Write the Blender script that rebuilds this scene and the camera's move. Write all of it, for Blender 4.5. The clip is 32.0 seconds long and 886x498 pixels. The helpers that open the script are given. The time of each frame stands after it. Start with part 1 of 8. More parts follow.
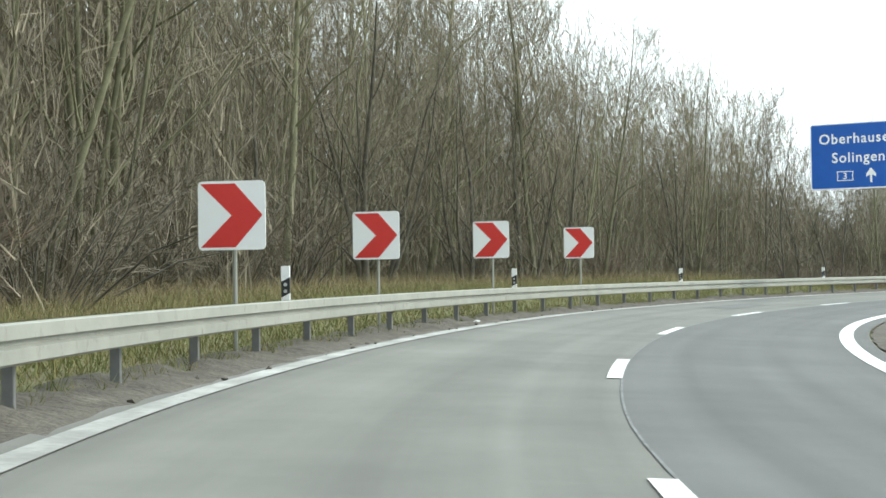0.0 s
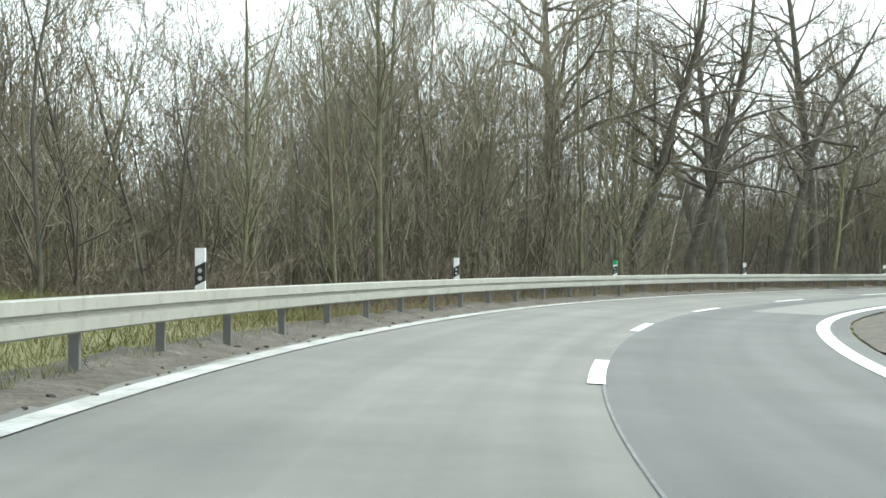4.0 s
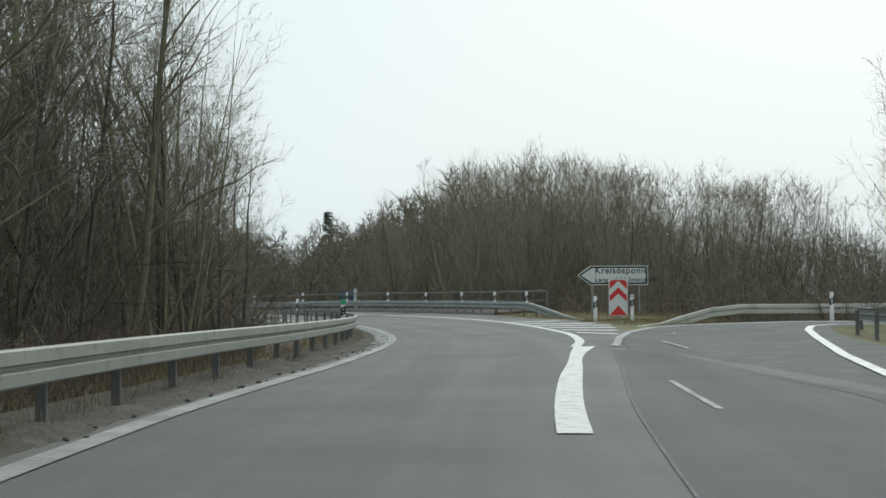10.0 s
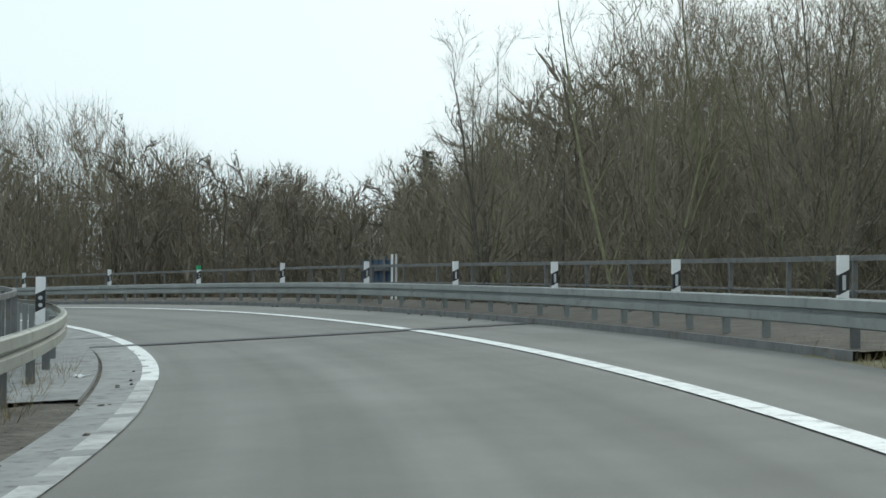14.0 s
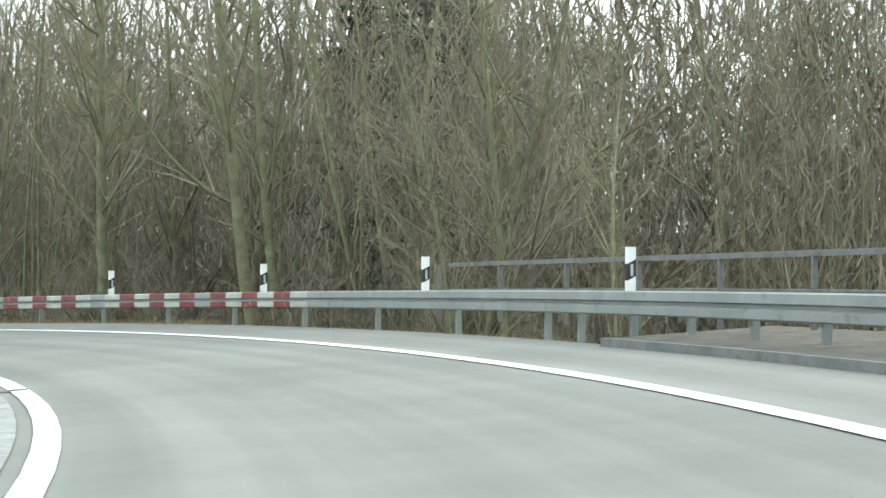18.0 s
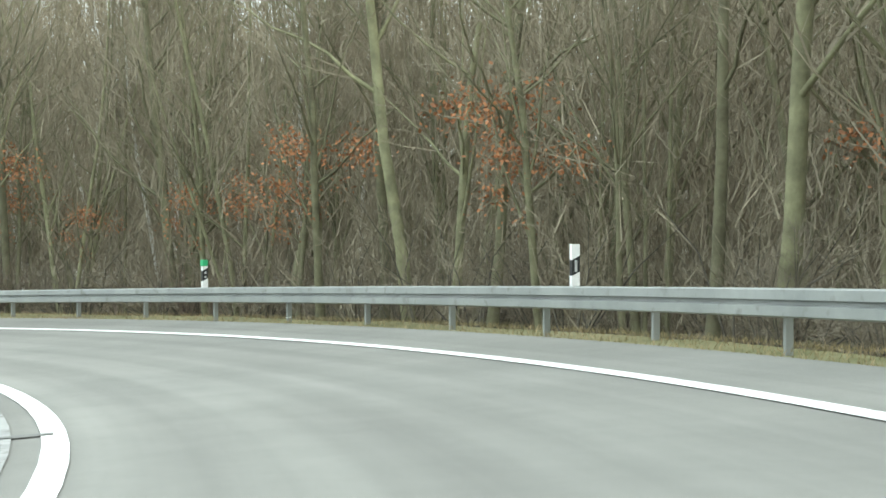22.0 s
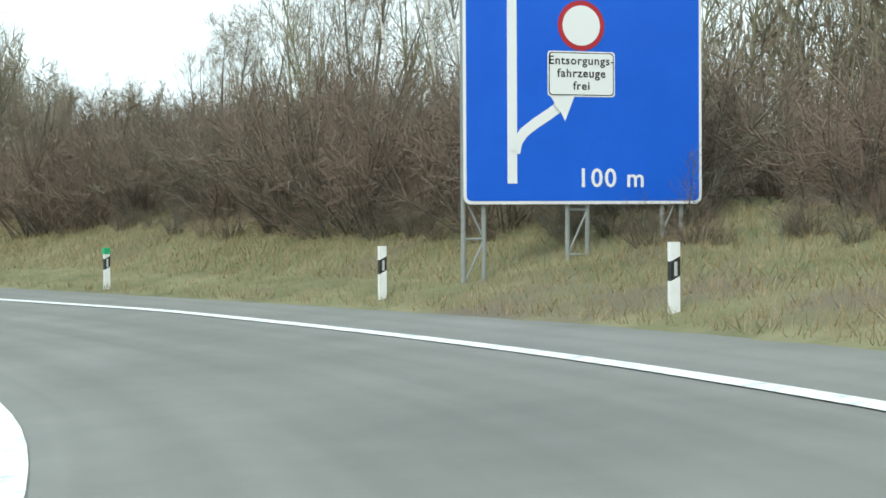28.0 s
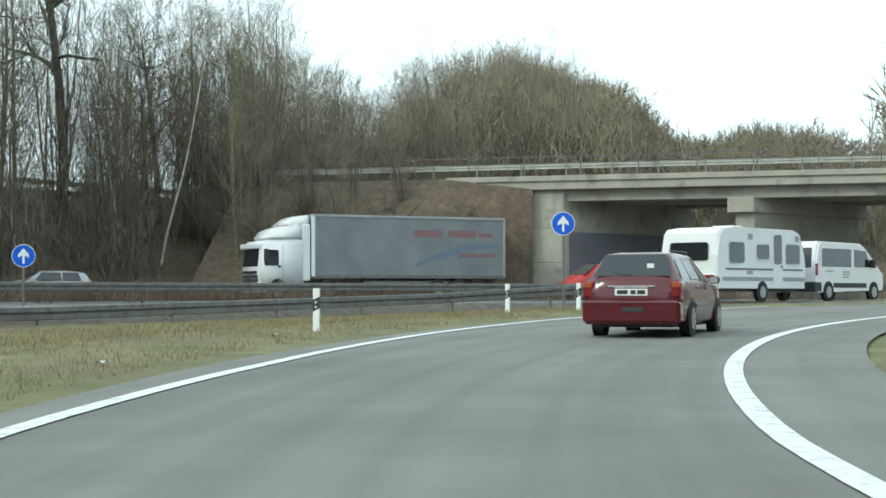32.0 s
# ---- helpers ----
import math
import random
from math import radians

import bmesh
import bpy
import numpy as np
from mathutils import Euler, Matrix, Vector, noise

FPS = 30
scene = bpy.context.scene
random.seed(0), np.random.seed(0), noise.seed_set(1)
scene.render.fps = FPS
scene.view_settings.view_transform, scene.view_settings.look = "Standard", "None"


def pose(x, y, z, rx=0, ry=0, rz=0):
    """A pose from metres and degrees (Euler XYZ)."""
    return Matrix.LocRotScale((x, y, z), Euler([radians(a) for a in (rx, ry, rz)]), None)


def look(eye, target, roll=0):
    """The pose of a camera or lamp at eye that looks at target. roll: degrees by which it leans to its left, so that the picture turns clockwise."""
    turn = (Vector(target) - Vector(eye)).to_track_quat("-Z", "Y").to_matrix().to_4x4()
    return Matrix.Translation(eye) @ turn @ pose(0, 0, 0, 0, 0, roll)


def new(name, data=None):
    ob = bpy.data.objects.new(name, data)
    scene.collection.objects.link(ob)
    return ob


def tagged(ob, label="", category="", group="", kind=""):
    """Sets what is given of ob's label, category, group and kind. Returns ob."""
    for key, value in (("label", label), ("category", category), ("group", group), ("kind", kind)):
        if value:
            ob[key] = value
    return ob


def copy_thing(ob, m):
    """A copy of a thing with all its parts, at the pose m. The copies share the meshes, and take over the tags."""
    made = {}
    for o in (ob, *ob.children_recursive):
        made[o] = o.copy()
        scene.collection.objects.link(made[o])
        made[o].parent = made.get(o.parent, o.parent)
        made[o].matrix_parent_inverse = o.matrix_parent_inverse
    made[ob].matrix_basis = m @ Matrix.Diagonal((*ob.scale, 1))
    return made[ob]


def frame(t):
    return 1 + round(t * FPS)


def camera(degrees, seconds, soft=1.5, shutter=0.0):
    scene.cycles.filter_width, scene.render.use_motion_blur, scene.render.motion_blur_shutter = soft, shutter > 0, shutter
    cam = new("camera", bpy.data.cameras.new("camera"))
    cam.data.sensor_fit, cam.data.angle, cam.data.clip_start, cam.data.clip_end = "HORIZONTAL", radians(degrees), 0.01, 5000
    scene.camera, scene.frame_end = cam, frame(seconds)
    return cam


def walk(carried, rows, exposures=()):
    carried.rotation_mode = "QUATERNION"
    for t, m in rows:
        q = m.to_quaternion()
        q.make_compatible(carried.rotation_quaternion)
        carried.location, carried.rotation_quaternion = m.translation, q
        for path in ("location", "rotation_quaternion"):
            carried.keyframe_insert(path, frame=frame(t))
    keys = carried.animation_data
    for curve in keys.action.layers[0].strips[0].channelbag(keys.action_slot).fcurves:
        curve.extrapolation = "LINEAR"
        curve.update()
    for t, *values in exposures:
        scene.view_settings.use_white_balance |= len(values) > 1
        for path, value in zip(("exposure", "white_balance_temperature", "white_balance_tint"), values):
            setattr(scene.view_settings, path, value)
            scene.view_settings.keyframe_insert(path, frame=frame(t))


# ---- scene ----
cam = camera(31.46, 32.0, soft=1.6)
PATH = [
    (0, (-11.095, -41.352, 1.131), (-11.035, -39.353, 1.167), -0.90),
    (0.5, (-10.833, -34.530, 1.133), (-10.678, -32.536, 1.173), -0.65),
    (1, (-10.203, -27.712, 1.124), (-9.941, -25.730, 1.163), -0.39),
    (1.5, (-9.174, -20.938, 1.104), (-8.799, -18.974, 1.142), -0.44),
    (2, (-7.779, -14.268, 1.103), (-7.285, -12.330, 1.140), -0.52),
    (2.5, (-6.037, -7.728, 1.133), (-5.416, -5.828, 1.168), -0.41),
    (3, (-3.878, -1.332, 1.149), (-3.134, 0.524, 1.185), -0.18),
    (3.5, (-1.328, 4.827, 1.099), (-0.465, 6.632, 1.124), -0.02),
    (4, (1.551, 10.817, 1.081), (2.518, 12.568, 1.106), -0.09),
    (4.5, (4.733, 16.651, 1.103), (5.788, 18.350, 1.138), -0.26),
    (5, (8.269, 22.264, 1.120), (9.411, 23.906, 1.153), -0.12),
    (5.5, (12.082, 27.677, 1.120), (13.306, 29.258, 1.153), -0.13),
    (6, (16.158, 32.876, 1.120), (17.461, 34.393, 1.153), -0.31),
    (6.5, (20.480, 37.847, 1.120), (21.859, 39.296, 1.148), -0.89),
    (7, (25.037, 42.574, 1.126), (26.487, 43.951, 1.161), -0.96),
    (7.5, (29.881, 47.011, 1.143), (31.423, 48.285, 1.173), -0.67),
    (8, (35.013, 51.116, 1.141), (36.632, 52.289, 1.169), -0.36),
    (8.5, (40.376, 54.969, 1.106), (42.054, 56.056, 1.133), -0.36),
    (9, (45.985, 58.643, 1.128), (47.690, 59.688, 1.167), -0.55),
    (9.5, (51.790, 62.232, 1.097), (53.523, 63.228, 1.153), -0.60),
    (10, (57.845, 65.709, 1.121), (59.614, 66.640, 1.182), -0.35),
    (10.5, (64.125, 69.090, 1.112), (65.931, 69.948, 1.160), 0.07),
    (11, (70.592, 72.252, 1.088), (72.424, 73.052, 1.129), 0.42),
    (11.5, (77.067, 75.288, 1.083), (78.899, 76.090, 1.112), 0.42),
    (12, (83.467, 78.424, 1.093), (85.278, 79.274, 1.119), 0.57),
    (12.5, (89.851, 81.668, 1.114), (91.647, 82.547, 1.136), 0.71),
    (13, (96.159, 85.044, 1.108), (97.924, 85.984, 1.139), 0.97),
    (13.5, (102.303, 88.756, 1.135), (104.024, 89.774, 1.172), 0.84),
    (14, (108.219, 92.561, 1.120), (109.894, 93.653, 1.153), 0.31),
    (14.5, (113.852, 96.581, 1.120), (115.467, 97.760, 1.153), 0.17),
    (15, (119.170, 100.878, 1.120), (120.703, 102.162, 1.153), 0.25),
    (15.5, (124.127, 105.510, 1.116), (125.557, 106.907, 1.139), 0.67),
    (16, (128.708, 110.486, 1.133), (130.026, 111.990, 1.152), 0.64),
    (16.5, (132.862, 115.831, 1.117), (134.046, 117.442, 1.126), 0.32),
    (17, (136.509, 121.553, 1.086), (137.538, 123.268, 1.096), 0.10),
    (17.5, (139.602, 127.602, 1.019), (140.459, 129.410, 1.003), 0.23),
    (18, (142.055, 133.945, 0.898), (142.726, 135.829, 0.878), 0.25),
    (18.5, (143.783, 140.489, 0.717), (144.228, 142.438, 0.671), 0.05),
    (19, (144.710, 147.148, 0.534), (144.905, 149.138, 0.495), -0.10),
    (19.5, (144.776, 153.809, 0.284), (144.694, 155.806, 0.230), -0.15),
    (20, (143.946, 160.370, 0.041), (143.602, 162.339, -0.033), -0.38),
    (20.5, (142.282, 166.709, -0.272), (141.687, 168.617, -0.339), -0.31),
    (21, (139.768, 172.713, -0.591), (138.928, 174.527, -0.652), 0.14),
    (21.5, (136.578, 178.302, -0.931), (135.518, 179.996, -1.000), -0.13),
    (22, (132.750, 183.429, -1.284), (131.482, 184.974, -1.358), -0.16),
    (22.5, (128.306, 187.999, -1.639), (126.854, 189.372, -1.714), -0.32),
    (23, (123.405, 191.976, -2.007), (121.794, 193.158, -2.082), -0.35),
    (23.5, (118.044, 195.264, -2.374), (116.296, 196.231, -2.454), -0.01),
    (24, (112.325, 197.787, -2.768), (110.464, 198.515, -2.856), -0.62),
    (24.5, (106.382, 199.577, -3.126), (104.442, 200.056, -3.224), -0.42),
    (25, (100.302, 200.544, -3.488), (98.316, 200.767, -3.570), -0.15),
    (25.5, (94.195, 200.716, -3.839), (92.197, 200.682, -3.917), -0.07),
    (26, (88.159, 200.106, -4.175), (86.181, 199.817, -4.247), -0.10),
    (26.5, (82.285, 198.739, -4.489), (80.360, 198.200, -4.563), -0.25),
    (27, (76.663, 196.635, -4.792), (74.822, 195.857, -4.851), -0.08),
    (27.5, (71.356, 193.837, -5.060), (69.628, 192.832, -5.106), 0.02),
    (28, (66.506, 190.460, -5.306), (64.932, 189.227, -5.347), -0.32),
    (28.5, (62.224, 186.459, -5.483), (60.831, 185.024, -5.513), -0.49),
    (29, (58.559, 181.977, -5.638), (57.379, 180.361, -5.651), 0.17),
    (29.5, (55.531, 177.099, -5.773), (54.595, 175.331, -5.773), -0.08),
    (30, (53.225, 171.849, -5.870), (52.509, 169.982, -5.868), -0.49),
    (30.5, (51.520, 166.381, -5.883), (50.957, 164.462, -5.864), -0.56),
    (31, (49.949, 160.875, -5.906), (49.403, 158.951, -5.875), -0.03),
    (31.5, (48.409, 155.327, -5.910), (47.832, 153.412, -5.863), 0.11),
    (32, (46.673, 149.808, -5.870), (45.973, 147.936, -5.812), -0.10),
]
walk(cam, [(t, look(eye, target, roll)) for t, eye, target, roll in PATH],
     exposures=[(0, 0.85, 6470, 8), (1, 0.85, 6470, 8), (2.5, 0.98, 6470, 7), (4, 1.0, 6470, 7), (7, 0.45, 6370, 7), (8, 0.1, 6320, 7), (9, -0.3, 6380, 9), (12, -0.5, 6330, 9), (13, -0.4, 6260, 8),
                (15.5, -0.1, 6220, 7), (16, 0.0, 6270, 7), (17, 0.65, 6370, 7), (18, 1.05, 6420, 7), (19, 1.22, 6470, 7), (22, 1.4, 6620, 7), (24, 1.3, 6620, 7), (27, 0.6, 6420, 6), (28, 0.45, 6270, 5), (29, 0.35, 6220, 5), (30, 0.17, 6220, 3), (32, 0.22, 6170, 2)])

# ---- world and sun: bright hazy overcast ----
world = bpy.data.worlds.new("sky")
scene.world = world
world.use_nodes = True
wn, wl = world.node_tree.nodes, world.node_tree.links
wn.clear()
sky_tex = wn.new("ShaderNodeTexSky")
sky_tex.sky_type = "NISHITA"
sky_tex.sun_disc = False
sky_tex.sun_elevation = radians(32)
sky_tex.sun_rotation = radians(78)
sky_tex.dust_density = 5.0
sky_tex.air_density = 1.2
veil = wn.new("ShaderNodeMixRGB")
veil.inputs[0].default_value = 0.9
veil.inputs[2].default_value = (8.5, 9.7, 10.0, 1)
back = wn.new("ShaderNodeBackground")
back.inputs[1].default_value = 0.125
wout = wn.new("ShaderNodeOutputWorld")
wl.new(sky_tex.outputs[0], veil.inputs[1])
wl.new(veil.outputs[0], back.inputs[0])
wl.new(back.outputs[0], wout.inputs[0])
sun = new("sun", bpy.data.lights.new("sun", "SUN"))
sun.data.energy = 1.1
sun.data.angle = radians(14)
sun.data.color = (1.0, 0.99, 0.9)
sun.matrix_world = look((40 * math.sin(radians(78)), 40 * math.cos(radians(78)), 25), (0, 0, 0))


# ---- materials ----
def mat(name, col, rough=0.7, metal=0.0, spec=0.5):
    m = bpy.data.materials.new(name)
    m.use_nodes = True
    b = m.node_tree.nodes["Principled BSDF"]
    b.inputs["Base Color"].default_value = (*col, 1)
    b.inputs["Roughness"].default_value = rough
    b.inputs["Metallic"].default_value = metal
    b.inputs["Specular IOR Level"].default_value = spec
    return m


def mottled(name, stops, scale, rough=0.8, metal=0.0, bump=0.0, bscale=None, detail=6, second=None, spec=0.4, dist=0.02):
    """Colour by noise through a ramp; second: (scale, colour, low, high) overlays stains; bump from finer noise."""
    m = mat(name, stops[0][1], rough, metal, spec)
    n, l = m.node_tree.nodes, m.node_tree.links
    b = n["Principled BSDF"]
    co = n.new("ShaderNodeTexCoord")
    no = n.new("ShaderNodeTexNoise")
    no.inputs["Scale"].default_value, no.inputs["Detail"].default_value = scale, detail
    no.inputs["Roughness"].default_value = 0.65
    ra = n.new("ShaderNodeValToRGB")
    ra.color_ramp.elements[0].position, ra.color_ramp.elements[0].color = stops[0][0], (*stops[0][1], 1)
    ra.color_ramp.elements[1].position, ra.color_ramp.elements[1].color = stops[-1][0], (*stops[-1][1], 1)
    for p, c in stops[1:-1]:
        e = ra.color_ramp.elements.new(p)
        e.color = (*c, 1)
    l.new(co.outputs["Object"], no.inputs["Vector"])
    l.new(no.outputs["Fac"], ra.inputs["Fac"])
    out = ra.outputs["Color"]
    if second:
        s, c, lo, hi = second
        n2 = n.new("ShaderNodeTexNoise")
        n2.inputs["Scale"].default_value, n2.inputs["Detail"].default_value = s, 4
        mr = n.new("ShaderNodeMapRange")
        mr.inputs[1].default_value, mr.inputs[2].default_value = lo, hi
        mx = n.new("ShaderNodeMixRGB")
        mx.inputs[2].default_value = (*c, 1)
        l.new(co.outputs["Object"], n2.inputs["Vector"])
        l.new(n2.outputs["Fac"], mr.inputs[0])
        l.new(mr.outputs[0], mx.inputs[0])
        l.new(out, mx.inputs[1])
        out = mx.outputs[0]
    l.new(out, b.inputs["Base Color"])
    if bump:
        nb = n.new("ShaderNodeTexNoise")
        nb.inputs["Scale"].default_value, nb.inputs["Detail"].default_value = bscale or scale * 6, 5
        bu = n.new("ShaderNodeBump")
        bu.inputs["Strength"].default_value, bu.inputs["Distance"].default_value = bump, dist
        l.new(co.outputs["Object"], nb.inputs["Vector"])
        l.new(nb.outputs["Fac"], bu.inputs["Height"])
        l.new(bu.outputs[0], b.inputs["Normal"])
    return m


def island_tint(m, low, high, per_object=False):
    """Multiplies the base colour by a random tint for each blade, leaf or object."""
    n, l = m.node_tree.nodes, m.node_tree.links
    b = n["Principled BSDF"]
    if per_object:
        src = n.new("ShaderNodeObjectInfo").outputs["Random"]
    else:
        src = n.new("ShaderNodeNewGeometry").outputs["Random Per Island"]
    ra = n.new("ShaderNodeValToRGB")
    ra.color_ramp.elements[0].color, ra.color_ramp.elements[1].color = (*low, 1), (*high, 1)
    mx = n.new("ShaderNodeMixRGB")
    mx.blend_type = "MULTIPLY"
    mx.inputs[0].default_value = 1
    l.new(src, ra.inputs[0])
    if b.inputs["Base Color"].is_linked:
        l.new(b.inputs["Base Color"].links[0].from_socket, mx.inputs[1])
    else:
        mx.inputs[1].default_value = b.inputs["Base Color"].default_value
    l.new(ra.outputs[0], mx.inputs[2])
    l.new(mx.outputs[0], b.inputs["Base Color"])
    return m


M_ASPH = mottled("asphalt", [(0.3, (0.157, 0.156, 0.143)), (0.7, (0.214, 0.212, 0.194))], 0.3, 0.85, bump=0.3, bscale=110)
M_ASPH2 = mottled("asphalt_new", [(0.3, (0.108, 0.11, 0.107)), (0.7, (0.142, 0.145, 0.14))], 0.3, 0.85, bump=0.35, bscale=90, second=(1.2, (0.185, 0.192, 0.182), 0.5, 0.85))
M_PATCH = mottled("asphalt_patch", [(0.3, (0.138, 0.14, 0.135)), (0.7, (0.168, 0.17, 0.164))], 1.5, 0.88, bump=0.3, bscale=90)
M_PALE = mottled("asphalt_pale", [(0.3, (0.205, 0.207, 0.19)), (0.7, (0.245, 0.247, 0.228))], 0.8, 0.88, bump=0.3, bscale=90)
M_SEAM = mottled("asphalt_seam", [(0.35, (0.22, 0.23, 0.23)), (0.65, (0.14, 0.14, 0.14))], 3.0, 0.85)
M_LINE = mottled("road_paint", [(0.32, (0.45, 0.46, 0.45)), (0.5, (0.74, 0.75, 0.73)), (0.7, (0.82, 0.82, 0.8))], 5.0, 0.6, bump=0.2, bscale=60, second=(22.0, (0.3, 0.3, 0.3), 0.62, 0.78))
M_WORN = mottled("road_paint_worn", [(0.35, (0.28, 0.28, 0.265)), (0.65, (0.52, 0.52, 0.5))], 1.1, 0.75, second=(13.0, (0.25, 0.245, 0.23), 0.5, 0.8))
M_DIRT = mottled("verge_dirt", [(0.3, (0.075, 0.067, 0.055)), (0.6, (0.135, 0.121, 0.1)), (0.75, (0.21, 0.19, 0.158))], 3.0, 0.95, bump=0.8, bscale=14, dist=0.06)
M_CONC = mottled("gutter_concrete", [(0.3, (0.22, 0.225, 0.22)), (0.7, (0.34, 0.34, 0.33))], 1.6, 0.9, bump=0.3, bscale=40, second=(7.0, (0.12, 0.11, 0.10), 0.55, 0.75))
M_BRIDGE = mottled("bridge_concrete", [(0.3, (0.33, 0.31, 0.26)), (0.7, (0.46, 0.43, 0.36))], 0.5, 0.9, bump=0.25, bscale=12, second=(0.9, (0.18, 0.17, 0.15), 0.55, 0.8))
M_GRASS = mottled("grass_ground", [(0.3, (0.105, 0.115, 0.045)), (0.55, (0.19, 0.18, 0.09)), (0.75, (0.27, 0.24, 0.135))], 0.7, 0.95, bump=0.6, bscale=9, second=(0.25, (0.15, 0.12, 0.08), 0.55, 0.7), dist=0.08)
M_LITTERGROUND = mottled("leaf_litter", [(0.3, (0.085, 0.062, 0.045)), (0.55, (0.14, 0.105, 0.075)), (0.75, (0.2, 0.155, 0.11))], 2.2, 0.95, bump=0.7, bscale=11, dist=0.06, second=(0.4, (0.10, 0.095, 0.05), 0.55, 0.7))
M_STEEL = mottled("galvanised_steel", [(0.3, (0.27, 0.275, 0.24)), (0.7, (0.36, 0.36, 0.32))], 1.2, 0.6, 0.15, second=(5.0, (0.19, 0.185, 0.15), 0.58, 0.8))
M_STEEL2 = mottled("weathered_steel", [(0.3, (0.22, 0.235, 0.23)), (0.7, (0.31, 0.325, 0.315))], 1.2, 0.58, 0.15, second=(5.0, (0.16, 0.16, 0.145), 0.58, 0.8))
M_STEEL_PALE = mottled("pale_steel", [(0.3, (0.46, 0.45, 0.40)), (0.7, (0.58, 0.57, 0.52))], 2.0, 0.5, 0.25, bump=0.1, second=(1.5, (0.33, 0.31, 0.26), 0.55, 0.75))
M_POST = mottled("post_steel", [(0.3, (0.13, 0.135, 0.135)), (0.7, (0.22, 0.22, 0.215))], 3.0, 0.65, 0.3, second=(5.0, (0.12, 0.09, 0.06), 0.55, 0.75))
M_REDPAINT = mottled("rail_red", [(0.3, (0.15, 0.032, 0.036)), (0.7, (0.25, 0.06, 0.062))], 3.0, 0.55, second=(6.0, (0.35, 0.3, 0.27), 0.6, 0.8))
M_WHITEPAINT = mottled("rail_white", [(0.3, (0.32, 0.33, 0.3)), (0.7, (0.5, 0.5, 0.46))], 3.0, 0.6, second=(5.0, (0.3, 0.29, 0.26), 0.58, 0.8))
M_PLWHITE = mottled("delineator_white", [(0.3, (0.74, 0.75, 0.75)), (0.7, (0.86, 0.86, 0.86))], 6.0, 0.5, second=(4.0, (0.5, 0.5, 0.46), 0.62, 0.85))
M_PLBLACK = mat("delineator_black", (0.02, 0.022, 0.025), 0.5)
M_REFLEX = mat("reflector", (0.75, 0.78, 0.8), 0.15, 0.4)
M_GREEN = mat("green_cap", (0.03, 0.38, 0.16), 0.5)
M_BLUE = mottled("sign_blue", [(0.3, (0.012, 0.085, 0.36)), (0.7, (0.016, 0.105, 0.42))], 0.8, 0.45)
M_BLUE2 = mottled("sign_blue_bright", [(0.3, (0.008, 0.10, 0.60)), (0.7, (0.012, 0.12, 0.68))], 0.8, 0.42)
M_SIGNW = mat("sign_white", (0.8, 0.81, 0.81), 0.4)
M_SIGNG = mat("sign_pale", (0.62, 0.66, 0.64), 0.45)
M_SIGNR = mottled("sign_red", [(0.3, (0.55, 0.035, 0.03)), (0.7, (0.62, 0.05, 0.045))], 1.0, 0.45)
M_RING = mat("ring_red", (0.42, 0.02, 0.03), 0.45)
M_SIGNK = mat("sign_black", (0.02, 0.02, 0.02), 0.5)
M_SIGNBACK = mottled("sign_backing", [(0.3, (0.3, 0.31, 0.31)), (0.7, (0.42, 0.43, 0.43))], 2.0, 0.5, 0.5)
M_GANTRY = mottled("gantry_steel", [(0.3, (0.12, 0.125, 0.12)), (0.7, (0.2, 0.205, 0.2))], 1.5, 0.6, 0.3)
M_BARK = island_tint(mottled("bark_mossy", [(0.3, (0.11, 0.106, 0.07)), (0.55, (0.19, 0.19, 0.12)), (0.75, (0.26, 0.262, 0.17))], 2.5, 0.95, bump=0.6, bscale=18), (0.75, 0.72, 0.7), (1.25, 1.25, 1.15), True)
M_BARKD = mottled("bark_dark", [(0.3, (0.065, 0.058, 0.047)), (0.6, (0.125, 0.115, 0.09)), (0.75, (0.18, 0.165, 0.13))], 3.0, 0.95, bump=0.8, bscale=14)
M_TWIG = island_tint(mottled("twigs", [(0.3, (0.178, 0.157, 0.113)), (0.7, (0.29, 0.26, 0.195))], 0.6, 0.9), (0.8, 0.78, 0.76), (1.22, 1.2, 1.16))
M_TWIGD = island_tint(mottled("twigs_dark", [(0.3, (0.13, 0.113, 0.087)), (0.7, (0.225, 0.2, 0.155))], 0.6, 0.9), (0.8, 0.78, 0.76), (1.22, 1.2, 1.16))
M_TWIGR = island_tint(mottled("twigs_reddish", [(0.3, (0.145, 0.106, 0.083)), (0.7, (0.225, 0.17, 0.135))], 0.5, 0.9), (0.8, 0.78, 0.76), (1.22, 1.2, 1.16))
M_TWIGY = island_tint(mottled("twigs_yellow", [(0.3, (0.17, 0.14, 0.05)), (0.7, (0.28, 0.23, 0.09))], 0.6, 0.9), (0.6, 0.6, 0.55), (1.3, 1.3, 1.2))
M_LEAF = island_tint(mat("dry_beech_leaves", (0.36, 0.165, 0.075), 0.8), (0.55, 0.5, 0.5), (1.35, 1.3, 1.25))
M_BUSH = island_tint(mat("bush_leaves", (0.075, 0.088, 0.045), 0.8), (0.5, 0.55, 0.5), (1.5, 1.45, 1.3))
M_NEEDLE = island_tint(mat("needles", (0.04, 0.058, 0.04), 0.85), (0.5, 0.55, 0.5), (1.4, 1.4, 1.3))
M_BLADE = island_tint(mat("grass_blades", (0.26, 0.225, 0.135), 0.9), (0.6, 0.66, 0.5), (1.45, 1.25, 1.2))
M_BLADEG = island_tint(mat("green_blades", (0.165, 0.17, 0.07), 0.9), (0.65, 0.8, 0.55), (1.45, 1.2, 1.25))
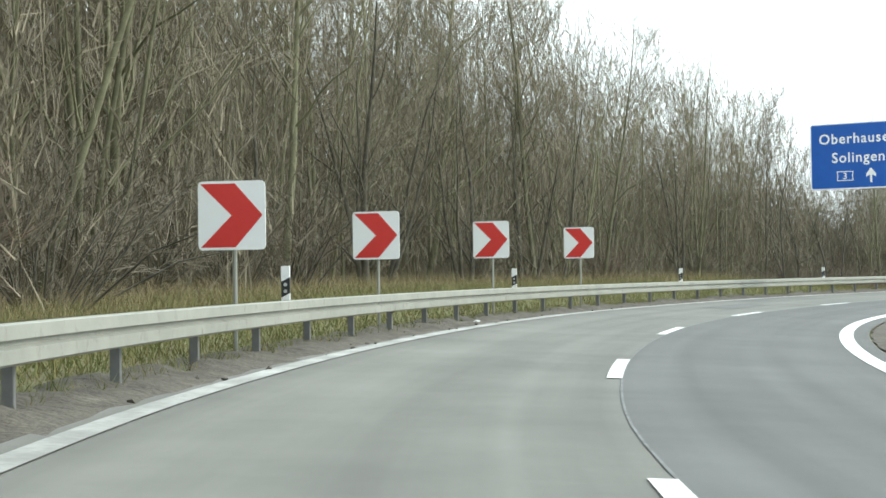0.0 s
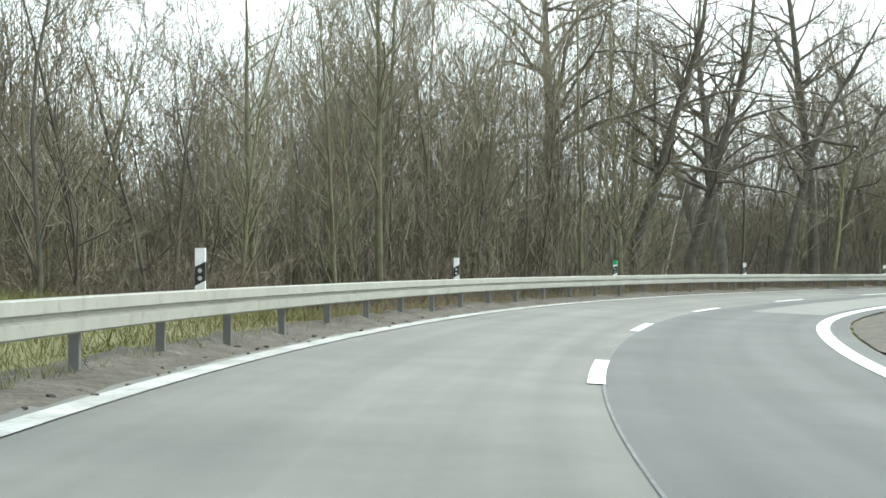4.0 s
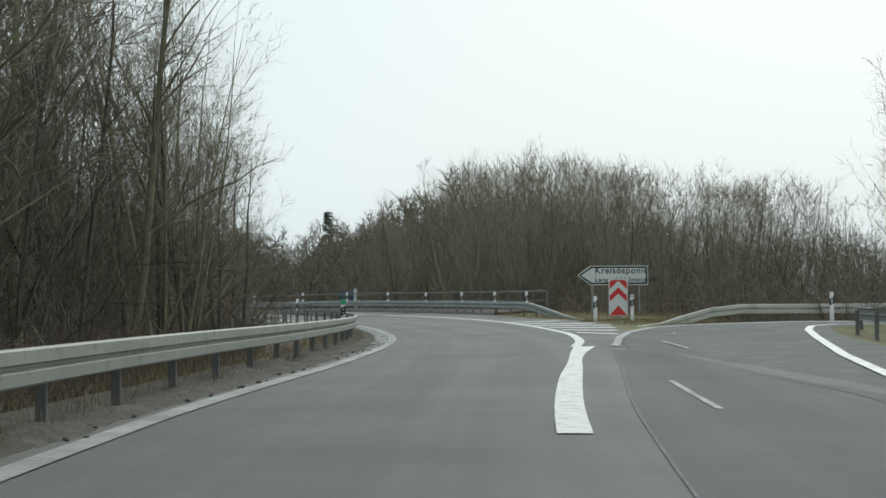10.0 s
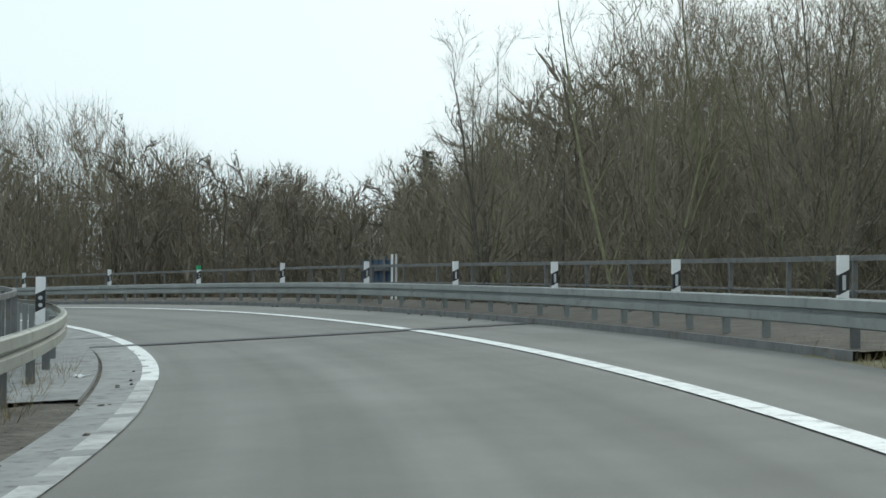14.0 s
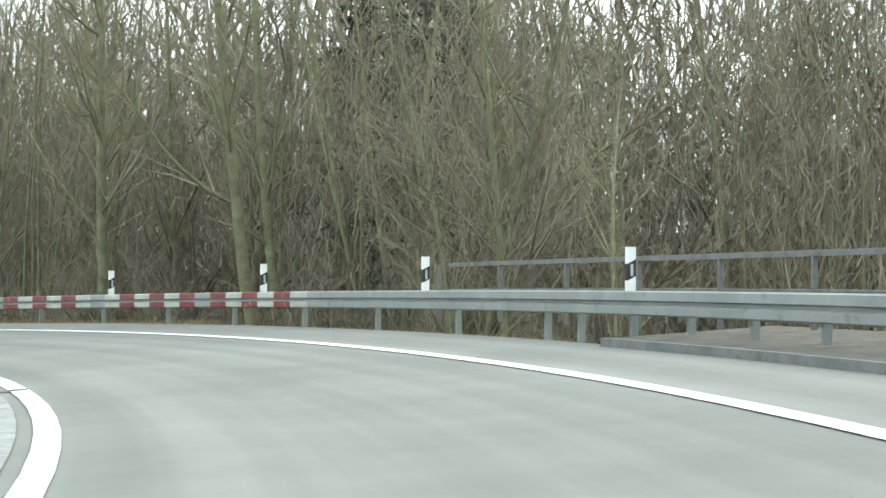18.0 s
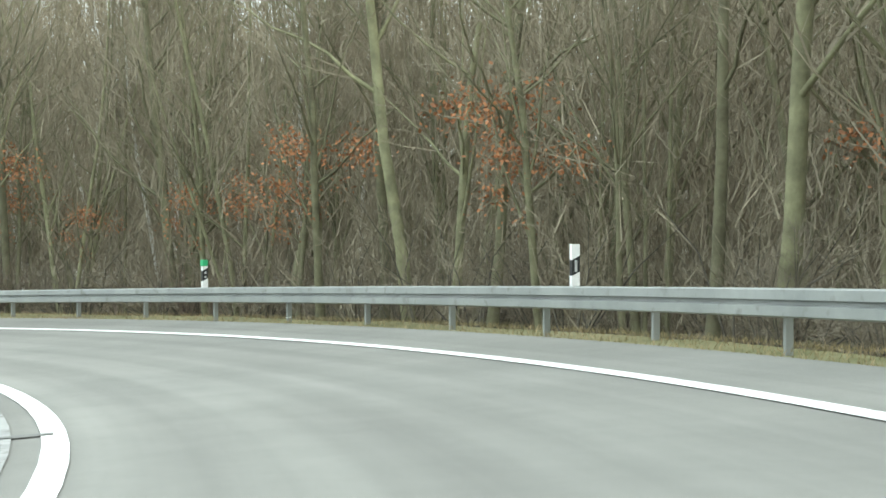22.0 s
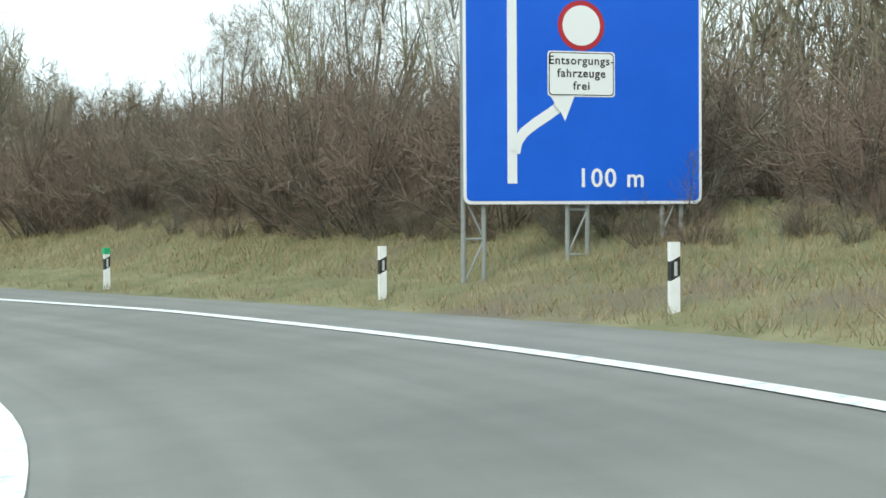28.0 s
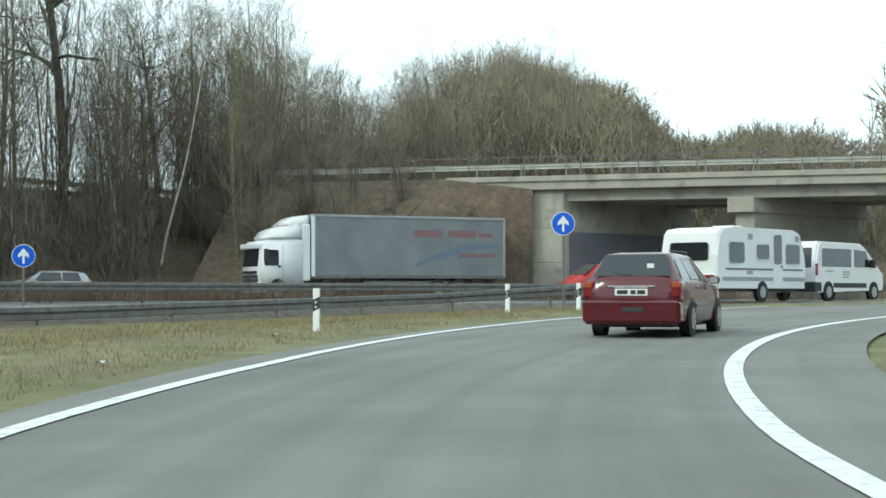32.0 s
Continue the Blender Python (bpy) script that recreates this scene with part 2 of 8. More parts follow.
M_REED = island_tint(mat("dry_grass", (0.27, 0.225, 0.135), 0.9), (0.6, 0.55, 0.5), (1.3, 1.3, 1.2))
M_GLASS = mat("dark_window", (0.02, 0.024, 0.028), 0.06, 0.0, 0.8)
M_RUBBER = mat("tyre_rubber", (0.018, 0.018, 0.019), 0.8)
M_RIM = mat("wheel_silver", (0.45, 0.46, 0.47), 0.35, 0.7)
M_CARRED = mottled("car_paint_red", [(0.3, (0.085, 0.006, 0.012)), (0.7, (0.11, 0.009, 0.016))], 1.0, 0.25)
M_CARRED.node_tree.nodes["Principled BSDF"].inputs["Coat Weight"].default_value = 0.6
M_CARRED2 = mat("car_paint_scarlet", (0.42, 0.03, 0.03), 0.3)
M_CARWHITE = mottled("van_white", [(0.3, (0.72, 0.73, 0.73)), (0.7, (0.8, 0.8, 0.8))], 1.0, 0.35)
M_CARGREY = mat("car_paint_silver", (0.42, 0.45, 0.47), 0.3, 0.4)
M_CARDARK = mat("car_paint_dark", (0.035, 0.04, 0.045), 0.3, 0.2)
M_TRIM = mat("dark_plastic", (0.03, 0.032, 0.034), 0.6)
M_CHROME = mat("chrome", (0.75, 0.76, 0.77), 0.15, 1.0)
M_TAIL = mat("tail_lamp", (0.2, 0.015, 0.018), 0.2)
M_AMBER = mat("indicator_lamp", (0.35, 0.08, 0.03), 0.2)
M_PLATE = mat("number_plate", (0.78, 0.8, 0.78), 0.5)
M_TARP = mottled("trailer_tarpaulin", [(0.3, (0.17, 0.185, 0.195)), (0.7, (0.25, 0.265, 0.27))], 0.6, 0.6, bump=0.25, bscale=2.0, dist=0.05)
M_FADERED = mat("faded_red", (0.235, 0.13, 0.14), 0.65)
M_FADEBLUE = mat("faded_blue", (0.15, 0.19, 0.25), 0.65)
M_CONTAINER = mottled("container_blue", [(0.3, (0.035, 0.07, 0.12)), (0.7, (0.06, 0.10, 0.16))], 2.0, 0.6)
M_GRAF = mottled("graffiti_wall", [(0.3, (0.10, 0.16, 0.14)), (0.5, (0.2, 0.17, 0.2)), (0.7, (0.12, 0.2, 0.24))], 0.9, 0.85)
M_LITTER = mat("litter_paper", (0.7, 0.7, 0.7), 0.7)


def streaked(m, low, high):
    """Long streaks of wear and tyre marks that follow the road."""
    n, l = m.node_tree.nodes, m.node_tree.links
    b = n["Principled BSDF"]
    uv = n.new("ShaderNodeUVMap")
    uv.uv_map = "along"
    mp = n.new("ShaderNodeMapping")
    mp.inputs["Scale"].default_value = (1.5, 0.022, 1.0)
    no = n.new("ShaderNodeTexNoise")
    no.inputs["Scale"].default_value, no.inputs["Detail"].default_value = 1.0, 4
    ra = n.new("ShaderNodeValToRGB")
    ra.color_ramp.elements[0].position, ra.color_ramp.elements[1].position = 0.33, 0.67
    ra.color_ramp.elements[0].color, ra.color_ramp.elements[1].color = (low, low, low, 1), (high, high, high, 1)
    mx = n.new("ShaderNodeMixRGB")
    mx.blend_type = "MULTIPLY"
    mx.inputs[0].default_value = 1
    l.new(uv.outputs[0], mp.inputs["Vector"])
    l.new(mp.outputs[0], no.inputs["Vector"])
    l.new(no.outputs["Fac"], ra.inputs[0])
    l.new(b.inputs["Base Color"].links[0].from_socket, mx.inputs[1])
    l.new(ra.outputs[0], mx.inputs[2])
    l.new(mx.outputs[0], b.inputs["Base Color"])


M_ASPHR = M_ASPH
M_LANE2 = mottled("asphalt_second_lane", [(0.3, (0.112, 0.115, 0.112)), (0.7, (0.148, 0.151, 0.146))], 0.3, 0.85, bump=0.3, bscale=110)
streaked(M_ASPHR, 0.84, 1.12)
streaked(M_LANE2, 0.86, 1.12)


# ---- mesh helpers ----
def mesh_np(name, v, f, material, smooth=False):
    """A mesh from an array of places and an array of triangles or quads."""
    v, f = np.asarray(v, np.float32).reshape(-1, 3), np.asarray(f, np.int32)
    me = bpy.data.meshes.new(name)
    k = f.shape[1]
    me.vertices.add(len(v))
    me.vertices.foreach_set("co", v.ravel())
    me.loops.add(f.size)
    me.loops.foreach_set("vertex_index", f.ravel())
    me.polygons.add(len(f))
    me.polygons.foreach_set("loop_start", np.arange(0, f.size, k, dtype=np.int32))
    me.polygons.foreach_set("use_smooth", np.full(len(f), smooth))
    me.update(calc_edges=True)
    me.materials.append(material)
    return me


def bm_mesh(name, bm, material, smooth=False):
    me = bpy.data.meshes.new(name)
    bmesh.ops.recalc_face_normals(bm, faces=bm.faces)
    bm.to_mesh(me)
    bm.free()
    me.materials.append(material)
    if smooth:
        me.polygons.foreach_set("use_smooth", np.ones(len(me.polygons), bool))
    return me


def part(name, data, parent=None, m=None, label=""):
    """Links a mesh as one object under a thing, at the pose m within it."""
    ob = new(name, data)
    if parent is not None:
        ob.parent = parent
    if m is not None:
        ob.matrix_basis = m
    if label:
        ob["label"] = label
    return ob


def box(bm, x0, x1, y0, y1, z0, z1, bevel=0.0):
    vs = [bm.verts.new((x, y, z)) for z in (z0, z1) for y in (y0, y1) for x in (x0, x1)]
    fs = [bm.faces.new([vs[i] for i in q]) for q in ((0, 2, 3, 1), (4, 5, 7, 6), (0, 1, 5, 4), (2, 6, 7, 3), (0, 4, 6, 2), (1, 3, 7, 5))]
    if bevel:
        edges = list({e for f in fs for e in f.edges})
        bmesh.ops.bevel(bm, geom=edges, offset=bevel, segments=1, affect="EDGES")
    return bm


def boxm(name, dims, material, bevel=0.0):
    return bm_mesh(name, box(bmesh.new(), *dims, bevel), material)


def rod(bm, a, b, r, n=8):
    """A round bar from a to b."""
    a, b = Vector(a), Vector(b)
    q = (b - a).to_track_quat("Z", "Y").to_matrix()
    rings = []
    for p in (a, b):
        rings.append([bm.verts.new(p + q @ Vector((r * math.cos(k * math.tau / n), r * math.sin(k * math.tau / n), 0))) for k in range(n)])
    for k in range(n):
        bm.faces.new((rings[0][k], rings[0][(k + 1) % n], rings[1][(k + 1) % n], rings[1][k]))
    bm.faces.new(rings[0][::-1])
    bm.faces.new(rings[1])
    return bm


def plate(bm, pts, y0, y1):
    """A flat outline in x and z, given thickness from y0 to y1."""
    a = [bm.verts.new((x, y0, z)) for x, z in pts]
    b = [bm.verts.new((x, y1, z)) for x, z in pts]
    n = len(pts)
    bm.faces.new(a)
    bm.faces.new(b[::-1])
    for k in range(n):
        bm.faces.new((a[k], b[k], b[(k + 1) % n], a[(k + 1) % n]))
    return bm


def rounded(w, h, r, n=4, x=0.0, z=0.0):
    pts = []
    for cx, cz, a0 in ((w / 2 - r, h / 2 - r, 0), (-w / 2 + r, h / 2 - r, 90), (-w / 2 + r, -h / 2 + r, 180), (w / 2 - r, -h / 2 + r, 270)):
        for k in range(n + 1):
            a = radians(a0 + 90 * k / n)
            pts.append((x + cx + r * math.cos(a), z + cz + r * math.sin(a)))
    return pts


def letters(name, text, size, material, parent, m, align="LEFT"):
    """Words in the built-in font, as a mesh standing upright that faces -y."""
    cu = bpy.data.curves.new("lettering", "FONT")
    cu.body, cu.size, cu.align_x, cu.extrude = text, size, align, 0.002
    cu.offset = 0.014 * size
    cu.space_character = 1.12
    cu.resolution_u = 3
    tmp = bpy.data.objects.new("lettering", cu)
    me = bpy.data.meshes.new_from_object(tmp)
    bpy.data.objects.remove(tmp)
    me.materials.clear()
    me.materials.append(material)
    ob = part(name, me, parent, m @ pose(0, 0, 0, 90))
    return ob


def thing(name, m, label, category, group="", kind=""):
    ob = new(name)
    ob.empty_display_size = 0.3
    ob.matrix_basis = m
    return tagged(ob, label, category, group, kind)


# ---- the plan: ramp axis by stations one second of driving apart, motorway axis ----
AXIS = [(-11.1, -41.4), (-10.2, -27.7), (-7.8, -14.3), (-3.9, -1.3), (1.6, 10.8), (8.3, 22.3), (16.2, 32.9), (25.0, 42.6), (35.0, 51.1), (46.0, 58.6), (57.8, 65.7), (70.6, 72.3), (83.5, 78.4), (96.2, 85.0), (108.2, 92.6), (119.2, 100.9), (128.7, 110.5), (136.5, 121.6), (142.1, 133.9), (144.7, 147.1), (143.9, 160.4), (139.8, 172.7), (132.7, 183.4), (123.4, 192.0), (112.3, 197.8), (100.3, 200.5), (88.2, 200.1), (76.7, 196.6), (66.5, 190.5), (58.6, 182.0), (53.2, 171.8), (49.9, 160.9), (46.7, 149.8)]


def spline(pts, per):
    pts = np.array(pts, float)
    p = np.vstack([2 * pts[0] - pts[1], pts, 2 * pts[-1] - pts[-2]])
    out = []
    for i in range(1, len(p) - 2):
        for k in range(per):
            u = k / per
            out.append(0.5 * (2 * p[i] + (p[i + 1] - p[i - 1]) * u + (2 * p[i - 1] - 5 * p[i] + 4 * p[i + 1] - p[i + 2]) * u * u + (3 * p[i] - p[i - 1] - 3 * p[i + 1] + p[i + 2]) * u ** 3))
    out.append(p[-2])
    return np.array(out)


# the ramp goes on before and behind along its curve
def grown(start, heading, curv, step, count):
    out, p, h = [], np.array(start, float), heading
    for _ in range(count):
        h += curv * step
        p = p + step * np.array([math.cos(h), math.sin(h)])
        out.append(p)
    return out


_a = np.array(AXIS)
_d = _a[-1] - _a[-2]
tail = [(42.6, 139.4), (37.0, 129.6), (30.0, 120.8), (21.6, 113.3), (12.0, 107.4), (1.5, 103.2), (-9.6, 100.5), (-21, 98.6), (-32, 97), (-44, 96)]
_d = _a[0] - _a[1]
head = grown(_a[0], math.atan2(_d[1], _d[0]), -0.006, 13.6, 4)[::-1]
U0 = -len(head)
RC = spline(np.vstack([head, _a, tail]), 20)
RU = U0 + np.arange(len(RC)) / 20.0
RT = np.gradient(RC, axis=0)
RT /= np.linalg.norm(RT, axis=1, keepdims=True)
RN = np.stack([RT[:, 1], -RT[:, 0]], 1)
RS = np.r_[0, np.cumsum(np.linalg.norm(np.diff(RC, axis=0), axis=1))]
M3C = spline([(-420, 40), (-250, 62), (-60, 79), (24, 86), (50, 98), (68, 109), (88, 121), (110, 131), (143, 141), (153, 144)], 30)


def descent(u):
    k = np.clip((np.asarray(u, float) - 16.5) / 14, 0, 1)
    return -7.0 * k * k * (3 - 2 * k) + 0.15 * np.clip(np.asarray(u, float) - 32, 0, 5.5)


def camber(u):
    return np.interp(u, [-4, 8.5, 11.5, 14, 25, 27, 28.7, 30, 31.5, 33, 50], [-0.045, -0.045, 0, 0.05, 0.05, 0.06, 0.068, 0.052, 0.03, -0.005, -0.01])


def at(u, r, h=0.0):
    """The place at station u, r metres to the right of the axis, h above the road there."""
    x, y = np.interp(u, RU, RC[:, 0]), np.interp(u, RU, RC[:, 1])
    nx, ny = np.interp(u, RU, RN[:, 0]), np.interp(u, RU, RN[:, 1])
    n = np.hypot(nx, ny)
    return np.stack([x + r * nx / n, y + r * ny / n, h + descent(u) + camber(u) * np.clip(r, -7, 9)], -1)


def heading(u):
    tx, ty = np.interp(u, RU, RT[:, 0]), np.interp(u, RU, RT[:, 1])
    return math.degrees(math.atan2(ty, tx))


def station(s):
    """The station that lies s metres along the axis."""
    return np.interp(s, RS, RU)


def metres(u):
    return np.interp(u, RU, RS)


def stand(u, r, h=0.0, turn=0.0):
    """A pose at that place whose +y looks along the road."""
    p = at(u, r, h)
    return pose(p[0], p[1], p[2], 0, 0, heading(u) - 90 + turn)


def strip(name, us, left, right, material, lift=0.0, thick=0.0, cross=1):
    """A ribbon of road between two lateral offsets, which may change along it."""
    us = np.asarray(us, float)
    le, ri = np.broadcast_to(left, us.shape), np.broadcast_to(right, us.shape)
    rows = [at(us, le + (ri - le) * k / cross, lift) for k in range(cross + 1)]
    v = np.concatenate(rows)
    n = len(us)
    f = [[c * n + i, c * n + i + 1, (c + 1) * n + i + 1, (c + 1) * n + i] for c in range(cross) for i in range(n - 1)]
    f = np.array(f)[:, ::-1]
    me = mesh_np(name, v, f, material, True)
    across = np.concatenate([le + (ri - le) * k / cross for k in range(cross + 1)])
    uv = np.stack([across, np.tile(metres(us), cross + 1)], 1)
    me.uv_layers.new(name="along").data.foreach_set("uv", uv[f.ravel()].astype(np.float32).ravel())
    return me


def ground_z(x, y):
    """Height of the land: the ramp on its banks, the motorway in its cutting, woods beside."""
    x, y = np.asarray(x, float), np.asarray(y, float)
    p = np.stack([x.ravel(), y.ravel()], 1)
    z = np.empty(len(p))
    for a in range(0, len(p), 4000):
        q = p[a:a + 4000]
        d2 = ((q[:, None] - RC[None, ::4]) ** 2).sum(2)
        uu = RU[::4]
        w = 1 / (d2 + 4) ** 2
        base = (w * descent(uu)).sum(1) / w.sum(1)
        k = d2.argmin(1)
        u, d = uu[k], np.sqrt(d2.min(1))
        r = ((q - RC[::4][k]) * RN[::4][k]).sum(1)
        side = camber(u) * np.clip(r, -7, 9)
        left = np.interp(u, [-4, 5.7, 7.0, 12.5, 14, 28, 30, 50], [0.09, 0.09, -0.35, -0.35, -0.1, -0.02, -0.02, 0.0])
        right = np.interp(u, [-4, 9, 13, 15, 22, 25.5, 27, 29.5, 31.5, 33.5, 35.5, 50], [0.06, 0.03, -0.05, -0.3, -0.3, -0.1, 0.16, 0.18, 0.32, 0.36, 0.0, 0.0])
        rs = np.interp(u, [-4, 12, 14, 26, 28, 50], [5.2, 5.2, 6.8, 7.0, 6.6, 6.2])
        over = np.where(r < 0, left * np.clip(-r - 4.2, 0, 9), right * np.clip(r - rs, 0, 10))
        fade = np.clip(1 - (d - 12) / 30, 0, 1)
        zz = base + side * fade + over * fade - 0.05
        # the outer side of the loop lies level with the lower road
        outer = np.interp(u, [14, 17, 22, 24, 31, 33], [0, -3.0, -4.0, -5.3, -5.3, -6.8])
        k2 = np.clip((r - 14) / 14, 0, 1) * ((u > 14) & (u < 33))
        zz = zz * (1 - k2) + outer * k2
        dm = np.sqrt(((q[:, None] - M3C[None, ::2]) ** 2).sum(2).min(1))
        near_end = np.clip((u - 28) / 3, 0, 1) * np.clip(1 - (d - 5) / 10, 0, 1)
        cut = -6.25 + np.maximum(dm - 18.5, 0) * 0.95
        zz = np.where(cut < zz, cut * (1 - near_end) + np.minimum(zz, cut) * near_end, zz)
        far = np.clip((d - 120) / 150, 0, 1)
        z[a:a + 4000] = zz * (1 - far) - 1.0 * far
    return z.reshape(x.shape)


# ---- ground, roads ----
def graded(lo, hi, step, ends):
    mid = np.arange(lo, hi + 0.1, step)
    return np.r_[[lo - e for e in ends[::-1]], mid, [hi + e for e in ends]]


gx = graded(-64, 262, 2.2, [12, 26, 42, 64, 95, 140, 220, 400, 800, 1800, 3500])
gy = graded(-66, 256, 2.2, [12, 26, 42, 64, 95, 140, 220, 400, 800, 1800, 3500])
GX, GY = np.meshgrid(gx, gy)
GZ = ground_z(GX, GY)
_n = len(gx)
_i = np.arange(len(gy) - 1)[:, None] * _n + np.arange(_n - 1)[None]
_i = _i.ravel()
ground = part("ground", mesh_np("ground", np.stack([GX.ravel(), GY.ravel(), GZ.ravel()], 1), np.stack([_i, _i + 1, _i + _n + 1, _i + _n], 1), M_GRASS, True))
ground.data.materials.append(M_LITTERGROUND)
_cx, _cy = (GX[:-1, :-1] + 1.1).ravel(), (GY[:-1, :-1] + 1.1).ravel()
_q = np.stack([_cx, _cy], 1)
_dm = np.concatenate([np.sqrt(((_q[k:k + 4000, None] - M3C[None, ::2]) ** 2).sum(2).min(1)) for k in range(0, len(_q), 4000)])
_kk = np.concatenate([((_q[k:k + 4000, None] - RC[None, ::4]) ** 2).sum(2).argmin(1) for k in range(0, len(_q), 4000)]) * 4
_rr = ((_q - RC[_kk]) * RN[_kk]).sum(1)
_uu = RU[_kk]
_leafy = ((_dm < 34) & (_dm > 18)) | (np.abs(_rr) > 14) | ((_uu > 6.3) & (_uu < 13.5) & (_rr < 0)) | ((_uu > 18.5) & (_uu < 26.7) & (_rr > 8))
_leafy &= ~((_uu > 30) & (_rr < 0) & (_rr > -25) & (_dm < 26))
ground.data.polygons.foreach_set("material_index", _leafy.astype(np.int32))
tagged(ground, "rough winter grass, bare soil and brown leaf litter beside the road", "ground", kind="structure")

L_LINE = ([-4, 11, 12.3, 13.3, 15.5, 16.6, 17.2, 21, 25.1, 29, 30.4, 31.4, 32.4, 33.1, 33.7, 35.3, 37, 41], [-2.7, -2.72, -2.35, -2.1, -1.6, -1.46, -1.38, -1.4, -1.18, -1.33, -1.42, -2.22, -3.05, -3.28, -3.48, -4.55, -5.2, -6])
R_LINE = ([-4, 1.5, 4, 6, 9, 10.2, 11, 12.2, 12.6, 13, 14, 16, 20, 21, 22.7, 23.7, 24.7, 26.5, 27.5, 29, 30.2, 31, 31.8, 33, 41], [4.5, 4.5, 4.35, 4.35, 4.25, 4.45, 1.1, 1.75, 2.36, 2.66, 2.86, 3.25, 3.55, 3.74, 3.86, 3.76, 3.62, 3.8, 3.85, 3.65, 3.5, 2.85, 2.5, 2.2, 2.2])


def ll(u):
    return np.interp(u, *L_LINE)


def rl(u):
    return np.interp(u, *R_LINE)


us = np.arange(-3.9, 41, 0.1)
lane_left = np.interp(us, [-4, 11.5, 13, 15, 29, 31, 33, 36, 41], [-3.05, -3.05, -2.7, -1.75, -1.75, -2.4, -3.8, -5.4, -7])
lane_right = np.interp(us, [-4, 9, 10.6, 11.3, 12.2, 13.0, 13.9, 14.4, 15.2, 19.5, 26, 27.5, 29.5, 31.5, 33, 41], [4.95, 4.85, 5.2, 5.2, 3.3, 4.4, 5.0, 4.6, 5.4, 5.6, 5.7, 5.6, 5.5, 4.6, 3.9, 3.9])
ramp_road = part("ramp_road", strip("ramp_road", us, lane_left, lane_right, M_ASPH, 0.0, cross=4))
tagged(ramp_road, "worn pale grey asphalt of the curved slip road", "road", kind="structure")
# newer asphalt of the right lane along the first curve
u1 = np.arange(-3.9, 12.25, 0.1)
seam_r = np.interp(u1, [-4, 9, 10.5, 12.3], [1.12, 0.98, 1.35, 2.6])
right_lane = part("right_lane", strip("right_lane", u1, seam_r, np.interp(u1, [-4, 9, 10.6, 12.3], [4.93, 4.83, 5.18, 3.25]), M_LANE2, 0.004, cross=3))
tagged(right_lane, "darker newer asphalt of the second lane", "road", kind="structure")
tagged(part("asphalt_seam", strip("asphalt_seam", u1, seam_r - 0.013, seam_r + 0.013, M_SEAM, 0.008)), "pale sealed joint between two asphalt lanes", "road joint", kind="structure")


def free_strip(name, a, b, material, lift=0.0):
    """A sheet between two polylines of stations and offsets."""
    pa, pb = np.array([at(u, r, lift) for u, r in a]), np.array([at(u, r, lift) for u, r in b])
    n = len(pa)
    v = np.vstack([pa, pb])
    f = [[i, n + i, n + i + 1, i + 1] for i in range(n - 1)]
    return mesh_np(name, v, f, material)


BR_R = [(9.0, 4.8), (9.6, 4.98), (10.2, 5.3), (10.8, 5.8), (11.4, 6.8), (12.0, 7.6), (12.6, 8.45), (12.88, 9.3), (13.0, 10.6), (13.05, 15), (13.05, 22)]
BR_L = [(9.0, 4.5), (10.2, 4.6), (11.3, 4.4), (12.2, 2.9), (12.8, 3.6), (13.1, 4.6), (13.25, 5.8), (13.3, 7.5), (13.3, 10), (13.25, 14), (13.2, 22)]
branch = part("branch_road", free_strip("branch_road", BR_L, BR_R, M_ASPH2, 0.008))
tagged(branch, "dark asphalt of the branch road turning away", "road", kind="structure")
# grassy shoulder falling from the inner edge of the branch to the land
_top = np.array([at(u, r, 0.004) for u, r in BR_R[3:]])
_dir = np.gradient(_top[:, :2], axis=0)
_dir /= np.linalg.norm(_dir, axis=1)[:, None]
_foot = _top[:, :2] + np.stack([_dir[:, 1], -_dir[:, 0]], 1) * 1.6
_foot = np.column_stack([_foot, ground_z(_foot[:, 0], _foot[:, 1]) - 0.06])
_n = len(_top)
tagged(part("verge", mesh_np("verge", np.vstack([_top, _foot]), [[i, _n + i, _n + i + 1, i + 1] for i in range(_n - 1)], M_GRASS)), "grassy verge inside the bend of the branch road", "verge", kind="structure")

for a, b, r0, r1, m, lab in ((3.65, 4.05, -1.35, -0.3, M_PATCH, "dark repaired asphalt patch"),
                             (9.2, 9.5, -1.2, 0.0, M_PATCH, "dark repaired asphalt patch"), (8.7, 9.15, 1.9, 4.0, M_PALE, "pale repaired asphalt patch"),
                             (7.3, 8.7, 2.0, 3.9, M_PALE, "pale worn strip of asphalt"), (4.25, 4.4, -2.3, -1.6, M_PATCH, "small dark asphalt patch")):
    uu = np.linspace(a, b, 8)
    tagged(part("asphalt_patch", strip("asphalt_patch", uu, r0, r1, m, 0.008)), lab, "road patch", kind="structure")


def marking(name, u0, u1_, left, right, m=None, lab="white road marking", lift=0.012, n=None):
    uu = np.linspace(u0, u1_, n or max(3, int((u1_ - u0) * 10)))
    lf = left(uu) if callable(left) else left
    rf = right(uu) if callable(right) else right
    return tagged(part(name, strip(name, uu, lf, rf, m or M_LINE, lift)), lab, "road marking", kind="structure")


